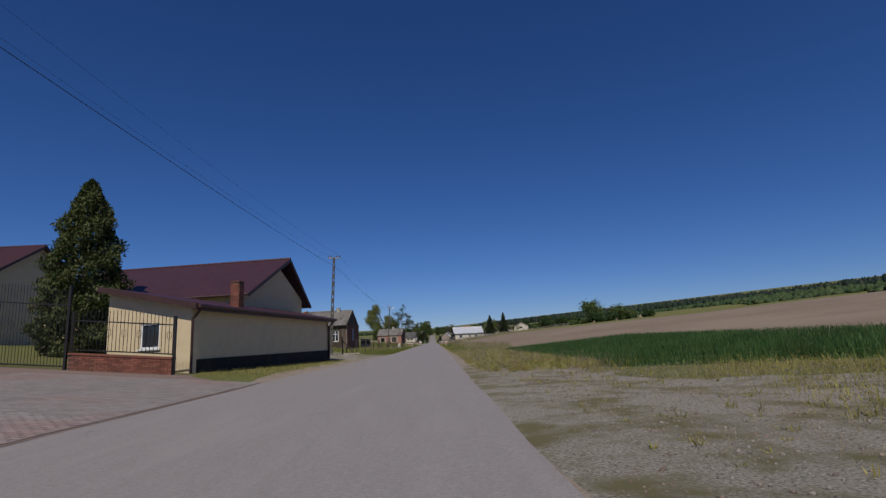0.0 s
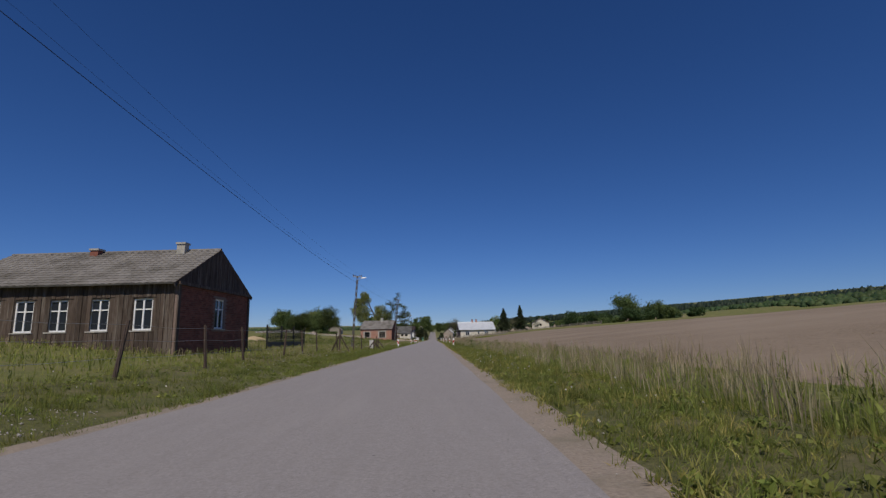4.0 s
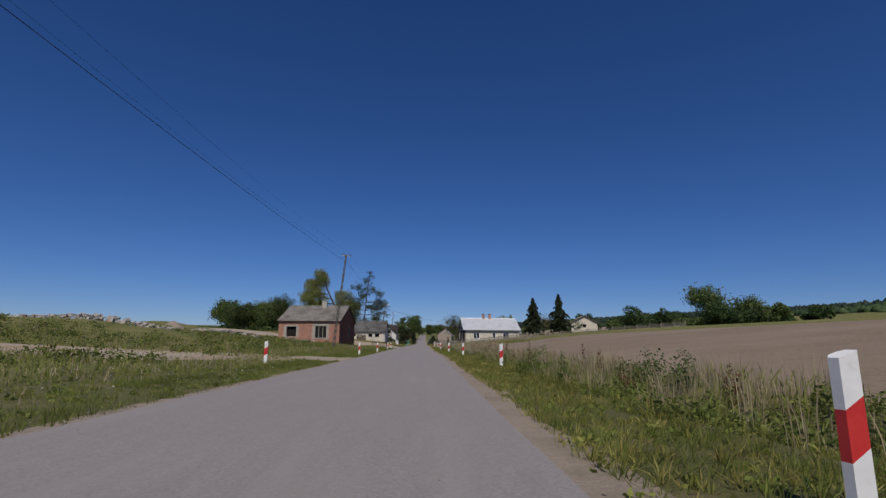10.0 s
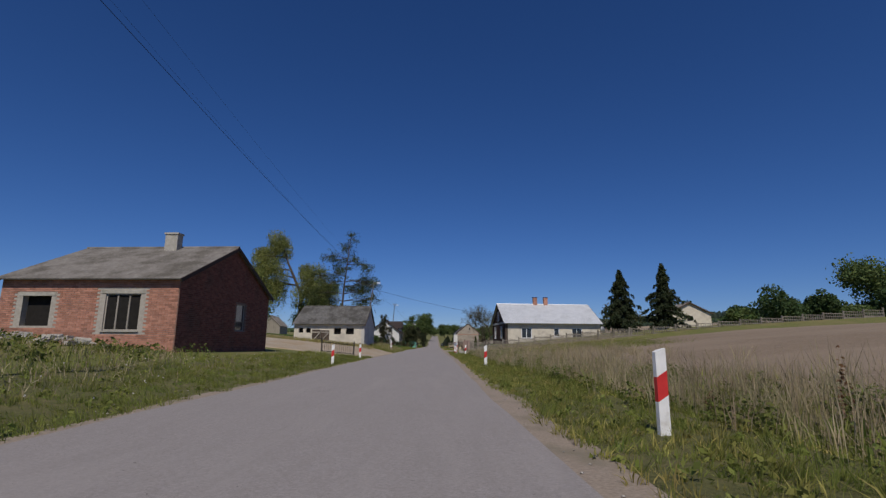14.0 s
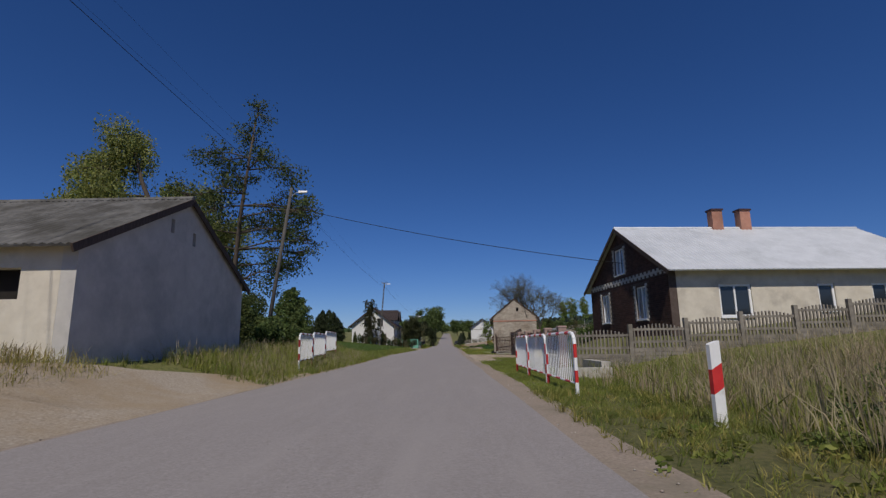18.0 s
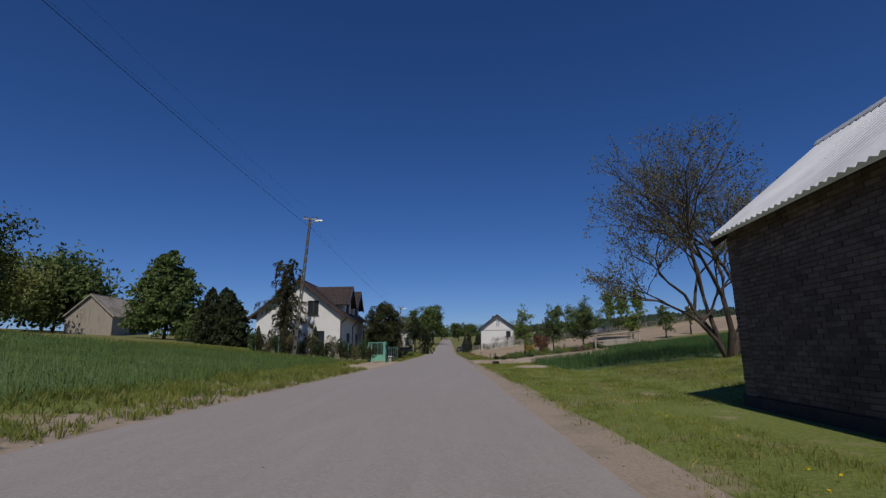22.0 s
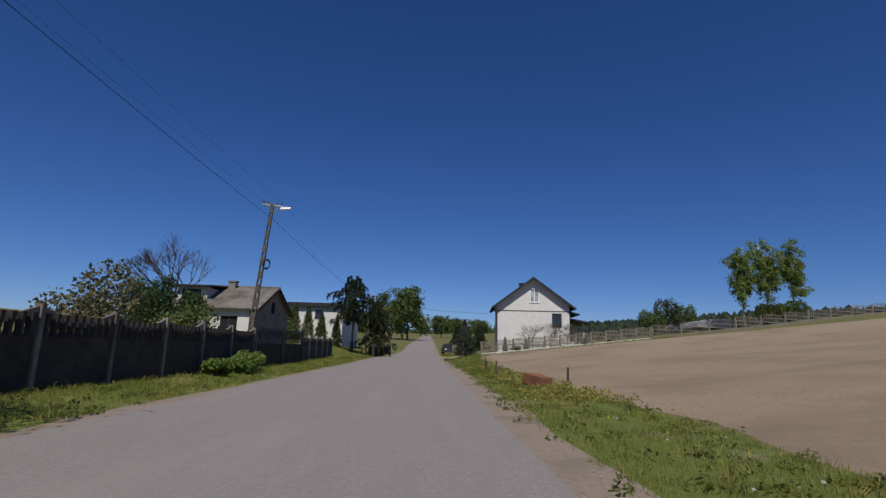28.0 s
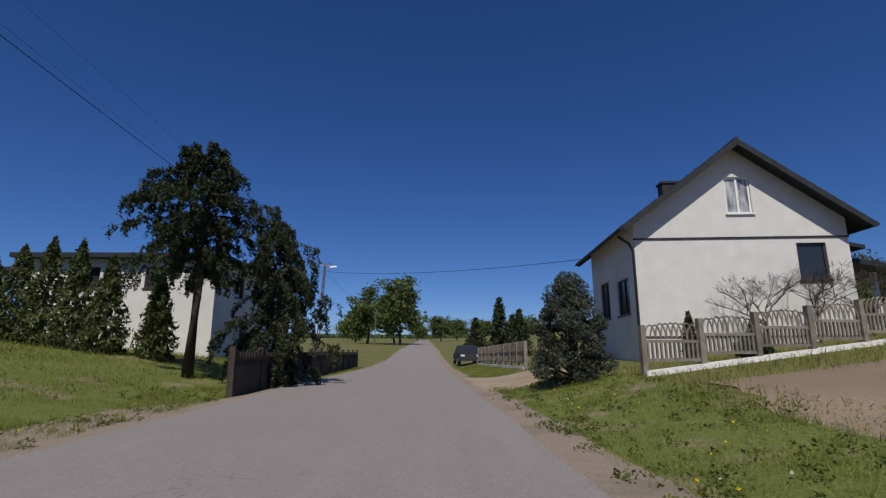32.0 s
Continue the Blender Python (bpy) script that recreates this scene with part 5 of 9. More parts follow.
def broad_tree(name, x, y, H, R, z0, leaves, label, seed, n=4000, size=0.16, trunk=0.18, limbs=11, lean=(0, 0), squash=1.0, spread=0.13, category="tree", stems=1, twigs=6, droop=0.0, group="", bark="bark"):
    """A tapered trunk with limbs and twigs, and leaves in clumps at the twig ends. z0: where the crown begins."""
    rng = np.random.default_rng(seed)
    th = thing(name, at(x, y, 0, -0.05), label, category, group)
    bk = B()
    ends = []
    for s in range(stems):
        ang = rng.uniform(0, 6.28)
        off = 0.0 if stems == 1 else R * 0.35
        top = Vector((lean[0] + off * math.cos(ang), lean[1] + off * math.sin(ang), H * (0.88 if s == 0 else rng.uniform(0.6, 0.85))))
        pts = [Vector((0, 0, 0)).lerp(top, t) + Vector((rng.normal() * 0.05 * R, rng.normal() * 0.05 * R, 0)) * (t > 0) for t in (0, 0.25, 0.5, 0.75, 1)]
        bk.tube(pts, [trunk, trunk * 0.8, trunk * 0.6, trunk * 0.36, trunk * 0.1], 7)
        for i in range(limbs // stems):
            t = 0.25 + 0.7 * (i + rng.uniform(0, 1)) / (limbs // stems)
            t = max(t, z0 / H * 0.8)
            k = min(int(t * 4), 3)
            p = pts[k].lerp(pts[k + 1], t * 4 - k)
            a = i * 2.4 + rng.uniform(-0.5, 0.5)
            hgt = (z0 + (H - z0) * rng.uniform(0.08, 1.0))
            f = (hgt - z0) / (H - z0)
            rad = R * math.sqrt(max(0.08, 1 - (2 * f - 0.85) ** 2 / 1.5)) * rng.uniform(0.55, 1.0)
            e = Vector((top.x * f + math.cos(a) * rad, top.y * f + math.sin(a) * rad * squash, max(hgt, p.z * 0.7)))
            mid = p.lerp(e, 0.5) + Vector((0, 0, 0.06 * H))
            bk.tube([p, mid, e], [trunk * 0.34 * (1 - t * 0.5), trunk * 0.2 * (1 - t * 0.5), 0.012], 5)
            for j in range(twigs):
                st = p.lerp(mid, 0.6).lerp(e, rng.uniform(0.2, 1))
                w = st + Vector((rng.normal() * 0.3 * R, rng.normal() * 0.3 * R, rng.normal() * 0.16 * H * 0.5 - droop * R * 0.3))
                bk.tube([st, w], [0.02 + 0.02 * trunk, 0.006], 4, False)
                ends.append((tuple(st.lerp(w, 0.6)), tuple(w)))
    part("trunk", bk, M[bark], th, smooth=True)
    k = max(1, n // max(1, len(ends)))
    ctr = []
    for a, b_ in ends:
        t = rng.uniform(0, 1, size=(k, 1))
        ctr.append(np.array(a) * (1 - t) + np.array(b_) * t + rng.normal(size=(k, 3)) * spread * R * np.array([1, 1, 0.8]))
    c = np.concatenate(ctr)
    c = c[c[:, 2] > 0.15]
    foliage("crown", c, size, leaves, th, rng, droop=droop)
    return th


def lobed_tree(name, x, y, stems, lobes, leaves, label, seed, n=9000, size=0.14, trunk=0.3, clumps=16, flat=0.7, droop=0.0, tight=0.24, category="tree", bark="bark"):
    """A tree whose crown is made of separate airy masses. stems: lines of (dx, dz) that the trunks follow; lobes: (dx, dy, z, radius)."""
    rng = np.random.default_rng(seed)
    th = thing(name, at(x, y, 0, -0.05), label, category)
    bk = B()
    nodes = []
    for i, line in enumerate(stems):
        pts = [Vector((u, 0.15 * math.sin(j * 2.0 + i), z)) for j, (u, z) in enumerate(line)]
        m = len(pts)
        bk.tube(pts, [trunk * (0.8 if i else 1.0) * (1 - 0.78 * j / (m - 1)) for j in range(m)], 8)
        for p, q in zip(pts, pts[1:]):
            nodes += [p.lerp(q, t) for t in (0.25, 0.5, 0.75, 1.0)]
    vol = sum(r ** 2 for _, _, _, r in lobes)
    cs = []
    for u, v, z, r in lobes:
        e = Vector((u, v, z))
        low = [p for p in nodes if p.z < z + 0.2] or nodes
        p = min(low, key=lambda q: (q - e).length)
        bk.tube([p, p.lerp(e, 0.5) + Vector((0, 0, 0.05 * (e - p).length)), e], [trunk * 0.30, trunk * 0.2, 0.03], 5)
        m = max(20, int(n * r ** 2 / vol / clumps))
        for j in range(clumps):
            d = rng.normal(size=3)
            d /= np.linalg.norm(d)
            c = np.array(e) + d * r * rng.uniform(0.45, 1.05) * np.array([1, 1, flat])
            bk.tube([tuple(e.lerp(p, rng.uniform(0, 0.35))), tuple((np.array(e) + c) / 2 + np.array([0, 0, 0.06 * r])), tuple(c)], [0.03, 0.02, 0.008], 4, False)
            q = c + np.clip(rng.normal(size=(m, 3)), -1.25, 1.25) * r * tight * rng.uniform(0.7, 1.3) * np.array([1, 1, 0.6])
            q[:, 2] -= droop * np.abs(rng.normal(size=m)) * r * 0.45
            cs.append(q)
    part("trunk", bk, M[bark], th, smooth=True)
    foliage("crown", np.concatenate(cs), size, leaves, th, rng, droop=droop)
    return th


def lumpy_evergreen(name, x, y, profile, leaves, label, seed, lumps=58, n=760, size=0.062, rad=0.36, category="tree"):
    """A dense dark evergreen heaped up of many upturned tufts; profile: (height, radius) pairs from the ground up."""
    rng = np.random.default_rng(seed)
    th = thing(name, at(x, y, 0, -0.05), label, category)
    bk = B()
    z0, H = profile[0][0], profile[-1][0]
    bk.tube([(0, 0, 0), (0.1, 0, H * 0.5), (0, 0, H * 0.85)], [0.16, 0.1, 0.02], 7)
    cs = []
    for i in range(lumps):
        z = z0 + (H - z0) * (i + rng.uniform()) / lumps
        a = i * 2.39996 + rng.uniform(-0.4, 0.4)
        lump = rad * rng.uniform(1.0, 1.8)
        out = max(lerp_tab(profile, z) * (0.55 + 0.45 * rng.uniform() ** 0.5) - lump * 0.5, 0.0)
        c = np.array([math.cos(a) * out, math.sin(a) * out, z])
        bk.tube([(0, 0, max(z - 0.5, 0.2)), tuple(c * np.array([0.5, 0.5, 1]) - np.array([0, 0, 0.25])), tuple(c)], [0.04, 0.03, 0.012], 4, False)
        q = rng.normal(size=(n, 3))
        q /= np.linalg.norm(q, axis=1)[:, None]
        tip = np.clip(q[:, 2], 0, 1) ** 2
        q *= rng.uniform(0.6, 1.08, size=(n, 1)) * lump * np.array([1.15, 1.15, 0.62])
        q[:, 2] += tip * lump * 0.45
        q[:, :2] += np.array([math.cos(a), math.sin(a)]) * (tip * lump * 0.25)[:, None]
        cs.append(c + q)
    part("trunk", bk, M["bark"], th, smooth=True)
    c = np.concatenate(cs)
    foliage("crown", c[c[:, 2] > 0.05], size, leaves, th, rng, droop=-0.6, stretch=2.4)
    return th


def conifer(name, x, y, H, R, leaves, label, seed, z0=0.3, whorls=20, per=9, size=0.16, droop=0.35, rag=0.25, category="tree", power=1.0, group="", fill=18):
    """A small conifer: whorls of hanging boughs down a straight stem."""
    rng = np.random.default_rng(seed)
    th = thing(name, at(x, y, 0, -0.05), label, category, group)
    bk = B()
    bk.tube([(0, 0, 0), (0, 0, H * 0.5), (0, 0, H)], [0.035 * H * 0.5 + 0.03, 0.02 * H * 0.5, 0.01], 7)
    c = []
    for i in range(whorls):
        f = i / whorls
        z = z0 + (H - z0) * f
        for j in range(per):
            a = j * 6.283 / per + i * 0.9 + rng.uniform(-0.3, 0.3)
            L = R * (1 - f) ** power * rng.uniform(1 - rag, 1 + rag * 0.6) + 0.05
            e = np.array([math.cos(a) * L, math.sin(a) * L, z - droop * L * rng.uniform(0.6, 1.3)])
            p = np.array([0, 0, z])
            if j % 2 == 0:
                bk.tube([tuple(p), tuple((p + e) / 2 + np.array([0, 0, 0.06 * L])), tuple(e)], [0.03, 0.018, 0.005], 4, False)
            m = max(4, int(1.3 * fill * (L / R) ** 0.5))
            t = rng.uniform(0.12, 1.02, size=(m, 1))
            q = p * (1 - t) + e * t + rng.normal(size=(m, 3)) * np.array([0.06, 0.06, 0.04]) * (0.6 + L) * (0.35 + 0.9 * np.sin(3.0 * t) ** 2)
            q[:, 2] -= np.abs(rng.normal(size=m)) * 0.10 * L
            c.append(q)
    part("trunk", bk, M["bark"], th, smooth=True)
    foliage("crown", np.concatenate(c), size * 0.6, leaves, th, rng, droop=0.9, stretch=3.2)
    return th


def shaggy_conifer(name, x, y, H, profile, leaves, label, seed, boughs=60, sprays=10, n=24, hang=0.4, size=0.05, sag=0.35, tops=((0.0, 0.0),), category="tree", bare=0.2, wide=0.16):
    """A ragged spruce or larch: single uneven boughs that sag and carry hanging sprays; profile: (height, reach) pairs."""
    rng = np.random.default_rng(seed)
    th = thing(name, at(x, y, 0, -0.05), label, category)
    bk = B()
    z0 = profile[0][0]
    split = H * 0.72
    bk.tube([(0, 0, 0), (0.04 * H * 0.3, 0, H * 0.4), (0, 0, split)], [0.022 * H + 0.03, 0.015 * H + 0.02, 0.03], 8)
    for dx, dz in tops:
        bk.tube([(0, 0, split), (dx * 0.6, 0, (split + H + dz) / 2), (dx, 0, H + dz)], [0.03, 0.022, 0.006], 5)
    c = []
    for i in range(boughs):
        f = ((i + rng.uniform()) / boughs) ** 0.9
        z = z0 + (H - z0) * f
        L = lerp_tab(profile, z) * (rng.uniform(0.35, 0.75) if rng.uniform() < 0.5 else rng.uniform(0.8, 1.2)) + 0.06
        a = i * 2.39996 + rng.uniform(-0.5, 0.5)
        dx = tops[i % len(tops)][0] * max(0.0, (z - split) / (H - split))
        d = np.array([math.cos(a), math.sin(a), 0.0])
        up = rng.uniform(0.1, 0.4)
        way = lambda t: np.array([dx, 0, z]) + d * L * t + np.array([0, 0, 1.0]) * L * (up * t - (up + sag * rng.uniform(0.8, 1.2)) * t * t + 0.18 * max(t - 0.7, 0))
        pts = [way(t) for t in (0, 0.3, 0.6, 0.85, 1.0)]
        bk.tube([tuple(p) for p in pts], [0.012 + 0.012 * L, 0.010 + 0.009 * L, 0.012, 0.008, 0.004], 4, False)
        k = max(3, int(sprays * (0.35 + 0.65 * L / 1.8)))
        for t in np.sort(rng.uniform(bare, 1.02, k)):
            p = np.array([np.interp(t, (0, 0.3, 0.6, 0.85, 1.0), [q[j] for q in pts]) for j in range(3)])
            side = rng.normal() * wide * L * (1.15 - t)
            fall = hang * rng.uniform(0.35, 1.2)
            s = rng.uniform(0, 1, size=(n, 1))
            line = p + np.array([-d[1], d[0], 0]) * side * np.sqrt(s) + d * 0.12 * s - np.array([0, 0, 1.0]) * fall * s ** 1.4
            c.append(line + rng.normal(size=(n, 3)) * np.array([0.05, 0.05, 0.035]) * (1.2 - 0.6 * s))
    part("trunk", bk, M["bark"], th, smooth=True)
    c = np.concatenate(c)
    foliage("crown", c[c[:, 2] > 0.04], size, leaves, th, rng, droop=0.8, stretch=3.0)
    return th


def column_tree(name, x, y, H, R, leaves, label, seed, n=3500, size=0.16, category="tree", group="", taper=1.4, lumps=0.18):
    """A dense upright evergreen with foliage down to the ground."""
    rng = np.random.default_rng(seed)
    th = thing(name, at(x, y, 0, -0.05), label, category, group)
    part("trunk", B().tube([(0, 0, 0), (0, 0, H * 0.6), (0, 0, H * 0.9)], [0.09 * R + 0.03, 0.05 * R + 0.02, 0.01], 6), M["bark"], th)
    n, size = int(n * 2.2), size * 0.6
    f = rng.uniform(0, 1, n) ** 1.25
    a = rng.uniform(0, 6.283, n)
    prof = (1 - f ** taper) ** 0.75 * np.minimum(1, 0.72 + f * 2.2)
    lump = 1 + lumps * np.sin(a * 5 + f * 23 + seed) + lumps * np.sin(a * 3 - f * 31) + rng.normal(size=n) * 0.06
    r = R * prof * lump * np.sqrt(rng.uniform(0.45, 1.0, n))
    c = np.stack([np.cos(a) * r, np.sin(a) * r, 0.08 + f * H * 0.98 + rng.normal(size=n) * 0.05], 1)
    foliage("crown", c, size, leaves, th, rng, droop=-0.9, stretch=2.6)
    return th


def bush(name, x, y, R, H, leaves, label, seed, n=1200, size=0.12, category="shrub", group="", lobes=7, squash=1.0, flat=0.0):
    rng = np.random.default_rng(seed)
    th = thing(name, at(x, y, 0, -0.05), label, category, group)
    bk = B()
    c = []
    for i in range(lobes):
        a = i * 2.4 + rng.uniform(-0.4, 0.4)
        rr = R * rng.uniform(0.15, 0.68)
        p = np.array([math.cos(a) * rr, math.sin(a) * rr * squash, H * rng.uniform(0.3, 0.78)])
        bk.tube([(0, 0, 0), (p[0] * 0.4, p[1] * 0.4, p[2] * 0.6), tuple(p)], [0.035, 0.02, 0.008], 4, False)
        q = rng.normal(size=(n // lobes, 3))
        q /= np.linalg.norm(q, axis=1)[:, None]
        q *= rng.uniform(0.35, 1.08, size=(n // lobes, 1)) ** 0.5
        c.append(p + q * np.array([R * 0.42, R * 0.42 * squash, H * 0.30]))
    c = np.concatenate(c)
    c = c[c[:, 2] > 0.03]
    part("stem", bk, M["bark"], th)
    foliage("foliage", c, size, leaves, th, rng, flat=flat)
    return th


column_tree("thuja", -17.4, -16.0, 9.0, 1.75, LEAF["thuja"], "tall dense thuja tree with bronze-green foliage", 3, 15000, 0.14, taper=2.2)
# far trees behind the brick hut and shed
for i, (x, y, H, R) in enumerate(((-86, 292, 11.5, 5.5), (-67, 290, 13.5, 7.5), (-77, 300, 9.0, 7.0))):
    broad_tree("round_tree", x, y, H, R, 1.0, LEAF["mid"], "rounded leafy tree on the meadow edge", 20 + i, 9000, 0.5, 0.3, 16, spread=0.2, twigs=7)
lobed_tree("willow", -23.0, 198.5, [[(0, 0), (0.2, 4.5), (0.2, 7.5), (-2.2, 12.6), (-3.4, 16.0)], [(0.2, 5.5), (1.2, 8.5), (2.2, 10.2)]],
           [(-4.0, 0, 16.8, 1.80), (-3.4, 0.5, 15.4, 1.80), (-6.9, 0.3, 14.4, 1.56), (-5.2, -0.6, 13.6, 1.80), (-8.1, 0, 10.9, 1.56), (-6.6, 0.6, 11.4, 1.56), (-4.4, -0.5, 11.2, 2.28), (-4.2, 0.6, 8.6, 2.28), (-6.2, 0, 9.2, 1.68), (2.4, 0, 10.6, 2.16), (4.6, 0.3, 8.9, 1.92), (0.9, -0.4, 11.6, 1.20), (3.6, 0.5, 7.4, 2.04), (1.2, 0.2, 8.0, 1.92)],
           LEAF["willow"], "tall pollarded willow in fresh yellow-green leaf", 31, 44000, 0.14, 0.42, 17, 0.9, 1.1, 0.32)
lobed_tree("alder", -14.9, 193.0, [[(0, 0), (0.1, 4.0), (0.4, 8.5), (0.7, 12.0), (1.0, 15.8)]],
           [(1.2, 0, 16.3, 1.12), (0.8, 0.6, 14.6, 1.50), (3.6, -0.2, 12.0, 1.62), (-0.8, 0, 12.8, 1.50), (-2.3, 0.4, 13.6, 1.38), (-3.8, 0, 10.2, 1.62), (-0.8, -0.7, 10.6, 1.50), (2.5, 0.4, 9.4, 1.62), (4.0, 0, 9.2, 1.50), (3.8, -0.5, 7.6, 1.38), (2.8, 0.3, 6.3, 1.62), (3.4, 0, 4.9, 1.38), (-2.6, 0, 7.6, 1.75), (1.9, -0.8, 12.6, 1.25), (-2.4, 0.5, 5.4, 2.00), (0.6, 1.0, 4.4, 2.25), (-4.4, 0.3, 7.0, 1.75), (5.6, -1.5, 8.6, 1.12), (5.4, -1.2, 6.6, 1.00), (1.6, 0.5, 8.0, 1.62), (-1.6, 0.2, 9.2, 1.62), (0.2, 0.4, 11.6, 1.38), (3.0, 5.5, 10.0, 1.1), (2.6, 5.2, 8.4, 1.2), (3.3, 5.7, 6.9, 1.0), (2.6, 4.6, 5.6, 1.0), (1.6, 3.0, 8.2, 1.2)],
           LEAF["alder"], "slender tall alder with an open airy crown", 33, 19000, 0.11, 0.22, 13, 0.8, 0.2, 0.33)
broad_tree("willow", -20.5, 199, 8.0, 3.4, 2.0, LEAF["alder"], "leafy dark willow beside the shed", 32, 15000, 0.14, 0.4, 12, spread=0.12, droop=0.8)
bush("elder_bush", -9.5, 180.5, 1.7, 2.2, LEAF["alder"], "leafy elder bush by the shed wall", 35, 7000, 0.075)
bush("elder_bush", -10.5, 184.0, 1.9, 2.6, LEAF["alder"], "leafy elder bush below the alder", 36, 8000, 0.075)
for i, (x, y, R, H) in enumerate(((-8.6, 182.6, 1.0, 1.5), (-8.9, 185.6, 1.1, 1.6), (-12.6, 182.4, 1.8, 3.0), (-13.5, 186.0, 2.2, 4.2))):
    bush("elder_bush", x, y, R, H, LEAF["mid" if i < 2 else "alder"], "leafy elder bush behind the barrier", 37 + 100 * i, 5000, 0.075)
for i, (x, y, H, R) in enumerate(((25.1, 182.1, 8.5, 2.9), (31.1, 182.3, 8.9, 3.0))):
    shaggy_conifer("spruce", x, y, H, [(0.5, R * 0.95), (2.0, R), (4.0, R * 0.72), (6.0, R * 0.42), (7.6, R * 0.16), (H, 0.05)], LEAF["needle"], "dark pointed spruce beside the long house", 40 + i, 120, 14, 22, 0.42, 0.11, 0.3, wide=0.3)
for i in range(9):
    bush("bramble", 5.0 + (i % 3) * 1.5 + 0.4 * math.sin(i * 3), 158.5 + 1.1 * i, 0.9 + 0.2 * math.sin(i * 2), 0.45 + 0.14 * math.cos(i * 1.7), LEAF["mid" if i % 3 else "deep"], "low green bramble bush among dead straw", 670 + i, 1500, 0.04, group="ditch brambles")
# hedge and scrub right of the field
for i in range(24):
    u = i / 23
    x, y = 40 + 62 * u + 2.0 * math.sin(i * 2.1), 198 + 8 * math.sin(i * 1.3)
    bush("hedge_bush", x, y, 3.6 + 1.2 * math.sin(i * 3.7), 4.2 + 1.6 * math.sin(i * 1.9), LEAF["deep"] if i % 3 else LEAF["mid"], "dense green hedge bush along the field", 60 + i, 2300, 0.30, lobes=9, group="field hedge")
broad_tree("field_tree", 77.2, 201.7, 10.4, 4.6, 1.5, LEAF["mid"], "round-topped tree rising from the hedge", 90, 7000, 0.32, 0.3, 12, spread=0.2)
broad_tree("field_tree", 92.0, 206, 9.0, 4.4, 1.5, LEAF["mid"], "round-topped tree rising from the hedge", 91, 6500, 0.32, 0.3, 12, spread=0.2)
broad_tree("bare_tree", 33.0, 205, 6.5, 4.0, 1.2, LEAF["bronze"], "thin-leaved fruit tree behind the house", 92, 1500, 0.22, 0.2, 12)
# trees left of the green field
for i, (x, y, H, R, m_) in enumerate(((-53, 258, 13.0, 5.0, "alder"), (-60, 262, 11.5, 5.0, "mid"), (-64, 274, 12.0, 5.0, "willow"), (-68, 262, 10.0, 6.0, "alder"), (-75, 275, 8.5, 5.6, "deep"))):
    broad_tree("round_tree", x, y, H, R, 0.6, LEAF[m_], "broad leafy tree at the far side of the field", 100 + i, 8500, 0.3, 0.28, 13, spread=0.19)
for i in range(8):
    bush("thicket_bush", -50 - 4.0 * i, 251 + 2.0 * i + 2.0 * math.sin(i * 2), 2.6, 1.8 + 0.6 * math.sin(i), LEAF["deep"] if i % 2 else LEAF["mid"], "low thicket along the field edge", 110 + i, 1100, 0.34, group="field thicket")
lobed_tree("maple", -32.2, 262, [[(0, 0), (0.1, 4.0), (0.2, 9.6)]], [(0.1, 0, 9.7, 0.7), (-1.1, 0.2, 9.2, 0.6), (0.5, -0.4, 8.4, 1.4), (-0.9, 0.2, 7.6, 1.6), (1.5, 0.3, 6.9, 1.5), (-2.0, -0.3, 5.8, 1.6), (0.2, -0.9, 6.0, 1.8), (2.2, -0.2, 5.0, 1.6), (-0.6, -1.2, 4.2, 1.9), (1.3, -1.1, 3.2, 1.8), (-2.4, 0.1, 3.6, 1.7), (2.8, 0.1, 3.0, 1.5), (-1.5, -1.0, 2.2, 1.7), (0.6, -1.3, 1.6, 1.5), (-2.7, 0, 1.6, 1.3), (2.6, -0.4, 1.5, 1.4)], LEAF["mid"], "dense bright green young maple with a pointed crown", 120, 17000, 0.24, 0.2, 16, 0.85, 0.1, 0.30)
bush("elder_bush", -27.6, 259.5, 1.7, 2.6, LEAF["mid"], "leafy elder bush between maple and yew", 121, 4000, 0.13)
for i, (x, y, H, R) in enumerate(((-25.2, 257.4, 4.9, 1.2), (-24.3, 256.2, 5.7, 1.25), (-23.2, 256.8, 5.9, 1.3), (-22.1, 255.6, 5.5, 1.25), (-21.1, 255.0, 4.3, 1.2))):
    column_tree("yew", x, y, H, R, LEAF["needle"], "dark columnar yew in a tight group by the villa", 650 + i, 2600, 0.2, group="yew group", taper=2.6, lumps=0.28)
shaggy_conifer("larch", -13.7, 246.8, 7.9, [(0.4, 1.3), (1.6, 1.6), (3.0, 2.0), (4.4, 2.1), (5.4, 1.3), (6.5, 1.0), (7.9, 0.4)], LEAF["juniper"], "ragged drooping larch in front of the villa gable", 123, 110, 12, 36, 0.5, 0.045, 0.2, ((-0.55, 0.1), (0.55, -0.5)), bare=0.06)
column_tree("thuja", -11.6, 248.6, 2.4, 0.4, LEAF["thuja"], "slim young thuja beside the villa", 124, 900, 0.12, group="villa thujas")
column_tree("thuja", -16.6, 248.8, 2.0, 0.4, LEAF["thuja"], "slim young thuja beside the villa", 125, 900, 0.12, group="villa thujas")
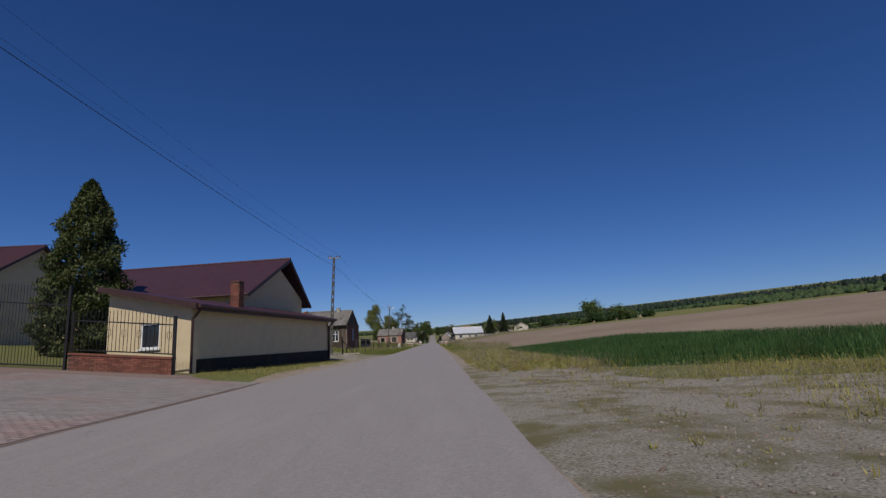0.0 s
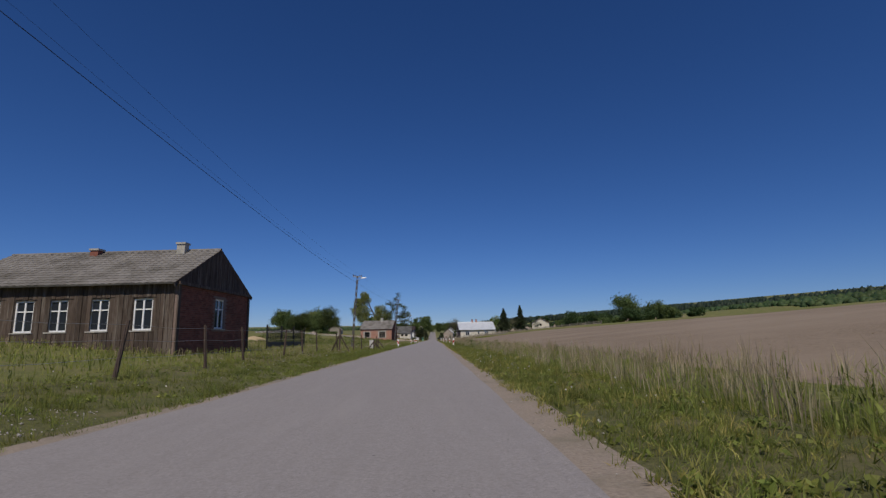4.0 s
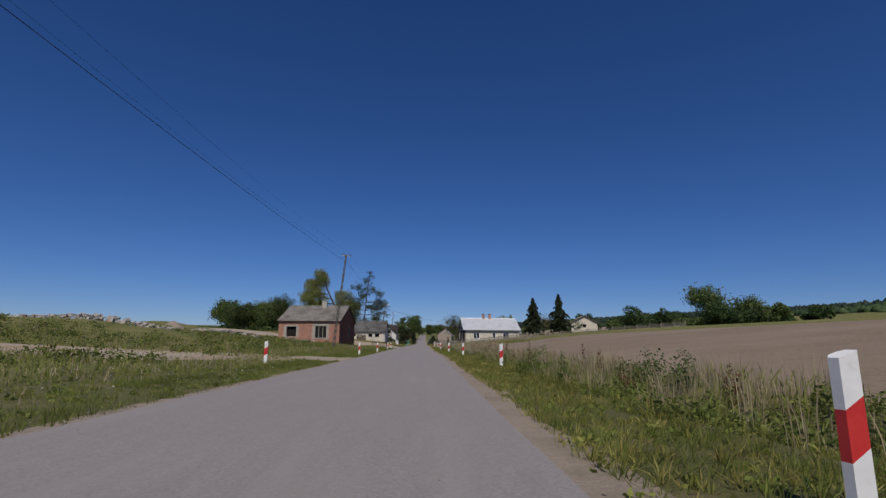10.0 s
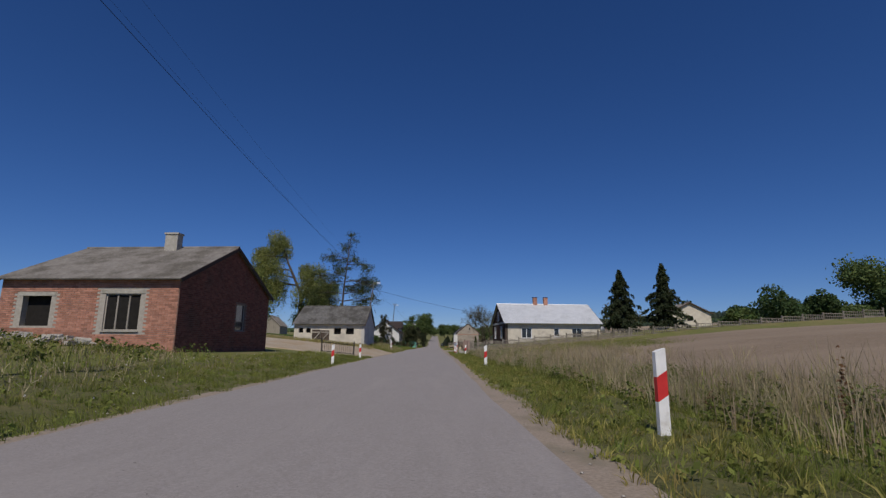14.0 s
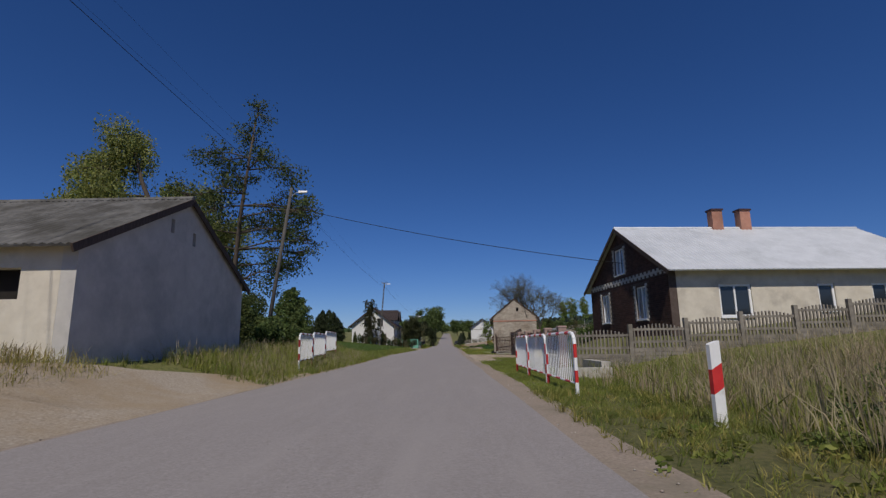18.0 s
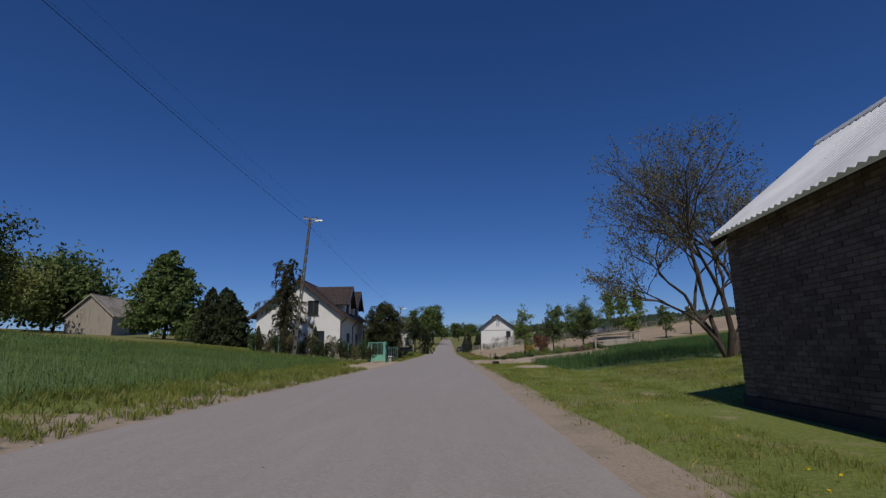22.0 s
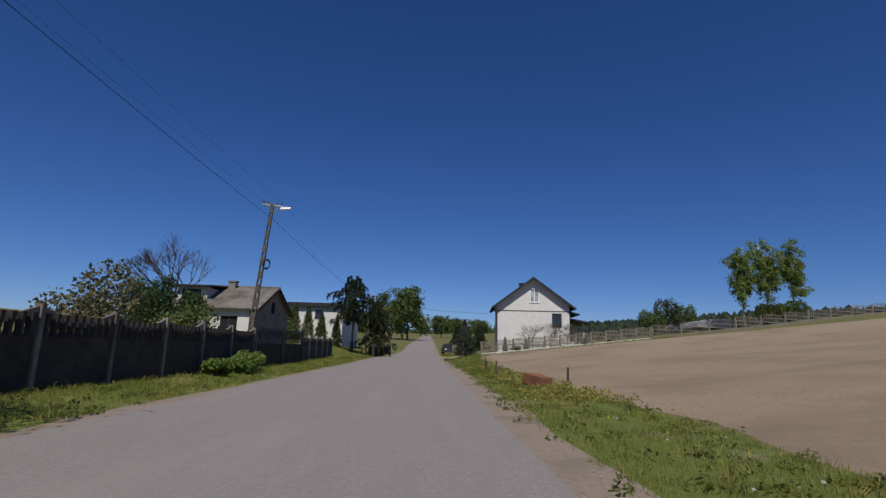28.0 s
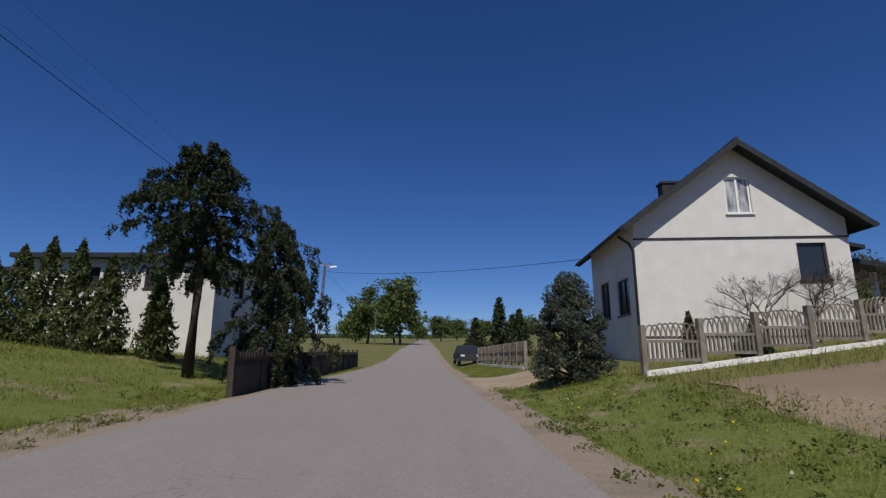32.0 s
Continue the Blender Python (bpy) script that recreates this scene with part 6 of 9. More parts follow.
# walnut and orchard on the right
for i, (x, y, H, R, m_, n_) in enumerate(((7.2, 254.8, 4.5, 1.0, "young", 800), (10.3, 255.8, 4.7, 1.15, "mid", 1500), (13.5, 256.9, 4.7, 1.75, "mid", 2700), (19.0, 258.0, 3.2, 0.85, "young", 700), (21.6, 256.0, 3.1, 0.8, "mid", 800), (24.6, 257.0, 3.4, 0.4, "bronze", 600), (41, 272, 4.0, 1.5, "young", 600))):
    broad_tree("fruit_tree", x, y, H, R, 0.9, LEAF[m_], "young fruit tree in fresh leaf in the garden", 140 + i, int(n_ * 3), 0.09, 0.09, 14, spread=0.12, group="orchard")
bush("copper_bush", 8.8, 254.6, 0.8, 1.9, LEAF["dock"], "copper-leaved shrub among the fruit trees", 150, 3600, 0.06)
bush("golden_bush", 7.7, 254.3, 0.6, 1.2, LEAF["gold"], "golden-leaved shrub below the fruit tree", 151, 1600, 0.06)
for i in range(11):
    bush("garden_shrub", 3.95 + (i % 4) * 0.95 + 0.3 * math.sin(i * 5), 249.7 + (i // 4) * 1.3 + 0.4 * math.sin(i * 3), 0.30 + 0.06 * math.sin(i * 2.3), 0.36 + 0.07 * math.cos(i), LEAF[("deep", "mid", "iris")[i % 3]], "low clipped evergreen shrub in the garden border", 160 + i, 2400, 0.02, category="shrub", group="border shrubs")
for i in range(44):
    bush("garden_plant", 5.4 + (i % 11) * 0.95 + 0.3 * math.sin(i * 5), 250.3 + (i // 11) * 1.35 + 0.4 * math.sin(i * 3), 0.42 + 0.14 * math.sin(i * 2.3), 0.46 + 0.2 * math.cos(i), LEAF[("iris", "young", "mid", "lush")[i % 4]], "leafy perennial in the garden border", 175 + i, 1200, 0.03, category="plant", group="garden border")
# junipers and shrubs beyond the villa
lumpy_evergreen("juniper", -7.15, 260.3, [(0.3, 0.9), (1.2, 1.3), (2.2, 1.8), (3.2, 2.1), (4.2, 2.1), (4.8, 1.6), (5.2, 0.9), (5.5, 0.4)], LEAF["pine"], "big dark shaggy juniper at the road edge", 190)
broad_tree("lilac", -8.2, 266.5, 4.4, 2.6, 0.5, LEAF["bronze"], "loose grey-green shrub at the roadside", 191, 15000, 0.08, 0.08, 14, spread=0.2, stems=3)
for i, (x, y, R, H, m_) in enumerate(((-6.3, 263.5, 0.9, 1.0, "rape"), (-6.2, 266, 0.8, 0.9, "rape"), (-6.4, 269, 0.8, 0.9, "rape"), (-8.5, 272, 1.6, 2.2, "mid"), (-9.0, 277, 1.8, 2.6, "bronze"), (-8.6, 281.5, 1.5, 2.0, "mid"))):
    bush("roadside_shrub", x, y, R, H, LEAF[m_], "flowering shrub along the garden fence", 200 + i, 2600, 0.08)


def bare_tree(x, y, H, R, label, seed, trunk=0.15, name="bare_tree", deep=6, wide=0.0):
    """A leafless crown: limbs forking again and again into a fan of thin twigs."""
    rng = np.random.default_rng(seed)
    th = thing(name, at(x, y, 0, -0.05), label, "tree")
    wood_ = B()

    def fork(p, d, L, r, k):
        q = p + d * L
        m_ = p.lerp(q, 0.5) + Vector((rng.normal(), rng.normal(), 0)) * 0.04 * L
        wood_.tube([p, m_, q], [r, r * 0.85, r * 0.68], 6 if k < 3 else 3, False)
        if k == deep:
            return
        for i in range(5 if k == 0 else (3 if k < 5 else 2)):
            w = (0.62 if k < 2 else 0.40) + wide
            e = (d + Vector((rng.normal() * w, rng.normal() * w, 0.10 + abs(rng.normal()) * 0.08))).normalized()
            fork(q, e, L * rng.uniform(0.66, 0.84), max(0.005, r * 0.6), k + 1)

    fork(Vector((0, 0, 0)), Vector((0, 0, 1)), H * 0.25, trunk, 0)
    part("trunk", wood_, M["bark"], th, smooth=True)


def walnut(x, y, seed):
    """Several low stems forking into a wide fan of twigs, with sparse young bronze leaves at the ends."""
    rng = np.random.default_rng(seed)
    th = thing("walnut", at(x, y, 0, -0.05), "spreading walnut tree with sparse bronze leaves", "tree")
    wood_, tips = B(), []

    def fork(p, d, L, r, k):
        q = p + d * L
        m_ = p.lerp(q, 0.5) + Vector((rng.normal(), rng.normal(), rng.normal())) * 0.05 * L
        wood_.tube([p, m_, q], [r, r * 0.86, r * 0.7], 7 if k < 2 else 4 if k < 4 else 3, False)
        if k >= 4:
            tips.append(tuple(q))
            tips.append(tuple(m_))
        if k == 6:
            return
        for i in range(3 if k in (1, 2, 3) else 2):
            w = 0.42 if k < 3 else 0.55
            e = (d + Vector((rng.normal() * w, rng.normal() * w, 0.08 + rng.normal() * 0.2))).normalized()
            fork(q, e, L * rng.uniform(0.68, 0.86), max(0.006, r * 0.62), k + 1)

    for ang, out, L, r in ((0.3, 0.45, 2.3, 0.14), (2.6, 0.5, 2.1, 0.11), (4.2, 0.3, 2.4, 0.13), (5.4, 0.75, 2.1, 0.10), (3.4, 0.8, 1.7, 0.10), (3.0, 0.25, 2.4, 0.10)):
        fork(Vector((0.15 * math.cos(ang), 0.15 * math.sin(ang), 0)), Vector((out * math.cos(ang), out * math.sin(ang), 1)).normalized(), L, r, 0)
    part("trunk", wood_, M["bark"], th, smooth=True)
    t = np.array(tips)
    c = np.repeat(t, 5, 0) + rng.normal(size=(5 * len(t), 3)) * 0.12
    foliage("crown", c, 0.054, LEAF["bronze"], th, rng, droop=0.4)


walnut(10.9, 225.4, 130)
bare_tree(-20.2, 304, 8.0, 3.6, "bare tree with a fan of thin twigs behind the grey house", 210)
for i, (x, y, R, H, m_) in enumerate(((-12.9, 288.0, 1.3, 3.0, "deep"), (-11.5, 288.6, 1.1, 2.5, "deep"), (-14.2, 288.4, 1.4, 2.9, "deep"), (-10.8, 287.6, 0.8, 1.9, "blossom"))):
    bush("lilac_bush", x, y, R, H, LEAF[m_], "dark leafy lilac bush behind the panel fence" if m_ == "deep" else "lilac bush with faded pink blossom", 211 + i, 3500 if m_ == "deep" else 500, 0.09)
for i, (x, y, R, H) in enumerate(((-5.75, 279.5, 0.6, 0.6), (-5.7, 280.3, 0.6, 0.75), (-5.8, 281.3, 0.5, 0.6), (-5.75, 278.2, 0.5, 0.5))):
    bush("fence_bush", x, y, R, H, LEAF["young"], "low bright green bush at the fence foot", 216 + i, 1600, 0.055)
# last stretch
shaggy_conifer("spruce", -7.15, 312.2, 7.4, [(3.0, 1.6), (4.0, 2.3), (4.9, 2.5), (5.6, 2.5), (6.2, 1.5), (6.9, 0.7), (7.4, 0.15)], LEAF["needle"], "large drooping spruce before the white house", 220, 72, 14, 42, 0.55, 0.048, 0.16, ((0.3, 0.0), (-0.5, -0.5)))
shaggy_conifer("spruce", -5.0, 313.4, 5.4, [(0.3, 1.3), (1.5, 1.7), (3.0, 1.8), (4.2, 1.5), (4.9, 0.9), (5.4, 0.2)], LEAF["needle"], "drooping spruce reaching down to the fence", 221, 80, 12, 42, 0.6, 0.048, 0.4)
for i, (x, y, H, R) in enumerate(((-8.9, 313.6, 2.9, 0.55), (-10.3, 313.2, 3.2, 0.62), (-11.8, 313.9, 3.7, 0.68), (-13.3, 314.6, 3.8, 0.72), (-14.9, 315.4, 3.5, 0.8), (-16.4, 316.0, 3.1, 0.7))):
    column_tree("thuja", x, y, H, R, LEAF["thuja"], "slim pointed thuja in a row before the white house", 230 + i, 1500, 0.12, group="thuja row", taper=1.15, lumps=0.26)
for i, (x, y, R, H, m_) in enumerate(((-11.8, 306.8, 1.3, 2.7, "mid"), (-12.6, 308, 1.6, 3.0, "bronze"), (-14.2, 306, 1.7, 3.2, "deep"))):
    bush("garden_shrub", x, y, R, H, LEAF[m_], "tall flowering shrub behind the fence", 240 + i, 1300, 0.14)
lumpy_evergreen("weeping_spruce", 3.5, 309.6, [(0.15, 0.75), (0.6, 1.1), (1.0, 0.85), (1.5, 0.95), (1.9, 0.7), (2.3, 0.5), (2.6, 0.2)], LEAF["bluegreen"], "low weeping grey-green spruce at the driveway", 250, 36, 620, 0.034, rad=0.2)
for i, x in enumerate((7.3, 9.3)):
    column_tree("thuja", x, 310.9 + 0.2 * i, 1.3 - 0.35 * i, 0.24, LEAF["thuja"], "tiny thuja against the white wall", 255 + i, 500, 0.09)
for i, (x, y, H) in enumerate(((10.0, 311.6, 3.0), (11.8, 311.8, 3.4), (13.4, 311.7, 3.0))):
    bare_tree(x, y, H, 1.0, "little bare apple tree against the white wall", 258 + 40 * i, 0.045, "apple_tree", 5, 0.3)
for i, (x, y, R, H) in enumerate(((14.2, 309.8, 0.9, 0.9), (17.5, 312, 1.1, 0.9), (8.0, 309.4, 0.5, 0.5))):
    bush("box_shrub", x, y, R, H, LEAF["deep"], "low dark shrub by the fence", 260 + i, 700, 0.1)
for i, (x, y, R, H) in enumerate(((31.6, 334.5, 2.4, 4.6), (34.6, 335.5, 2.6, 5.2), (37.4, 336.0, 2.0, 4.0), (38.5, 320.0, 1.6, 2.6), (41.5, 320.5, 1.8, 2.6))):
    bush("field_shrub", x, y, R, H, LEAF["alder" if i % 2 else "mid"], "dense rounded shrub behind the field fence", 264 + i, 3200, 0.14)
for i, (x, y, H, R) in enumerate(((5.0, 332, 4.5, 1.4), (7.5, 338, 4.0, 1.5), (4.6, 345, 4.2, 1.8), (9.0, 350, 4.5, 2.0), (6.0, 360, 4.0, 2.0))):
    conifer("garden_conifer", x, y, H, R, LEAF["needle"], "dark garden conifer beyond the white house", 270 + i, 0.2, 14, 9, 0.26, 0.3, 0.3, fill=14)
for i, (x, y, H, R) in enumerate(((-6.4, 420, 15.5, 5.0), (-15.5, 430, 14.0, 4.6), (-9.0, 440, 14.5, 5.0), (6.5, 520, 11.0, 4.5), (-24, 470, 9, 5), (16, 560, 10, 6), (-5, 585, 10, 6), (28, 540, 9, 6), (-38, 560, 10, 8), (40, 500, 8, 6))):
    broad_tree("roadside_tree", x, y, H, R, 2.2, LEAF["mid"], "tall leafy tree beside the distant road", 280 + i, 5000, 0.5, 0.35, 13, spread=0.17)
for i, (x, y, H, R) in enumerate(((37.3, 322, 9.8, 1.5), (39.9, 321.5, 10.2, 1.6), (44.2, 323, 9.7, 1.6))):
    broad_tree("birch", x, y, H, R, 3.2, LEAF["young"], "tall white-stemmed birch at the far field edge", 295 + i, 9000, 0.13, 0.14, 22, spread=0.14, droop=0.5, bark="birchbark")
# distant scrub and the wooded ridge
def far_wood(name, line, n, hgt, wid, material, label, seed, depth=60.0):
    rng = np.random.default_rng(seed)
    L = [Vector(p) for p in line]
    seg = [(b_ - a).length for a, b_ in zip(L, L[1:])]
    tot = sum(seg)
    vs, fs = [], []
    for i in range(n):
        d = rng.uniform(0, tot)
        k = 0
        while d > seg[k]:
            d -= seg[k]
            k += 1
        p = L[k].lerp(L[k + 1], d / seg[k])
        t = (L[k + 1] - L[k]).normalized()
        q = p + Vector((t.y, -t.x)) * rng.uniform(-depth / 2, depth / 2)
        z = ground(q.x, q.y) - 0.5
        h, w = hgt * rng.uniform(0.45, 1.2), wid * rng.uniform(0.6, 1.6)
        b0 = len(vs)
        m = 6
        for lev, (fz, fr) in enumerate(((0.0, 0.7), (0.35, 1.0), (0.72, 0.62))):
            for j in range(m):
                a = 6.283 * j / m + lev * 0.5
                r = w * fr * rng.uniform(0.75, 1.2)
                vs.append((q.x + math.cos(a) * r, q.y + math.sin(a) * r, z + h * fz * rng.uniform(0.9, 1.1)))
        vs.append((q.x, q.y, z + h))
        for lev in range(2):
            for j in range(m):
                a, c = b0 + lev * m + j, b0 + lev * m + (j + 1) % m
                fs += [(a, c, c + m), (a, c + m, a + m)]
        fs += [(b0 + 2 * m + j, b0 + 2 * m + (j + 1) % m, b0 + 3 * m) for j in range(m)]
    ob = new(name, raw_mesh(name, vs, fs, material))
    return tagged(ob, label, "woods", kind="stuff")


far_wood("far_forest", ((430, -250), (440, 250), (400, 600), (260, 860), (110, 1000)), 4200, 10, 3.4, LEAF["farpine"], "dark pine forest along the distant ridge", 301, 130)
far_wood("far_scrub", ((250, -150), (255, 150), (245, 420), (190, 560)), 1500, 4.5, 2.8, LEAF["far"], "band of green scrub below the forest", 302, 60)
far_wood("far_woods", ((110, 1000), (0, 1010), (-200, 960), (-420, 640), (-520, 200)), 3200, 5.5, 3.6, LEAF["far"], "low distant woods beyond the fields", 303, 220)
far_wood("far_scrub", ((203, -200), (208, 150), (200, 330), (170, 420)), 1800, 3.4, 2.2, LEAF["far"], "olive scrub along the upper field edge", 305, 34)
far_wood("near_wood", ((28, 366), (72, 362), (105, 358), (150, 346)), 1600, 3.4, 1.1, LEAF["farpine"], "dark strip of pine wood beyond the fields", 306, 16)
far_wood("far_scrub", ((60, 430), (110, 450), (180, 430)), 700, 4.2, 2.2, LEAF["far"], "green scrub beyond the field", 304, 40)
# ---- poles and wires ----
def power_pole(x, y, H, label, lamp=False, coil=False, tilt=0.0, arm=0.5, plain=False):
    th = thing("power_pole", at(x, y, 0, -0.2) @ pose(0, 0, 0, 0, tilt, 0), label, "power pole", "village power poles")
    b = B()
    w0, w1 = 0.105, 0.06
    for s in (-1, 1):
        b.hexa([(s * w0 - 0.03, -0.07, 0), (s * w0 + 0.03, -0.07, 0), (s * w0 + 0.03, 0.07, 0), (s * w0 - 0.03, 0.07, 0),
                (s * w1 - 0.025, -0.06, H), (s * w1 + 0.025, -0.06, H), (s * w1 + 0.025, 0.06, H), (s * w1 - 0.025, 0.06, H)])
    if plain:
        b = B().tube([(0, 0, 0), (0, 0, H * 0.5), (0, 0, H)], [0.125, 0.105, 0.085], 10)
    part("shaft", b, M["poleconcrete"], th, "smooth round shaft" if plain else "pierced concrete shaft", smooth=plain)
    z, k = 0.3, 0
    while z < H and not plain:
        w = w0 + (w1 - w0) * z / H
        part("rung", B().box(-w + 0.03, w - 0.03, -0.055, 0.055, z, min(z + 0.42, H)), M["poleconcrete"], th)
        z += 0.68
    if not plain:
        part("crossarm", B().box(-arm, arm, -0.05, 0.05, H - 0.12, H - 0.03), M["steel"], th)
    for u in () if plain else (-arm + 0.06, -arm * 0.45, arm * 0.45, arm - 0.06):
        part("insulator", B().tube([(u, 0, H - 0.04), (u, 0, H + 0.05), (u, 0, H + 0.16)], [0.025, 0.04, 0.018], 7), M["brownpaint"], th)
    if lamp:
        a = part("lamp_arm", B().tube([(0.05, 0, H - 0.5), (0.3, 0, H - 0.27), (0.55, 0, H - 0.19)], [0.03, 0.028, 0.025], 6), M["steel"], th)
        part("lamp_head", B().hexa([(0.45, -0.1, H - 0.26), (0.95, -0.08, H - 0.17), (0.95, 0.08, H - 0.17), (0.45, 0.1, H - 0.26), (0.45, -0.08, H - 0.12), (0.95, -0.05, H - 0.08), (0.95, 0.05, H - 0.08), (0.45, 0.08, H - 0.12)]), M["plasticwhite"], a, "pale street lamp head")
    if coil:
        t = B()
        for r in (0.17, 0.15, 0.13):
            t.tube([(0.32 + 0.02 * r, -0.16, H - 2.9)] + [(0.25 + 0.18 * math.cos(q), -0.12 - 0.06 * r, H - 3.1 + r * 1.5 * math.sin(q)) for q in [0.52 * i for i in range(13)]], [0.022] * 14, 5, False)
        part("cable_coil", t, M["rubber"], th, "coil of black cable")
    return th


POLES = [(-8.6, -8.24, 0.6, 8.4, False, False), (-8.92, -8.4, 55.8, 7.95, True, True), (-9.5, -8.5, 121.7, 10.4, False, False), (-10.2, -8.98, 187.0, 10.05, True, False), (-11.4, -10.56, 242.1, 11.0, True, False), (-8.5, -7.91, 288.3, 7.92, True, True), (-8.9, -8.5, 338.0, 8.2, True, False)]
for x, xt, y, h, lamp, coil in POLES:
    power_pole(x, y, h - ground(x, y) + 0.2, "concrete power pole" + (" carrying a street lamp" if lamp else " with a steel crossarm") + (" and a cable coil" if coil else ""), lamp, coil, math.degrees(math.atan2(xt - x, h)), plain=y == 187.0)
power_pole(-11.5, 410, 7.5, "concrete power pole far along the road")
power_pole(-9.5, -58, 8.6, "concrete power pole behind the gate")


def wire(name, a, b_, sag, r, label):
    a, b_ = Vector(a), Vector(b_)
    pts = [a.lerp(b_, t / 14) - Vector((0, 0, 4 * sag * (t / 14) * (1 - t / 14))) for t in range(15)]
    single(name, B().tube(pts, [r] * 15, 4), M["rubber"], label, "power line", "overhead lines")


line_pts = [(-9.3, -58, 8.8)] + [(xt, y, h) for x, xt, y, h, _, _ in POLES] + [(-11.5, 410, 10.5)]
for p, q_ in zip(line_pts, line_pts[1:]):
    wire("bundled_cable", (p[0] + 0.1, p[1], p[2] - 0.85), (q_[0] + 0.1, q_[1], q_[2] - 0.85), 0.45, 0.011, "thick black bundled cable between the poles")
    for u in (-0.44, 0.44):
        wire("thin_wire", (p[0] + u, p[1], p[2] + 0.1), (q_[0] + u, q_[1], q_[2] + 0.1), 0.8, 0.004, "thin overhead wire between the poles")
wire("service_cable", (-9.3, 187, 8.9), (9.1, 184.2, 4.75), 0.3, 0.016, "service cable crossing the road to the house")
wire("service_cable", (-8.4, 338, 7.6), (6.2, 316, 4.6), 0.35, 0.012, "service cable crossing the road to the house")


# ---- roadside posts and barriers ----
def delineator(x, y, red_side, turn=0.0, tilt=0.0):
    th = thing("delineator_post", at(x, y, turn, -0.02) @ pose(0, 0, 0, 0, tilt, 0), "white plastic roadside post with a slanted red band", "roadside post", "roadside posts")
    w, d, H = 0.065, 0.05, 0.97
    prof = [(-w, -d), (w, -d), (w, d * 0.4), (w * 0.4, d), (-w * 0.4, d), (-w, d * 0.4)]

    def ring(b, z0s, z1s):
        n = len(b.v)
        for z in (z0s, z1s):
            for px_, py_ in prof:
                b.v.append((px_, py_, z(px_)))
        k = len(prof)
        for i in range(k):
            b.f.append((n + i, n + (i + 1) % k, n + k + (i + 1) % k, n + k + i))
        b.f.append(tuple(n + i for i in range(k))[::-1])
        b.f.append(tuple(n + k + i for i in range(k)))

    b = B()
    ring(b, lambda u: -0.1, lambda u: 0.42 + 0.6 * u)
    part("lower_body", b, M["whitepaint"], th)
    b = B()
    ring(b, lambda u: 0.42 + 0.6 * u, lambda u: 0.70 + 0.6 * u)
    part("red_band", b, M["redpaint"], th, "red reflective band")
    b = B()
    ring(b, lambda u: 0.70 + 0.6 * u, lambda u: H + 0.35 * u)
    part("upper_body", b, M["whitepaint"], th)
    return th


for x, y in ((2.5, 70.3), (3.3, 88.5), (3.15, 107.0), (2.7, 120.4), (2.45, 139.0), (3.0, 165.2)):
    delineator(x, y, True, 8 * math.sin(y), 0.0)
for x, y in ((-4.95, 70.1), (-6.43, 88.8), (-4.95, 107.6), (-4.65, 119.8), (-5.0, 139.5), (-5.3, 150.5)):
    delineator(x, y, False, 8 * math.sin(y), 0.0)


def barrier(x, y, x2, y2, dark, label, lift=0.0):
    """A tubular roadside railing from one foot to the other."""
    L = math.hypot(x2 - x, y2 - y)
    rz = math.degrees(math.atan2(y2 - y, x2 - x))
    th = thing("road_barrier", at(x, y, rz, lift), label, "barrier", "road barriers")
    H, r = 1.15, 0.035
    red = M["darkred"] if dark else M["redpaint"]
    lo = ground(x2, y2) - ground(x, y)
    lo = min(lo, 0) - lift
    bend = [(0.03, H - 0.12), (0.09, H - 0.05), (0.18, H - 0.01), (0.26, H)]
    path = [(0, 0, -0.25 + lo), (0, 0, 0.22), (0, 0, 0.44), (0, 0, 0.68), (0, 0, H - 0.22)] + [(u, 0, z) for u, z in bend]
    path += [(L * u, 0, H) for u in (0.14, 0.25, 0.44, 0.55, 0.75, 0.86)] + [(L - u, 0, z) for u, z in bend[::-1]]
    path += [(L, 0, H - 0.22), (L, 0, 0.68), (L, 0, 0.44), (L, 0, 0.22), (L, 0, -0.25 + lo)]
    for i, (a, b_) in enumerate(zip(path, path[1:])):
        part("rail", B().tube([a, b_], [r, r], 8), red if i in (1, 3, 9, 11, 13, 20, 22) else M["plasticwhite"], th)
    for i in range(6):
        part("bottom_rail", B().tube([(L * i / 6, 0, 0.2), (L * (i + 1) / 6, 0, 0.2)], [0.022, 0.022], 6), red if i % 2 else M["plasticwhite"], th)
    k = int(L / 0.165)
    for i in range(1, k):
        part("bar", B().tube([(L * i / k, 0, 0.21), (L * i / k, 0, H - 0.02)], [0.012, 0.012], 6, False), M["plasticwhite"], th)
    return th


for a, b_ in (((2.3, 168.9), (2.3, 171.65)), ((2.3, 171.8), (2.3, 174.55)), ((2.3, 174.7), (2.3, 177.2))):
    barrier(*a, *b_, False, "white tubular barrier with red bands beside the culvert")
for a, b_ in (((-5.4, 177.15), (-5.73, 180.1)), ((-5.75, 180.3), (-6.17, 184.1)), ((-6.2, 184.3), (-6.6, 188.4))):
    barrier(*a, *b_, True, "white tubular barrier with dark red bands at the verge", 0.2)
cul = thing("culvert_head", pose(2.9, 173.5, 0), "grey concrete culvert head in the ditch", "culvert")
part("wing_wall", B().box(0, 1.5, -0.15, 0.15, -0.6, 0.25), M["concrete"], cul)
part("wing_wall", B().box(1.3, 1.55, 0.153, 2.2, -0.6, 0.4), M["concrete"], cul)
hyd = thing("marker_post", at(3.0, 177.0), "concrete marker post with a faded yellow cap", "marker post")
part("post", B().box(-0.13, 0.13, -0.11, 0.11, -0.1, 0.47), M["concrete"], hyd)
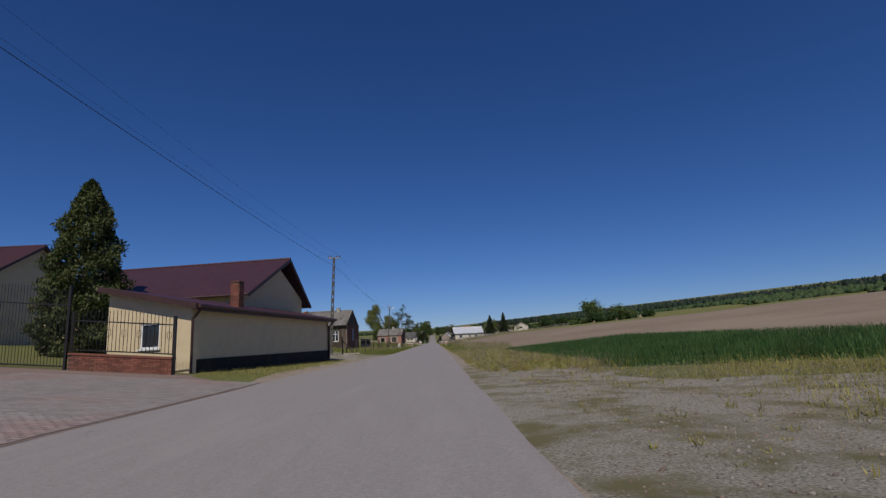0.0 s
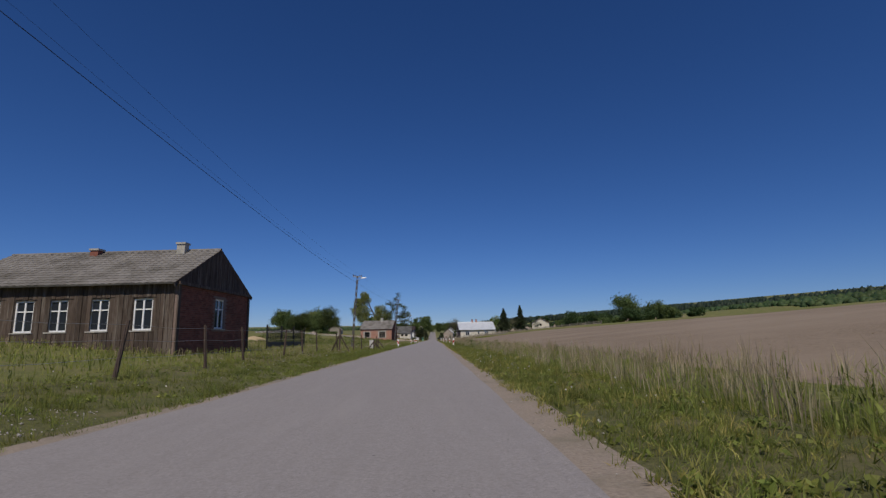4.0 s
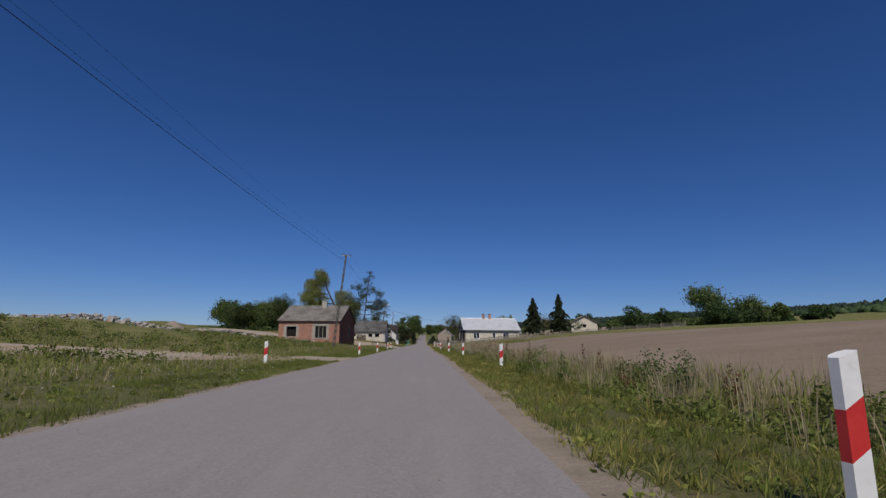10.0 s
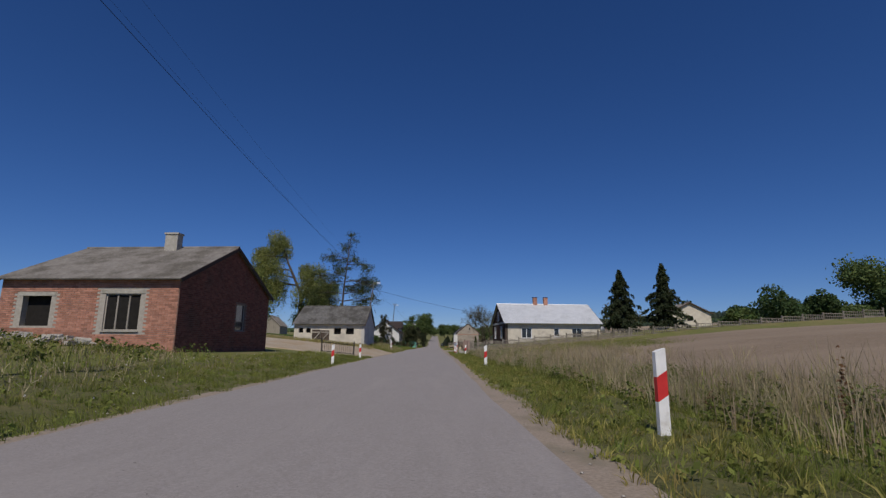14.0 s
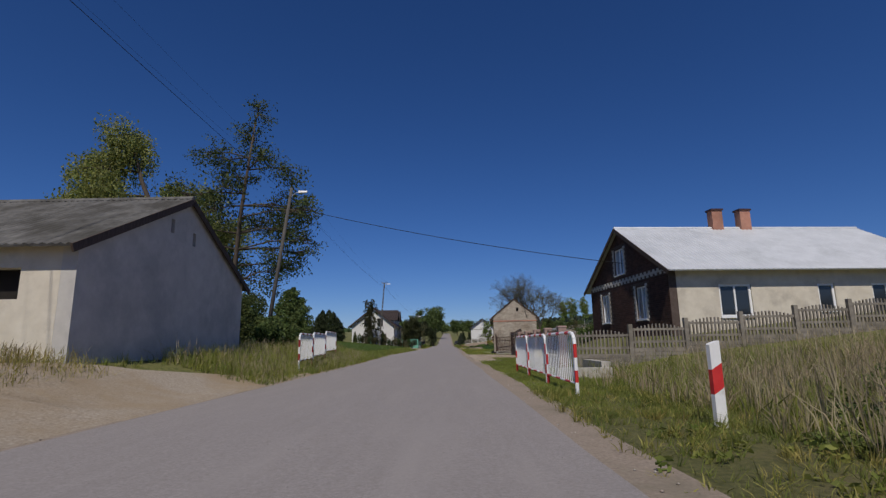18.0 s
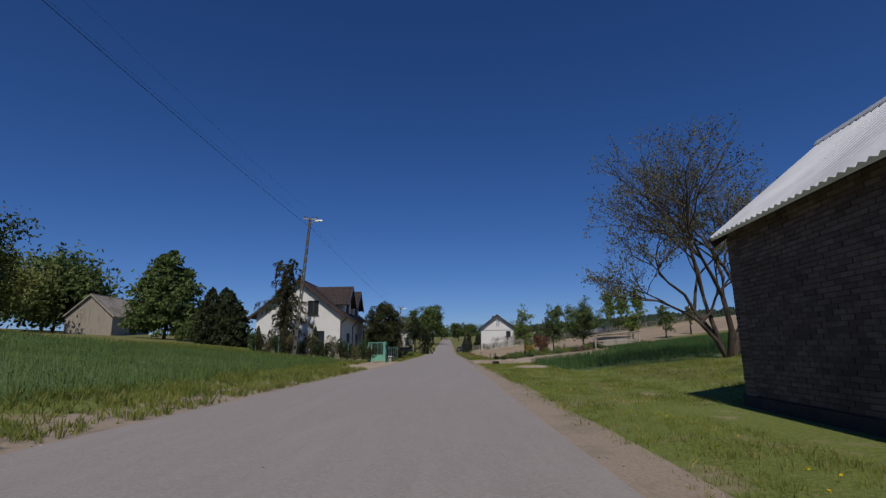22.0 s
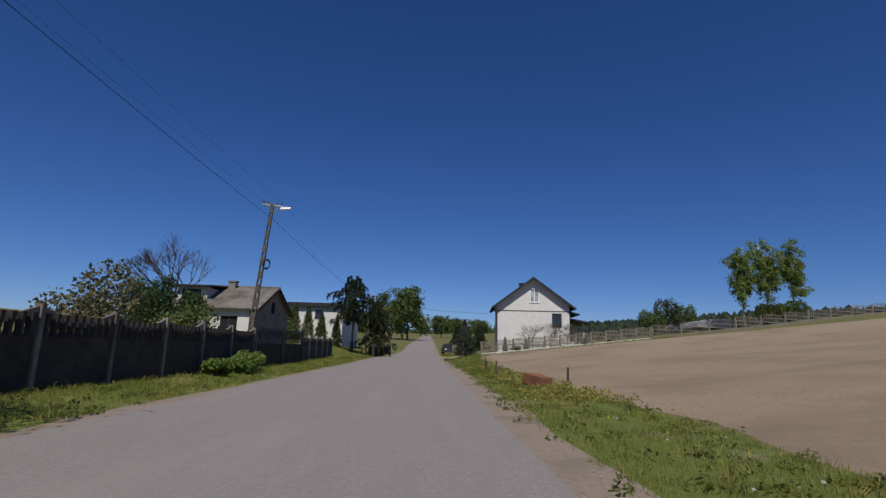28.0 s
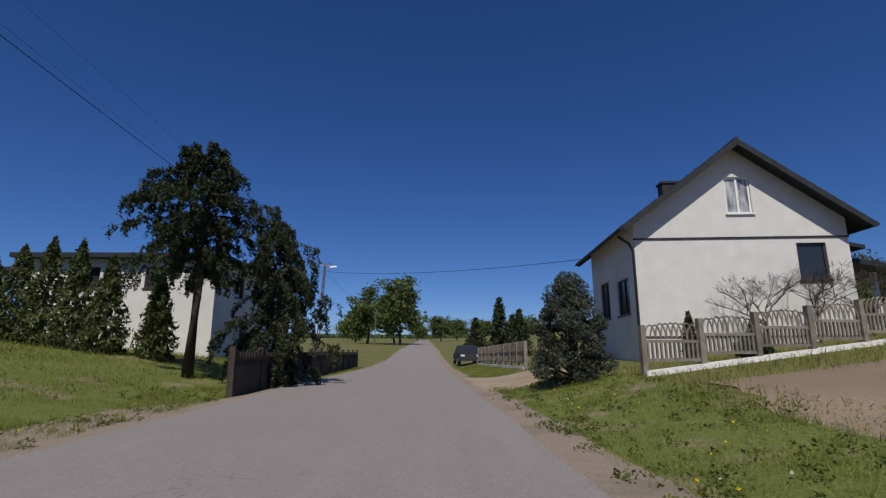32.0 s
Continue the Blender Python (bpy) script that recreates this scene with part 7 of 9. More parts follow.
part("cap", B().box(-0.15, 0.15, -0.13, 0.13, 0.472, 0.70), M["yellowpaint"], hyd, "yellow painted cap")
# ---- fences and gates ----
def along(x, y, x2, y2):
    """Pose at the first end of a fence with its own x axis towards the other end, and its length and rise."""
    L = math.hypot(x2 - x, y2 - y)
    return pose(x, y, ground(x, y), 0, 0, math.degrees(math.atan2(y2 - y, x2 - x))), L, ground(x2, y2) - ground(x, y)


def iron_fence(name, x, y, x2, y2, H, label, material, post_every=2.6, step=0.13, foot=0.12, kick=0.0, wallh=0.0, wallmat=None, curl=False, lift=0.0, category="fence", arch=0.0):
    m, L, rise = along(x, y, x2, y2)
    th = thing(name, m @ pose(0, 0, lift), label, category)
    zz = lambda u: rise * u / L
    n = max(1, round(L / post_every))
    for i in range(n + 1):
        u = L * i / n
        part("post", B().box(u - 0.04, u + 0.04, -0.04, 0.04, zz(u) - 0.3, zz(u) + wallh + H + 0.06), material, th)
    b0 = wallh
    if wallh:
        part("low_wall", B().hexa([(0, -0.12, -0.3), (L, -0.12, rise - 0.3), (L, 0.12, rise - 0.3), (0, 0.12, -0.3), (0, -0.12, wallh), (L, -0.12, rise + wallh), (L, 0.12, rise + wallh), (0, 0.12, wallh)]), wallmat or M["concrete"], th)
        part("coping", B().hexa([(0, -0.16, wallh + 0.002), (L, -0.16, rise + wallh + 0.002), (L, 0.16, rise + wallh + 0.002), (0, 0.16, wallh + 0.002), (0, -0.16, wallh + 0.06), (L, -0.16, rise + wallh + 0.06), (L, 0.16, rise + wallh + 0.06), (0, 0.16, wallh + 0.06)]), M["brickdark"] if wallmat is M["deepmortar"] else M["concrete"], th)
        b0 = wallh + 0.06
    if kick:
        for i in range(n):
            u0, u1 = L * i / n + 0.045, L * (i + 1) / n - 0.045
            part("kick_plate", B().hexa([(u0, -0.012, zz(u0) + foot), (u1, -0.012, zz(u1) + foot), (u1, 0.012, zz(u1) + foot), (u0, 0.012, zz(u0) + foot), (u0, -0.012, zz(u0) + kick), (u1, -0.012, zz(u1) + kick), (u1, 0.012, zz(u1) + kick), (u0, 0.012, zz(u0) + kick)]), material, th)
    for z in (b0 + max(foot, kick) + 0.02, b0 + H * 0.78):
        part("rail", B().beam((0, 0, z), (L, 0, z + rise), 0.03, 0.04), material, th)
    k = max(2, int(L / step))
    for i in range(k):
        u = L * (i + 0.5) / k
        v = (u * n / L) % 1.0
        top = b0 + H * (0.94 + arch * math.sin(math.pi * v))
        part("bar", B().tube([(u, 0, zz(u) + b0 + max(foot, kick)), (u, 0, zz(u) + top), (u, 0, zz(u) + top + 0.06)], [0.011, 0.011, 0.001], 4, False), material, th)
        if curl and i % 4 == 1:
            part("scroll", B().tube([(u + 0.075 * math.cos(a), 0, zz(u) + b0 + H * 0.52 + 0.13 * math.sin(a)) for a in [0.7 * j for j in range(10)]], [0.008] * 10, 4, False), material, th)
    return th


def picket_fence(name, x, y, x2, y2, H, label, material, panel=2.0, group="", step=0.125, postmat=None, arch=0.16, solid=0.25):
    """Cast concrete fence: posts, a bottom slab, rails and arched rows of pickets."""
    m, L, rise = along(x, y, x2, y2)
    th = thing(name, m, label, "fence", group)
    n = max(1, round(L / panel))
    zz = lambda u: rise * u / L
    for i in range(n + 1):
        u = L * i / n
        part("post", B().box(u - 0.07, u + 0.07, -0.07, 0.07, zz(u) - 0.4, zz(u) + H + 0.04), postmat or material, th)
    for i in range(n):
        u0, u1 = L * i / n + 0.075, L * (i + 1) / n - 0.075
        zc = zz((u0 + u1) / 2)
        part("base_slab", B().box(u0, u1, -0.03, 0.03, zc - 0.4, zc + solid), material, th)
        for r_ in range(3 if solid > 0.4 else 0):
            for j in range(5):
                w_ = (u1 - u0) / 5
                part("block", B().box(u0 + w_ * j + 0.012, u0 + w_ * (j + 1) - 0.012, -0.042, -0.03, zc + 0.012 + 0.135 * r_, zc + 0.122 + 0.135 * r_), material, th)
        for z in (H * 0.45, H * 0.78):
            part("rail", B().box(u0, u1, -0.03, 0.03, zc + z, zc + z + 0.08), material, th)
        k = max(3, int((u1 - u0) / step))
        for j in range(k):
            u = u0 + (u1 - u0) * (j + 0.5) / k
            t = zc + H * 0.84 + arch * math.sin(math.pi * (j + 0.5) / k)
            part("picket", B().hexa([(u - 0.03, -0.036, zc + solid), (u + 0.03, -0.036, zc + solid), (u + 0.03, 0.036, zc + solid), (u - 0.03, 0.036, zc + solid),
                                      (u - 0.022, -0.022, t), (u + 0.022, -0.022, t), (u + 0.022, 0.022, t), (u - 0.022, 0.022, t)]), material, th)
    return th


def scallop_fence(name, x, y, x2, y2, H, label, material, postmat, panel=2.1, holes=True):
    """Concrete panel fence whose top edge sags between the posts, with a row of small balusters under it."""
    m, L, rise = along(x, y, x2, y2)
    th = thing(name, m, label, "fence")
    n = max(1, round(L / panel))
    zz = lambda u: rise * u / L
    for i in range(n + 1):
        u = L * i / n
        part("post", B().box(u - 0.05, u + 0.05, -0.07, 0.07, zz(u) - 0.4, zz(u) + H + 0.02), postmat, th)
    for i in range(n):
        u0, u1 = L * i / n + 0.065, L * (i + 1) / n - 0.065
        zc = zz((u0 + u1) / 2)
        part("slab", B().box(u0, u1, -0.025, 0.025, zc - 0.4, zc + H * 0.62), material, th)
        b = B()
        k = 10
        for j in range(k):
            a, c = j / k, (j + 1) / k
            za, zb = zc + H * (0.98 - 0.14 * math.sin(math.pi * a)), zc + H * (0.98 - 0.14 * math.sin(math.pi * c))
            ua, ub = u0 + (u1 - u0) * a, u0 + (u1 - u0) * c
            b.hexa([(ua, -0.03, za - 0.12), (ub, -0.03, zb - 0.12), (ub, 0.03, zb - 0.12), (ua, 0.03, za - 0.12), (ua, -0.03, za), (ub, -0.03, zb), (ub, 0.03, zb), (ua, 0.03, za)])
        part("top_rail", b.weld(), postmat, th)
        for j in range(9):
            u = u0 + (u1 - u0) * (j + 0.5) / 9
            part("baluster", B().tube([(u, 0, zc + H * 0.62), (u, 0, zc + H * 0.70), (u, 0, zc + H * 0.9)], [0.075, 0.055, 0.085], 6, False), material, th)
    return th


def lattice_fence(name, x, y, x2, y2, H, label, panel=1.45, foot="whitepaint"):
    """White-footed concrete fence with upright bars and a row of arches on top."""
    m, L, rise = along(x, y, x2, y2)
    th = thing(name, m, label, "fence", "house fence")
    n = max(1, round(L / panel))
    zz = lambda u: rise * u / L
    part("footing", B().hexa([(0, -0.1, -0.4), (L, -0.1, rise - 0.4), (L, 0.1, rise - 0.4), (0, 0.1, -0.4), (0, -0.1, 0.07), (L, -0.1, rise + 0.07), (L, 0.1, rise + 0.07), (0, 0.1, 0.07)]), M[foot], th, "whitewashed footing" if foot == "whitepaint" else "")
    for i in range(n + 1):
        u = L * i / n
        part("post", B().box(u - 0.06, u + 0.06, -0.07, 0.07, zz(u) - 0.2, zz(u) + H), M["oldconcrete"], th)
    for i in range(n):
        u0, u1 = L * i / n + 0.065, L * (i + 1) / n - 0.065
        zc = zz((u0 + u1) / 2)
        for z in (0.2, 0.62):
            part("rail", B().box(u0, u1, -0.03, 0.03, zc + z, zc + z + 0.07), M["oldconcrete"], th)
        k = 12
        for j in range(k):
            u = u0 + (u1 - u0) * (j + 0.5) / k
            part("bar", B().box(u - 0.022, u + 0.022, -0.025, 0.025, zc + 0.272, zc + 0.618), M["oldconcrete"], th)
        w = (u1 - u0) / 5
        for j in range(5):
            for off in (0.0, 0.5):
                if j == 4 and off:
                    continue
                c = u0 + w * (j + 0.5 + off)
                part("arch", B().tube([(c + w * 0.5 * math.cos(a), 0, zc + 0.70 + (0.30 + 0.08 * math.sin(math.pi * (j + 0.5) / 5)) * math.sin(a)) for a in [math.pi * q / 8 for q in range(9)]], [0.022] * 9, 4, False), M["oldconcrete"], th)
    return th


# first yard
iron_fence("iron_gate", -12.2, -24.2, -22.5, -24.2, 2.7, "tall black wrought-iron gate with spear tips", M["blackiron"], 3.4, 0.105, 0.1, 0.0, curl=True, category="gate", arch=0.06)
rail = iron_fence("iron_fence", -8.75, -24.1, -12.1, -24.1, 1.35, "black iron railing on a low brown brick wall", M["blackiron"], 3.1, 0.12, 0.08, 0.0, 0.5, M["deepmortar"], True, arch=0.12)
for r_ in range(8):
    for j in range(14):
        u0 = 0.24 * j - (0.12 if r_ % 2 else 0)
        a_, c_ = max(u0, 0.0) + 0.006, min(u0 + 0.24, 3.34) - 0.006
        k_ = ground(-12.1, -24.1) - ground(-8.75, -24.1)
        z_ = -0.06 + 0.07 * r_
        part("brick", B().hexa([(a_, 0.118, z_ + k_ * a_ / 3.35), (c_, 0.118, z_ + k_ * c_ / 3.35), (c_, 0.134, z_ + k_ * c_ / 3.35), (a_, 0.134, z_ + k_ * a_ / 3.35), (a_, 0.118, z_ + 0.06 + k_ * a_ / 3.35), (c_, 0.118, z_ + 0.06 + k_ * c_ / 3.35), (c_, 0.134, z_ + 0.06 + k_ * c_ / 3.35), (a_, 0.134, z_ + 0.06 + k_ * a_ / 3.35)]), M["brickdark"], rail)


def rough_posts(name, pts, H, label, material, wires=True, lean=6.0, category="fence"):
    th = thing(name, pose(0, 0, 0), label, category)
    rng = random.Random(len(pts) * 7)
    tops = []
    for x, y in pts:
        z = ground(x, y)
        a, c = rng.uniform(-lean, lean), rng.uniform(-lean, lean)
        t = Vector((x + H * math.sin(radians(a)), y + H * math.sin(radians(c)), z + H))
        part("post", B().tube([(x, y, z - 0.2), tuple(t)], [0.055, 0.045], 6), material, th)
        tops.append((Vector((x, y, z)), t))
    if wires:
        for f in (0.35, 0.65, 0.92):
            for (a0, a1), (b0, b1) in zip(tops, tops[1:]):
                part("wire", B().tube([tuple(a0.lerp(a1, f)), tuple((a0.lerp(a1, f) + b0.lerp(b1, f)) / 2 - Vector((0, 0, 0.04))), tuple(b0.lerp(b1, f))], [0.005] * 3, 3, False), M["steel"], th)
    return th


rough_posts("yard_fence", [(-11.3, 3.4), (-13.4, 3.6), (-15.9, 3.8), (-18.4, 4.0), (-21.4, 4.2), (-24.4, 4.4)], 1.5, "dark posts and wire of a yard fence", M["blackiron"], lean=1)
rough_posts("wire_fence", [(-8.0, 4.2), (-7.7, 8.6), (-7.5, 13.0), (-7.4, 17.5), (-7.5, 21.0), (-7.6, 26.5), (-7.8, 31.0), (-8.0, 35.5)], 1.35, "leaning rusty posts of a slack wire fence", M["darkwood"], lean=9)
gp = thing("gate_leaf", at(-9.9, 2.1, 15), "dark sheet-metal gate leaf standing open by the pole", "gate")
part("leaf", B().box(-0.4, 0.4, -0.03, 0.03, 0.08, 1.75), M["brownpaint"], gp)
for u in (-0.45, 0.45):
    part("post", B().box(u - 0.05, u + 0.05, -0.05, 0.05, -0.2, 1.9), M["brownpaint"], gp)
br = thing("braced_post", at(-8.1, 3.4), "leaning timber corner post with a slanted brace", "fence post")
part("post", B().beam((0, 0, -0.2), (-0.1, 0, 1.5), 0.11), M["darkwood"], br)
part("brace", B().beam((0.95, 0.6, -0.1), (-0.05, 0, 1.2), 0.09), M["darkwood"], br)
part("plank", B().box(0.1, 1.5, -0.5, -0.3, -0.02, 0.08), M["greywood"], br)
iron_fence("iron_fence", -10.9, 34.0, -10.7, 42.6, 1.5, "dark iron fence panels with spear tips and a solid foot", M["blackiron"], 2.85, 0.12, 0.1, 0.42, arch=-0.09, curl=True)


def tripod(x, y, H, seed):
    rng = random.Random(seed)
    th = thing("fence_strut", at(x, y), "old timber fence corner of a post and two struts", "fence post")
    part("post", B().beam((0, 0, -0.2), (0.05, 0, H), 0.1), M["darkwood"], th)
    for a in (2.6, 0.4):
        part("strut", B().beam((math.cos(a) * 0.8, math.sin(a) * 0.5, -0.1), (0.03, 0, H * 0.75), 0.085), M["darkwood"], th)


tripod(-7.2, 39.2, 1.65, 1)
tripod(-6.0, 50.6, 1.0, 2)
tripod(-6.5, 58.9, 1.1, 3)
rough_posts("wire_fence", [(-7.4, 39.6), (-6.6, 42.1), (-6.6, 46.9), (-6.2, 54.9)], 1.35, "leaning posts of a wire fence in tall grass", M["darkwood"], lean=5)
bx = thing("cable_cabinet", at(-6.6, 53.9), "pale grey plastic electricity cabinet in the grass", "cabinet")
part("body", B().box(-0.2, 0.2, -0.13, 0.13, -0.1, 0.82), M["greyrender"], bx)
part("door", B().box(-0.18, 0.18, -0.145, -0.132, 0.2, 0.78), M["greyrender"], bx)
part("cap", B().hexa([(-0.23, -0.16, 0.822), (0.23, -0.16, 0.822), (0.23, 0.16, 0.822), (-0.23, 0.16, 0.822), (-0.18, -0.1, 0.9), (0.18, -0.1, 0.9), (0.18, 0.1, 0.9), (-0.18, 0.1, 0.9)]), M["greyrender"], bx)


def mound(name, x, y, R, H, material, label, category, seed, sy=1.0):
    b = B()
    n, k = 26, 9
    b.v.append((0, 0, H))
    for j in range(1, k + 1):
        f = j / k
        for i in range(n):
            a = 6.283 * i / n
            r = R * f * (1 + 0.22 * noise.noise(Vector((math.cos(a) * 1.5, math.sin(a) * 1.5, seed))))
            px_, py_ = math.cos(a) * r, math.sin(a) * r * sy
            z = H * (math.cos(f * math.pi) * 0.5 + 0.5) + 0.15 * H * noise.noise(Vector((px_ * 1.2, py_ * 1.2, seed * 3.0)))
            b.v.append((px_, py_, z * (1 - f ** 6) - 0.05 + ground(x + px_, y + py_) - ground(x, y)))
    for i in range(n):
        b.f.append((0, 1 + i, 1 + (i + 1) % n))
    for j in range(k - 1):
        for i in range(n):
            a = 1 + j * n + i
            c = 1 + j * n + (i + 1) % n
            b.f.append((a, a + n, c + n, c))
    return single(name, b, material, label, category, smooth=True, m=at(x, y))


mound("sandpile", -28.6, 82.3, 3.2, 0.95, M["ochresand"], "heap of yellow sand on the meadow", "heap", 3)
mound("sandpile", -52.0, 103.0, 5.0, 1.1, M["ochresand"], "second heap of yellow sand", "heap", 4)
mound("grassy_mound", -22.0, 109, 7.0, 0.45, M["turf"], "overgrown grassy mound of old spoil", "mound", 5)
mound("grassy_mound", -30.0, 114, 9.0, 0.5, M["turf"], "overgrown grassy mound of old spoil", "mound", 6)
mound("grassy_mound", -34.0, 136.0, 10.0, 0.8, M["turf"], "overgrown green bank of old spoil", "mound", 8, 0.6)
mound("clay_mound", -31.0, 131.5, 1.9, 1.0, M["earth"], "heap of brown clay among rubble", "heap", 7)


def rubble(name, x, y, R, n, size, label, seed, flat=0.5, mats=(M["rubble"], M["concrete"])):
    rng = random.Random(seed)
    th = thing(name, pose(0, 0, 0), label, "rubble")
    for i in range(n):
        a, r = rng.uniform(0, 6.283), R * math.sqrt(rng.uniform(0, 1))
        px_, py_ = x + math.cos(a) * r * 1.6, y + math.sin(a) * r
        s = size * rng.uniform(0.4, 1.4)
        z = ground(px_, py_) + max(0, (1 - r / R)) * size * (1.6 if flat > 0.4 else 0.35)
        b = B()
        c = [Vector((dx * s * rng.uniform(0.7, 1.1), dy * s * rng.uniform(0.5, 1.0), dz * s * flat * rng.uniform(0.7, 1.1))) for dz in (-0.5, 0.5) for dx, dy in ((-0.5, -0.5), (0.5, -0.5), (0.5, 0.5), (-0.5, 0.5))]
        rot = Euler((rng.uniform(-0.3, 0.3), rng.uniform(-0.3, 0.3), rng.uniform(0, 3))).to_matrix()
        b.hexa([rot @ q_ + Vector((px_, py_, z + s * flat * 0.3)) for q_ in c])
        part("block", b, mats[0] if rng.random() < 0.75 else mats[1], th)


rubble("rubble_heap", -34, 121.5, 5.0, 230, 0.5, "heap of pale concrete rubble and broken brick", 11)
rubble("slab_heap", -24.5, 131.5, 2.6, 40, 1.0, "stack of broken concrete slabs in the grass", 12, 0.25)
rubble("rubble_heap", -16.0, 135.4, 1.6, 40, 0.45, "bricks and timber ends along the hut wall", 13, 0.35)
fr = iron_fence("iron_gate", -8.6, 153.0, -6.2, 153.3, 1.0, "low black iron gate beside the sandy track", M["blackiron"], 2.4, 0.14, 0.1, category="gate")
# long house fences
picket_fence("concrete_fence", 4.3, 177.0, 24.3, 177.6, 1.3, "weathered concrete picket fence on a block-patterned base", M["oldconcrete"], 2.0, "long house fence", solid=0.42)
picket_fence("concrete_fence", 24.5, 177.6, 60.0, 181.0, 1.2, "weathered concrete picket fence along the field", M["oldconcrete"], 3.0, "long house fence", 0.3, arch=0.05)


def pillar(x, y, H, w=0.3):
    th = thing("gate_pillar", at(x, y), "rendered brownish pink gate pillar", "pillar", "fence pillars")
    part("shaft", B().box(-w / 2, w / 2, -w / 2, w / 2, -0.3, H), M["pinkpillar"], th)
    part("cap", B().hexa([(-w / 2 - 0.02, -w / 2 - 0.02, H + 0.002), (w / 2 + 0.02, -w / 2 - 0.02, H + 0.002), (w / 2 + 0.02, w / 2 + 0.02, H + 0.002), (-w / 2 - 0.02, w / 2 + 0.02, H + 0.002), (-w / 2, -w / 2, H + 0.05), (w / 2, -w / 2, H + 0.05), (w / 2, w / 2, H + 0.05), (-w / 2, w / 2, H + 0.05)]), M["pinkpillar"], th)


for i, y in enumerate((178.2, 180.9, 183.6, 186.3, 189.1)):
    pillar(4.15, y, 1.5)
for y in (178.2, 180.9, 183.6, 186.3):
    iron_fence("iron_fence", 4.15, y + 0.19, 4.15, y + 2.51, 1.0, "brown iron railing on a low rendered wall", M["brownpaint"], 2.3, 0.13, 0.05, 0.0, 0.38, M["pinkpillar"])


def lattice_gate(x, y, x2, y2, H, label, leaves=1):
    m, L, rise = along(x, y, x2, y2)
    th = thing("lattice_gate", m @ pose(0, 0, 0.04), label, "gate", "brown gates")
    part("panel", B().box(0.05, L - 0.05, -0.015, 0.015, 0.05, 0.62), M["brownpaint"], th)
    for u in (0.03, L - 0.03):
        part("stile", B().box(u - 0.03, u + 0.03, -0.03, 0.03, 0.0, H), M["brownpaint"], th)
    for z in (0.05, 0.62, H - 0.05):
        part("rail", B().box(0.06, L - 0.06, -0.022, 0.022, z, z + 0.045), M["brownpaint"], th)
    z0, z1 = 0.67, H - 0.06
    k = max(1, round(L / 1.1))
    for i in range(k):
        a, c = 0.06 + (L - 0.12) * i / k, 0.06 + (L - 0.12) * (i + 1) / k
        mu, mz = (a + c) / 2, (z0 + z1) / 2
        for p, q_ in (((a, z0), (c, z1)), ((a, z1), (c, z0)), ((mu, z0), (c, mz)), ((c, mz), (mu, z1)), ((mu, z1), (a, mz)), ((a, mz), (mu, z0))):
            part("strap", B().beam((p[0], 0, p[1]), (q_[0], 0, q_[1]), 0.015, 0.02), M["brownpaint"], th)
    for i in range(int(L / 0.3)):
        part("crest", B().tube([(0.2 + i * 0.3, 0, H), (0.22 + i * 0.3, 0, H + 0.07), (0.2 + i * 0.3, 0, H + 0.13)], [0.012, 0.03, 0.002], 5), M["brownpaint"], th)


lattice_gate(4.25, 189.4, 4.35, 191.1, 1.6, "brown steel lattice wicket gate")
lattice_gate(4.4, 191.5, 4.55, 194.4, 1.55, "brown steel gate leaf with a diamond lattice")
lattice_gate(4.55, 194.5, 4.7, 197.8, 1.5, "brown steel gate leaf with a diamond lattice")
for x, y in ((4.37, 191.3), (4.75, 198.0)):
    single("gate_post", B().box(-0.09, 0.09, -0.09, 0.09, -0.2, 1.72), M["brownpaint"], "square brown steel gate post", "gate post", "brown gate posts", m=at(x, y))
iron_fence("iron_fence", 4.75, 198.1, 3.95, 201.5, 1.4, "plain brown iron bars between gate and barn", M["brownpaint"], 3.4, 0.14, 0.12)
iron_fence("iron_fence", 3.85, 201.3, 9.2, 201.2, 1.4, "plain brown iron bars on a concrete footing", M["brownpaint"], 2.6, 0.15, 0.08, 0.0, 0.16)
column_tree("thuja", 5.9, 189.6, 2.0, 0.26, LEAF["thuja"], "slim dark thuja behind the railing", 311, 1200, 0.12)
for i, x in enumerate((12.5, 15.5, 19.0)):
    bush("yard_bush", x, 205 + 2 * i, 2.0, 2.0, LEAF["mid"], "green bush in the farmyard", 315 + i, 3000, 0.13)
gable_house("yard_shed", pose(16.0, 206.0, 1.0), "low dark farm shed in the yard", 5.0, 4.0, 1.8, 2.9, "x", four(M["darkwood"]), M["asbestos"], M["darkwood"], over=(0.2, 0.2), category="shed")
wd = thing("mesh_fence", pose(0, 0, 0), "thin wire fence behind the walnut tree", "fence")
for i in range(9):
    x, y = 6.2 + i * 2.2, 215 + 0.4 * i
    part("post", B().tube([(x, y, ground(x, y) - 0.2), (x, y, ground(x, y) + 1.3)], [0.035, 0.03], 5), M["greywood"], wd)

# villa front
gg = thing("green_gate", pose(-5.35, 246.0, 0.06), "mint green steel gate with upright bars standing open", "gate")


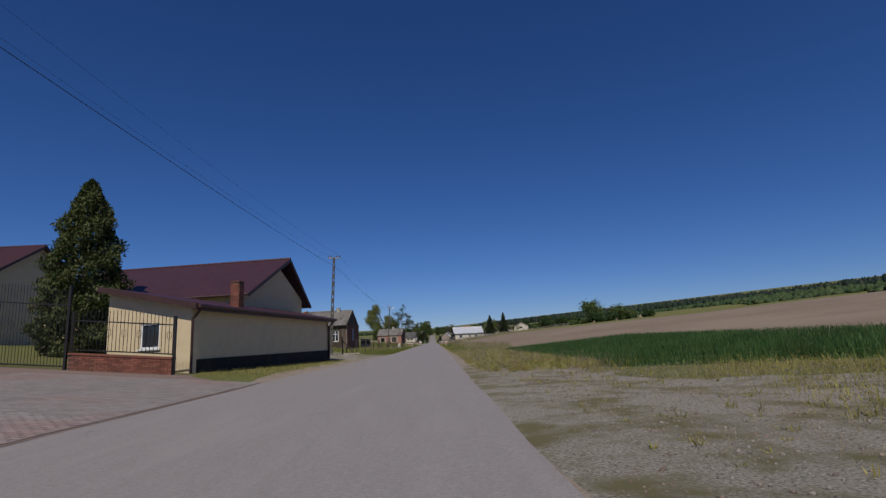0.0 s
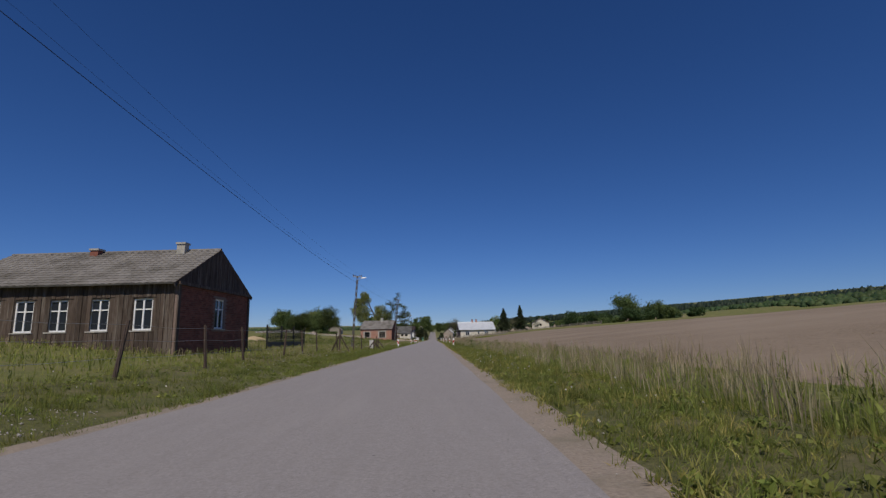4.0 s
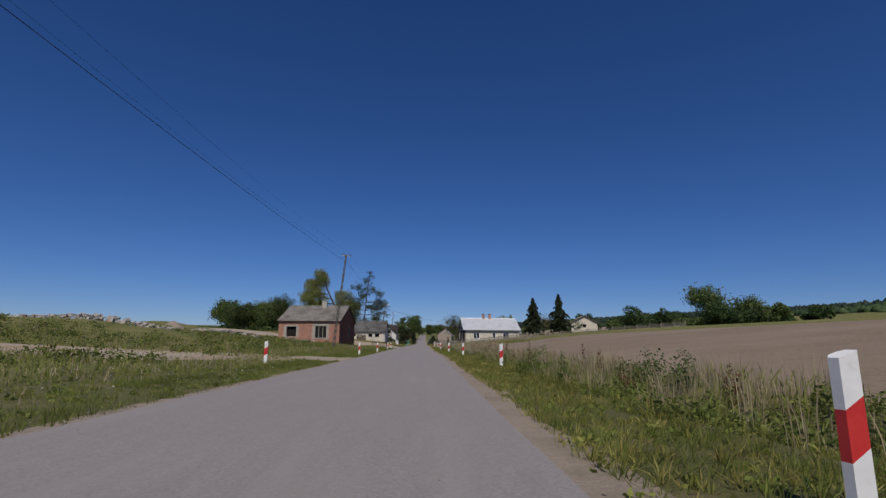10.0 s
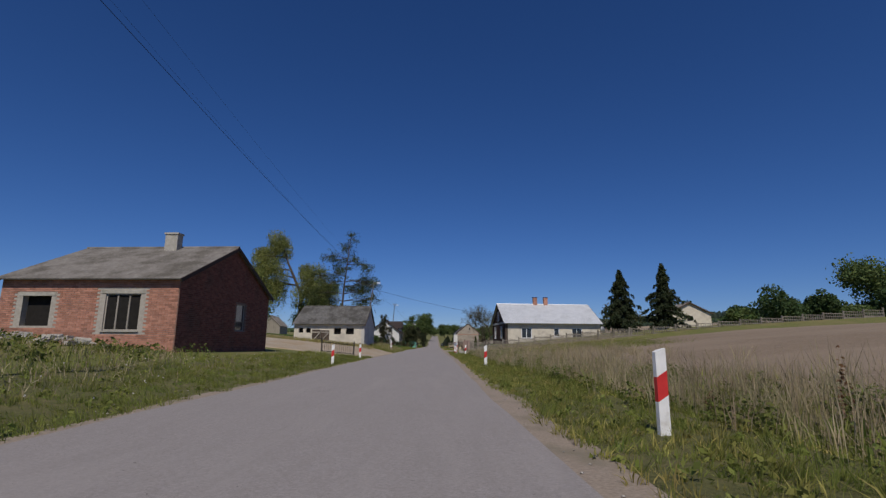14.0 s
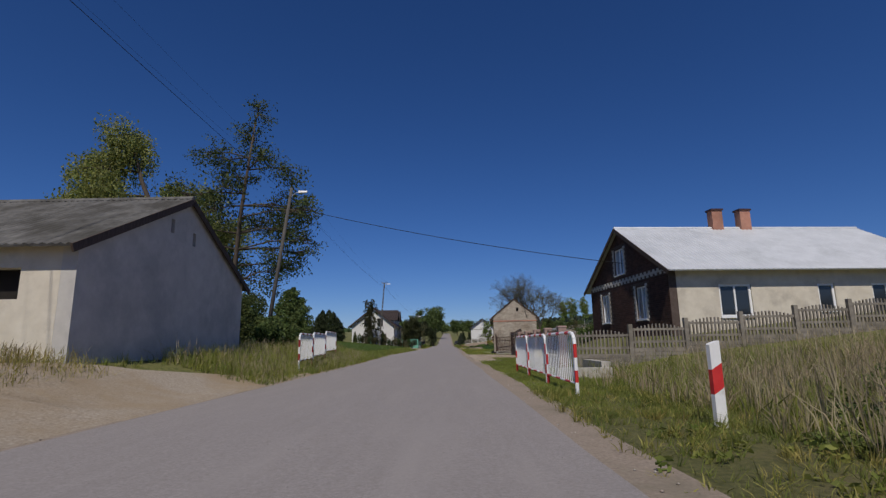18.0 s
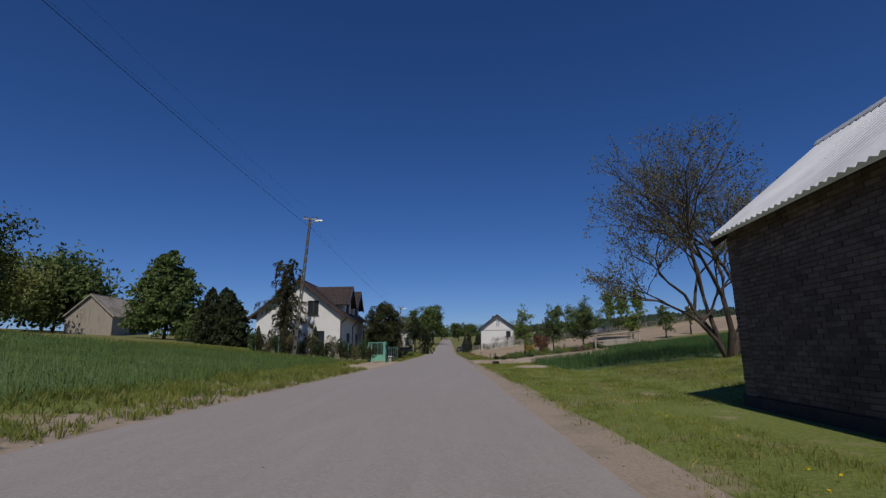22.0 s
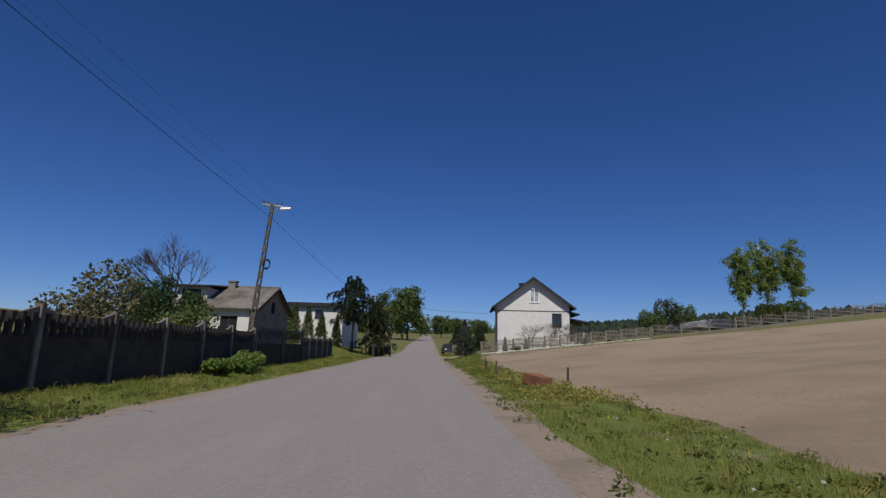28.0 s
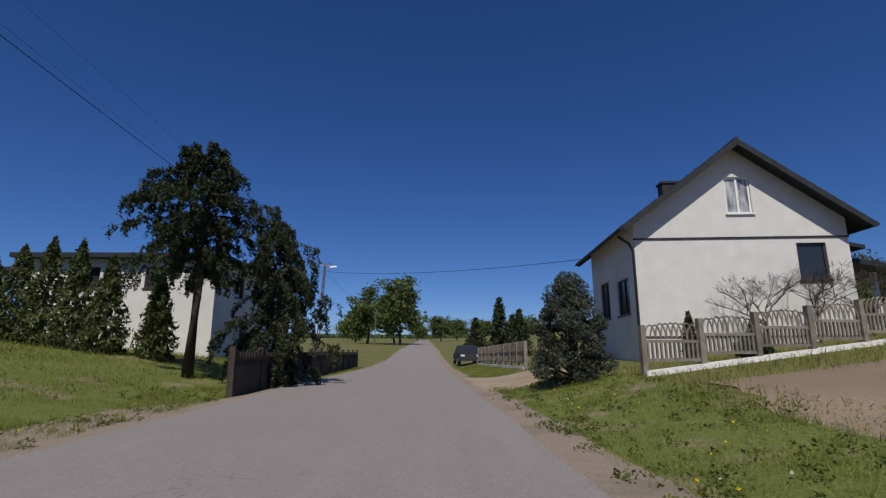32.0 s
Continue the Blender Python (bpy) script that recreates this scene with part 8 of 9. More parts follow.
def green_leaf(p, d, L):
    p, d = Vector(p), Vector(d)
    n = Vector((-d.y, d.x, 0))

    def bx_(b, u0, u1, z0, z1, t):
        q0, q1 = p + d * u0, p + d * u1
        b.hexa([q0 - n * t + Vector((0, 0, z0)), q1 - n * t + Vector((0, 0, z0)), q1 + n * t + Vector((0, 0, z0)), q0 + n * t + Vector((0, 0, z0)), q0 - n * t + Vector((0, 0, z1)), q1 - n * t + Vector((0, 0, z1)), q1 + n * t + Vector((0, 0, z1)), q0 + n * t + Vector((0, 0, z1))])
        return b

    part("panel", bx_(B(), 0.03, L - 0.03, 0.08, 0.52, 0.012), M["greenpaint"], gg)
    for u in (0.0, L - 0.05):
        part("stile", bx_(B(), u, u + 0.05, 0.04, 1.55, 0.025), M["greenpaint"], gg)
    for z in (0.52, 1.5):
        part("rail", bx_(B(), 0.05, L - 0.05, z, z + 0.045, 0.02), M["greenpaint"], gg)
    k = int(L / 0.1)
    for i in range(1, k):
        u = L * i / k
        part("bar", bx_(B(), u - 0.008, u + 0.008, 0.56, 1.5, 0.008), M["greenpaint"], gg)


green_leaf((0, 0, 0), (-1, 0, 0), 1.25)
green_leaf((0.02, 0.12, 0), (-0.05, 1, 0), 2.1)
for x, y in ((0.05, 0.05), (-0.1, 2.3)):
    part("post", B().box(x - 0.05, x + 0.05, y - 0.05, y + 0.05, -0.2, 1.6), M["greenpaint"], gg)
single("letter_box", B().box(-0.12, 0.12, -0.06, 0.06, 1.05, 1.35), M["blackiron"], "small dark letter box on the gate", "letter box", m=pose(-5.35, 247.5, 0.06))
mf = thing("mesh_fence", pose(0, 0, 0), "green-posted wire mesh fence along the villa garden", "fence")
for i in range(6):
    y = 248.4 + i * 1.95
    part("post", B().tube([(-5.45, y, -0.2), (-5.45, y, 1.28)], [0.028, 0.028], 6), M["greenpaint"], mf)
net = B()
for i in range(66):
    y = 248.4 + i * 0.15
    for s in (-1, 1):
        net.tube([(-5.45, y, 0.1), (-5.45, y + s * 1.1, 1.2)], [0.0035, 0.0035], 3, False)
part("mesh", net, M["blackiron"], mf)
bn = thing("bench", pose(-5.15, 249.2, 0.05), "simple white plank bench outside the fence", "bench")
part("seat", B().box(-0.14, 0.14, -0.7, 0.7, 0.36, 0.41), M["whitepaint"], bn)
for y in (-0.55, 0.55):
    part("leg", B().box(-0.1, 0.1, y - 0.04, y + 0.04, -0.1, 0.358), M["concrete"], bn)
for i in range(17):
    bush("ivy_hedge", -6.1 - 0.55 * i, 243.5 + 0.12 * math.sin(i * 2), 0.55, 1.5 + 0.28 * math.sin(i * 1.7) + 0.15 * math.sin(i * 4.1), LEAF[("juniper", "deep", "bronze")[i % 3]], "fence overgrown with brownish creeper", 330 + i, 1500, 0.055, category="hedge", group="creeper hedge", lobes=8)
cf = thing("mesh_fence", pose(0, 0, 0), "wire mesh fence on thin posts, half buried in creeper", "fence")
for i in range(6):
    x = -5.95 - 1.75 * i
    part("post", B().tube([(x, 243.32, -0.2 + ground(x, 243)), (x, 243.32, 1.35 + ground(x, 243))], [0.026, 0.026], 6), M["greenpaint"], cf)
net = B()
for i in range(58):
    x = -5.95 - i * 0.15
    g = ground(x, 243)
    for k in (-1, 1):
        net.tube([(x, 243.3, 0.08 + g), (x + k * 1.2, 243.3, 1.3 + ground(x + k * 1.2, 243))], [0.0035, 0.0035], 3, False)
part("mesh", net, M["blackiron"], cf)

# scrap by the garden
sc = thing("plank_pile", at(14.8, 251.0), "pile of old planks under a sagging board roof", "plank pile")
rng_ = random.Random(5)
for i in range(30):
    z = 0.06 + 0.055 * (i // 2)
    u, w = rng_.uniform(-0.4, 0.4), rng_.uniform(2.6, 3.6)
    part("plank", B().hexa([Vector((u - w / 2, -0.5 + 0.5 * (i % 2), z)), Vector((u + w / 2, -0.5 + 0.5 * (i % 2), z)), Vector((u + w / 2, -0.1 + 0.5 * (i % 2), z)), Vector((u - w / 2, -0.1 + 0.5 * (i % 2), z)),
                              Vector((u - w / 2, -0.5 + 0.5 * (i % 2), z + 0.05)), Vector((u + w / 2, -0.5 + 0.5 * (i % 2), z + 0.05)), Vector((u + w / 2, -0.1 + 0.5 * (i % 2), z + 0.05)), Vector((u - w / 2, -0.1 + 0.5 * (i % 2), z + 0.05))]), M["greywood"], sc)
for i in range(9):
    part("roof_board", B().beam((-2.1 + rng_.uniform(0, 0.5), -0.75 + 0.2 * i, 0.98 + rng_.uniform(-0.06, 0.04)), (2.1 + rng_.uniform(-0.3, 0.3), -0.75 + 0.2 * i + rng_.uniform(-0.1, 0.1), 1.22 + rng_.uniform(-0.08, 0.14)), 0.18, 0.035), M["greywood" if i % 3 else "oldwood"], sc)
for u in (-1.9, 2.0):
    part("leg", B().box(u - 0.05, u + 0.05, -0.6, -0.5, -0.2, 1.02), M["greywood"], sc)
rubble("log_pile", 11.6, 250.2, 0.6, 34, 0.24, "stack of reddish logs and brick ends", 21, 0.6, (M["oldwood"], M["rust"]))
pp = thing("drain_pipe", at(2.9, 238.8, 20), "short concrete drain pipe end lying in the grass", "pipe")
part("pipe", B().tube([(0, -0.3, 0.07), (0, 0.3, 0.07)], [0.11, 0.11], 12, False), M["darkconcrete"], pp)
part("pipe_mouth", B().tube([(0, -0.29, 0.07), (0, -0.28, 0.07)], [0.09, 0.09], 12), M["hole"], pp)
rb = thing("rusty_trough", at(3.3, 278.35, -62) @ pose(0, 0, 0.02, 0, 6, 0), "rusty sheet-metal trough lying upside down", "trough")
part("body", B().hexa([(-0.42, -0.22, -0.03), (0.40, -0.22, -0.03), (0.40, 0.22, -0.03), (-0.42, 0.22, -0.03), (-0.40, -0.2, 0.28), (0.37, -0.2, 0.26), (0.37, 0.2, 0.26), (-0.40, 0.2, 0.28)]), M["rust"], rb)
part("rim", B().box(-0.44, 0.42, -0.235, 0.235, 0.0, 0.02), M["rust"], rb)
part("opening", B().box(-0.426, -0.40, -0.17, 0.17, 0.03, 0.24), M["hole"], rb, "dark open end")
for x, y, h in ((4.6, 279.9, 0.48), (2.8, 283.5, 0.55), (2.95, 288.2, 0.42), (3.43, 293.0, 0.5), (4.0, 256.5, 0.55)):
    single("wooden_peg", B().tube([(0, 0, -0.2), (0.02, 0, h)], [0.04, 0.035], 7), M["oldwood"], "short weathered wooden peg at the field edge", "peg", "field pegs", m=at(x, y))

gr = thing("greenhouse", at(37.2, 327.5, 82), "low plastic-covered greenhouse tunnel beyond the field", "greenhouse")
tun = B()
for i in range(8):
    a, c = math.pi * i / 8, math.pi * (i + 1) / 8
    tun.quad((0, 2.6 * math.cos(a), 1.1 * math.sin(a) + 0.2), (13, 2.6 * math.cos(a), 1.1 * math.sin(a) + 0.2), (13, 2.6 * math.cos(c), 1.1 * math.sin(c) + 0.2), (0, 2.6 * math.cos(c), 1.1 * math.sin(c) + 0.2))
for x in (0, 13):
    tun.quad(*[(x, 2.6 * math.cos(math.pi * i / 8), 1.1 * math.sin(math.pi * i / 8) + 0.2) for i in range(9)])
part("cover", tun.weld(), M["film"], gr)
for i in range(6):
    part("hoop", B().tube([(13 * i / 5, 2.63 * math.cos(math.pi * q_ / 8), 1.13 * math.sin(math.pi * q_ / 8) + 0.2) for q_ in range(9)], [0.03] * 9, 5), M["film"], gr)

# dark gate, fences on the last stretch
dg = thing("sliding_gate", pose(-6.15, 282.45, 0.1), "long black sliding gate with a solid foot and bars", "gate")
for k_, (y0, y1) in enumerate(((0.0, 3.3), (3.4, 6.7))):
    part("panel", B().box(-0.02, 0.02, y0, y1, 0.03, 0.88), M["tar"], dg)
    part("rail", B().box(-0.03, 0.03, y0, y1, 1.42, 1.48), M["blackiron"], dg)
    for i in range(int((y1 - y0) / 0.14)):
        y = y0 + 0.07 + i * 0.14
        part("bar", B().box(-0.01, 0.01, y - 0.01, y + 0.01, 0.92, 1.42), M["blackiron"], dg)
    for i in range(int((y1 - y0) / 0.5)):
        y = y0 + 0.3 + i * 0.5
        part("scroll", B().tube([(0.012, y + 0.1 * math.cos(a), 1.2 + 0.14 * math.sin(a)) for a in [0.785 * j for j in range(9)]], [0.009] * 9, 4, False), M["blackiron"], dg)
for y in (-0.05, 3.35, 6.78):
    part("post", B().box(-0.06, 0.06, y - 0.06, y + 0.06, -0.3, 1.6), M["blackiron"], dg)
scallop_fence("panel_fence", -6.3, 289.6, -6.9, 301.0, 1.3, "dark concrete panel fence with a sagging top edge", M["darkconcrete"], M["concrete"])
scallop_fence("panel_fence", -6.6, 266.5, -6.2, 282.3, 1.4, "dark concrete panel fence with a sagging top edge", M["darkconcrete"], M["oldconcrete"])
scallop_fence("panel_fence", -4.75, 309.2, -5.0, 333.0, 1.15, "low dark concrete fence by the drooping spruce", M["darkconcrete"], M["darkconcrete"])
lattice_fence("lattice_fence", 4.8, 308.3, 20.6, 309.9, 1.1, "concrete lattice fence with arches on a white footing")
lattice_fence("lattice_fence", 3.9, 317.5, 3.4, 331.0, 1.1, "concrete lattice fence with arches on a white footing")
lattice_fence("lattice_fence", 20.8, 310.0, 60.0, 322.0, 1.1, "concrete lattice fence running on along the field", 3.3, "oldconcrete")
cr = thing("parked_car", at(3.0, 336.0, 4), "dark blue hatchback parked beside the fence", "car")
cs = B()
for z0, z1, a0, a1, w0, w1 in ((0.28, 0.8, (-1.95, 1.95), (-1.9, 1.85), 0.82, 0.84), (0.8, 1.42, (-1.2, 1.5), (-0.55, 1.2), 0.8, 0.6)):
    cs.hexa([(-w0, a0[0], z0), (w0, a0[0], z0), (w0, a0[1], z0), (-w0, a0[1], z0), (-w1, a1[0], z1), (w1, a1[0], z1), (w1, a1[1], z1), (-w1, a1[1], z1)])
part("body", cs, M["slate"], cr)
part("windscreen", B().hexa([(-0.72, -1.2, 0.84), (0.72, -1.2, 0.84), (0.72, -1.15, 0.84), (-0.72, -1.15, 0.84), (-0.58, -0.62, 1.38), (0.58, -0.62, 1.38), (0.58, -0.57, 1.38), (-0.58, -0.57, 1.38)]), M["glass"], cr)
for x in (-0.78, 0.78):
    for y in (-1.25, 1.25):
        w_ = part("wheel", B().tube([(x - 0.1, y, 0.31), (x + 0.1, y, 0.31)], [0.31, 0.31], 14), M["rubber"], cr)
        part("rim", B().tube([(x - 0.105, y, 0.31), (x + 0.105, y, 0.31)], [0.19, 0.19], 10), M["steel"], w_)
    part("headlight", B().box(x * 0.75 - 0.14, x * 0.75 + 0.14, -1.96, -1.9, 0.6, 0.72), M["plasticwhite"], cr)

# ---- crops, grass and weeds ----
ground_v = np.vectorize(ground)


def blades(name, n, xr, yr, h, w, material, label, seed, lean=0.35, edge=None, clump=0.0, curve=True, hvar=0.5, category="grass", keep=None):
    """Very many single blades, standing on the land. xr: x from and to, or a function giving both from y."""
    rng = np.random.default_rng(seed)
    n, w = int(n * 0.5), w * 1.4
    y = rng.uniform(yr[0], yr[1], n)
    if callable(xr):
        lim = np.array([xr(v) for v in y])
        x = lim[:, 0] + (lim[:, 1] - lim[:, 0]) * rng.uniform(0, 1, n)
    else:
        x = rng.uniform(xr[0], xr[1], n)
    if clump:
        k = rng.integers(0, max(1, n // 14), n)
        x, y = x[k] + rng.normal(size=n) * clump, y[k] + rng.normal(size=n) * clump
    if keep is not None:
        ok = keep(x, y)
        x, y = x[ok], y[ok]
        n = len(x)
    z = ground_v(x, y) - 0.03
    a = rng.uniform(0, 6.283, n)
    hh = h * rng.uniform(1 - hvar, 1 + hvar, n)
    ww = w * rng.uniform(0.7, 1.3, n) / 2
    la = rng.uniform(0, 6.283, n)
    bend = np.abs(rng.normal(size=n)) * lean
    ll = hh * np.minimum(bend, 1.3)
    hh = hh / np.sqrt(1 + 0.7 * bend ** 2)
    dx, dy = np.cos(a) * ww, np.sin(a) * ww
    p = np.stack([x, y, z], 1)
    s = np.stack([dx, dy, np.zeros(n)], 1)
    l = np.stack([np.cos(la) * ll, np.sin(la) * ll, np.zeros(n)], 1)
    up = np.stack([np.zeros(n), np.zeros(n), hh], 1)
    v = np.stack([p - s, p + s, p - s * 0.75 + l * 0.3 + up * 0.6, p + s * 0.75 + l * 0.3 + up * 0.6, p + l + up], 1).reshape(-1, 3)
    i = np.arange(n)[:, None] * 5
    f = np.concatenate([i + np.array([[0, 1, 3]]), i + np.array([[2, 3, 4]])])
    ob = new(name, raw_mesh(name, v, f, material))
    return tagged(ob, label, category, kind="stuff")


def swell(x, y, k):
    """Slow unevenness from 0 to 1, which bunches growth into thick and thin places."""
    v = np.sin(x * 2.1 + 1.7 * np.sin(y * 0.9 + k)) * np.sin(y * 1.7 + 1.3 * np.sin(x * 1.3 - k)) + 0.7 * np.sin(x * 5.3 + k + y * 3.1) * np.sin(y * 4.7 - x * 2.2)
    return np.clip(0.5 + 0.42 * v, 0, 1)


def tufts(name, per_m2, strip, yr, h, w, material, label, seed, fan=0.55, each=9, keep=None, comb=(0.0, 0.0), bare=0.25, root=0.035, fine=False):
    """A sward of grass tufts: blades that fan out from shared roots, taller and denser in uneven patches."""
    rng = np.random.default_rng(seed)
    span = np.mean([b_ - a_ for a_, b_ in (strip(v) for v in np.linspace(yr[0], yr[1], 40))])
    n = int(per_m2 * span * (yr[1] - yr[0]) / each)
    y = rng.uniform(yr[0], yr[1], n)
    lim = np.array([strip(v) for v in y])
    x = lim[:, 0] + (lim[:, 1] - lim[:, 0]) * rng.uniform(0, 1, n)
    g = swell(x, y, seed)
    ok = rng.uniform(0, 1, n) < bare + (1.15 - bare) * g
    if keep is not None:
        ok &= keep(x, y)
    x, y, g = x[ok], y[ok], g[ok]
    th_ = h * (0.55 + 0.75 * g) * rng.uniform(0.65, 1.35, len(x))
    x, y, th_ = np.repeat(x, each), np.repeat(y, each), np.repeat(th_, each)
    n = len(x)
    la = rng.uniform(0, 6.283, n)
    rr = np.abs(rng.normal(size=n)) * root
    hh = th_ * rng.uniform(0.55, 1.15, n)
    bend = np.abs(rng.normal(size=n)) * fan
    lx, ly = np.cos(la) * bend + comb[0], np.sin(la) * bend + comb[1]
    ll = np.sqrt(lx ** 2 + ly ** 2) + 1e-6
    k = np.minimum(ll, 1.25) / ll
    lx, ly = lx * k * hh, ly * k * hh
    up = hh / np.sqrt(1 + 0.8 * np.minimum(ll, 1.25) ** 2)
    px_, py_ = x + np.cos(la) * rr, y + np.sin(la) * rr
    z = ground_v(px_, py_) - 0.03
    a_ = rng.uniform(0, 6.283, n)
    ww = w * rng.uniform(0.6, 1.4, n) / 2
    side = np.stack([np.cos(a_) * ww, np.sin(a_) * ww, np.zeros(n)], 1)
    p0 = np.stack([px_, py_, z], 1)
    mid = p0 + np.stack([lx * 0.28, ly * 0.28, up * 0.55], 1)
    tip = p0 + np.stack([lx, ly, up], 1)
    v = np.stack([p0, mid + side, tip, mid - side], 1).reshape(-1, 3)
    i = np.arange(n)[:, None] * 4
    f = np.concatenate([i + np.array([[0, 1, 3]]), i + np.array([[1, 2, 3]])])
    if fine:
        v = np.stack([p0 - side, p0 + side, tip], 1).reshape(-1, 3)
        f = np.arange(n)[:, None] * 3 + np.array([[0, 1, 2]])
    return tagged(new(name, raw_mesh(name, v, f, material)), label, "grass", kind="stuff")


def free_of_drives(x, y):
    ok = np.ones(len(x), bool)
    for x0, x1, y0, y1 in ((-27, -4.6, -7.6, 2.4), (-30, -9, 88.5, 93.5), (-7.2, -4.0, 94.2, 99.6), (-40, -4.4, 153.0, 165.0), (-8.5, -4.4, 164.9, 168.5), (-7, -4.4, 168, 172), (1.0, 2.6, 187.0, 191.0), (1.0, 4.8, 191.0, 200.0), (-6.2, -4.0, 232.5, 246.5), (-14, -4, 244.0, 247.6), (1.2, 12.0, 240.0, 249.5), (3.7, 4.9, 231.3, 234.2), (1.1, 1.6, 285.2, 288.0), (1.1, 4.3, 311.8, 317.2), (-30, -4.9, -45, -24.3)):
        ok &= ~((x > x0) & (x < x1) & (y > y0) & (y < y1))
    for hx0, hx1, hy0, hy1 in ((-22, -8.4, -23.5, -8.5), (-21.8, -10.9, 22.8, 30.0), (-21.5, -11.2, 136, 147), (-16.3, -7.6, 169, 178), (8.9, 22, 179.5, 189), (3.4, 8.4, 201.8, 214), (-19, -9.3, 250.5, 263.3), (6.4, 14.5, 311.4, 318.5), (-20.2, -10, 293.5, 300.6)):
        ok &= ~((x > hx0) & (x < hx1) & (y > hy0) & (y < hy1))
    return ok


def verge_r(w0, w1):
    return lambda y: (lerp_tab(ROAD_R, y) + w0 + 0.5 * abs(wob(y, 3.3)) * 4, lerp_tab(ROAD_R, y) + w1)


def verge_l(w0, w1):
    return lambda y: (lerp_tab(ROAD_L, y) - w1, lerp_tab(ROAD_L, y) - w0 - 2.0 * abs(wob(y, 5.1)))


F = free_of_drives
# right verge
blades("weed_grass", 16000, verge_r(0.4, 5.0), (-26, 4), 0.3, 0.009, LEAF["straw"], "dry grass stalks on the verge", 400, 0.5, clump=0.12, keep=F)
blades("weed_grass", 6000, (1.8, 9), (-41, -23), 0.11, 0.008, LEAF["straw"], "dry tufts in the gravel", 439, 0.7, clump=0.12, keep=F)
blades("weed_grass", 30000, lambda y: (3.2 + 0.3 * (y + 40), 14.0), (-38, -22), 0.14, 0.012, LEAF["rape"], "olive weeds between gravel and field", 399, 0.6, clump=0.35)
blades("ditch_weeds", 26000, (3.6, 6.9), (4, 172), 0.38, 0.022, LEAF["lush"], "green weeds in the ditch", 406, 0.45, clump=0.22, keep=F)
blades("yard_grass", 40000, (4.0, 22), (297, 311.5), 0.12, 0.016, LEAF["grass"], "green grass along the fence", 409, 0.6, keep=lambda x, y: F(x, y) & ~((x > 4.9) & (y < 305.4)))
blades("yard_grass", 30000, (4.5, 24), (166, 179.5), 0.16, 0.018, LEAF["grass"], "rough grass before the concrete fence", 410, 0.6, keep=F)
blades("yard_grass", 26000, (3.6, 18), (150, 176.0), 0.4, 0.016, LEAF["lush"], "rank green growth among the straw", 440, 0.6, clump=0.4, keep=F)
blades("reed_straw", 10000, (4.6, 20), (160, 176.0), 0.75, 0.010, LEAF["straw"], "tall dead straw before the concrete fence", 411, 0.5, clump=0.35, keep=F)
tufts("weed_grass", 210, verge_r(0.55, 4.6), (-25, 3), 0.17, 0.013, LEAF["sward"], "olive weeds and grass on the verge", 390, 0.8, keep=F, bare=0.0)
tufts("weed_grass", 190, verge_r(0.4, 4.6), (-25, 3), 0.18, 0.013, LEAF["rape"], "yellowing weeds and grass on the verge", 401, 0.8, keep=F, bare=0.1)
tufts("weed_grass", 60, lambda y: (1.6, 11.0), (-40, -22), 0.10, 0.014, LEAF["rape"], "sparse weeds in the gravel", 402, 0.9, keep=F, bare=-0.35)
tufts("golden_grass", 60, lambda y: (2.6 + 0.3 * max(-y - 24, 0), 5.2 + 1.2 * (1 - sstep(-32, -22, y))), (-27, -14), 0.27, 0.012, LEAF["gold"], "golden withered tufts along the field edge", 398, 0.6, keep=F, bare=-0.5, root=0.06)
tufts("verge_grass", 560, verge_r(0.36, 2.2), (-2, 170), 0.165, 0.012, LEAF["lush"], "lush green grass on the verge", 403, 0.75, keep=F, comb=(0.15, -0.25), fine=True)
tufts("verge_grass", 260, verge_r(1.9, 4.4), (0, 170), 0.21, 0.011, LEAF["lush"], "tall green grass sloping into the ditch", 404, 0.7, keep=F, comb=(-0.25, -0.2), fine=True)
tufts("verge_grass", 180, verge_r(0.26, 3.2), (-2, 170), 0.15, 0.012, LEAF["rape"], "short pale grass at the road edge", 396, 0.9, keep=F)
tufts("reed_straw", 90, lambda y: (5.0, 6.9), (4, 170), 0.55, 0.012, LEAF["straw"], "fringe of pale dead grass along the field", 395, 0.3, 12, F, bare=0.0, root=0.1)
tufts("reed_straw", 110, lambda y: (3.2, 12.0), (138, 172), 0.5, 0.013, LEAF["straw"], "matted dead grass before the concrete fence", 394, 0.5, 12, F, bare=-0.1, root=0.1)
tufts("reed_straw", 46, lambda y: (3.3, 6.8), (4, 170), 0.62, 0.011, LEAF["straw"], "tall dead straw in the ditch", 405, 0.22, 12, F, bare=-0.3, root=0.12)
tufts("verge_grass", 1050, verge_r(0.5, 3.9), (166, 240), 0.085, 0.010, LEAF["sward"], "short green grass on the verge", 407, 0.8, 7, F, bare=0.5, root=0.06, fine=True)
tufts("verge_grass", 110, verge_r(0.3, 4.4), (200, 241), 0.11, 0.009, LEAF["rape"], "yellowing patches in the mown verge", 437, 0.9, keep=F, bare=-0.2)
tufts("verge_grass", 700, lambda y: (2.6, 6.4), (185, 193), 0.10, 0.010, LEAF["sward"], "short grass before the fence wall", 392, 0.8, 7, F, bare=0.5, root=0.06, fine=True)
tufts("verge_grass", 130, verge_l(0.3, 2.6), (250, 300), 0.13, 0.010, LEAF["rape"], "yellowish rough grass along the fences", 391, 0.8, keep=F, bare=-0.1)
tufts("lawn_grass", 420, lambda y: (-18.0, lerp_tab(ROAD_L, y) - 1.6), (300.5, 317.5), 0.13, 0.012, LEAF["sward"], "green grass of the lawn before the white house", 387, 0.7, 7, F, bare=0.6, root=0.06, fine=True)
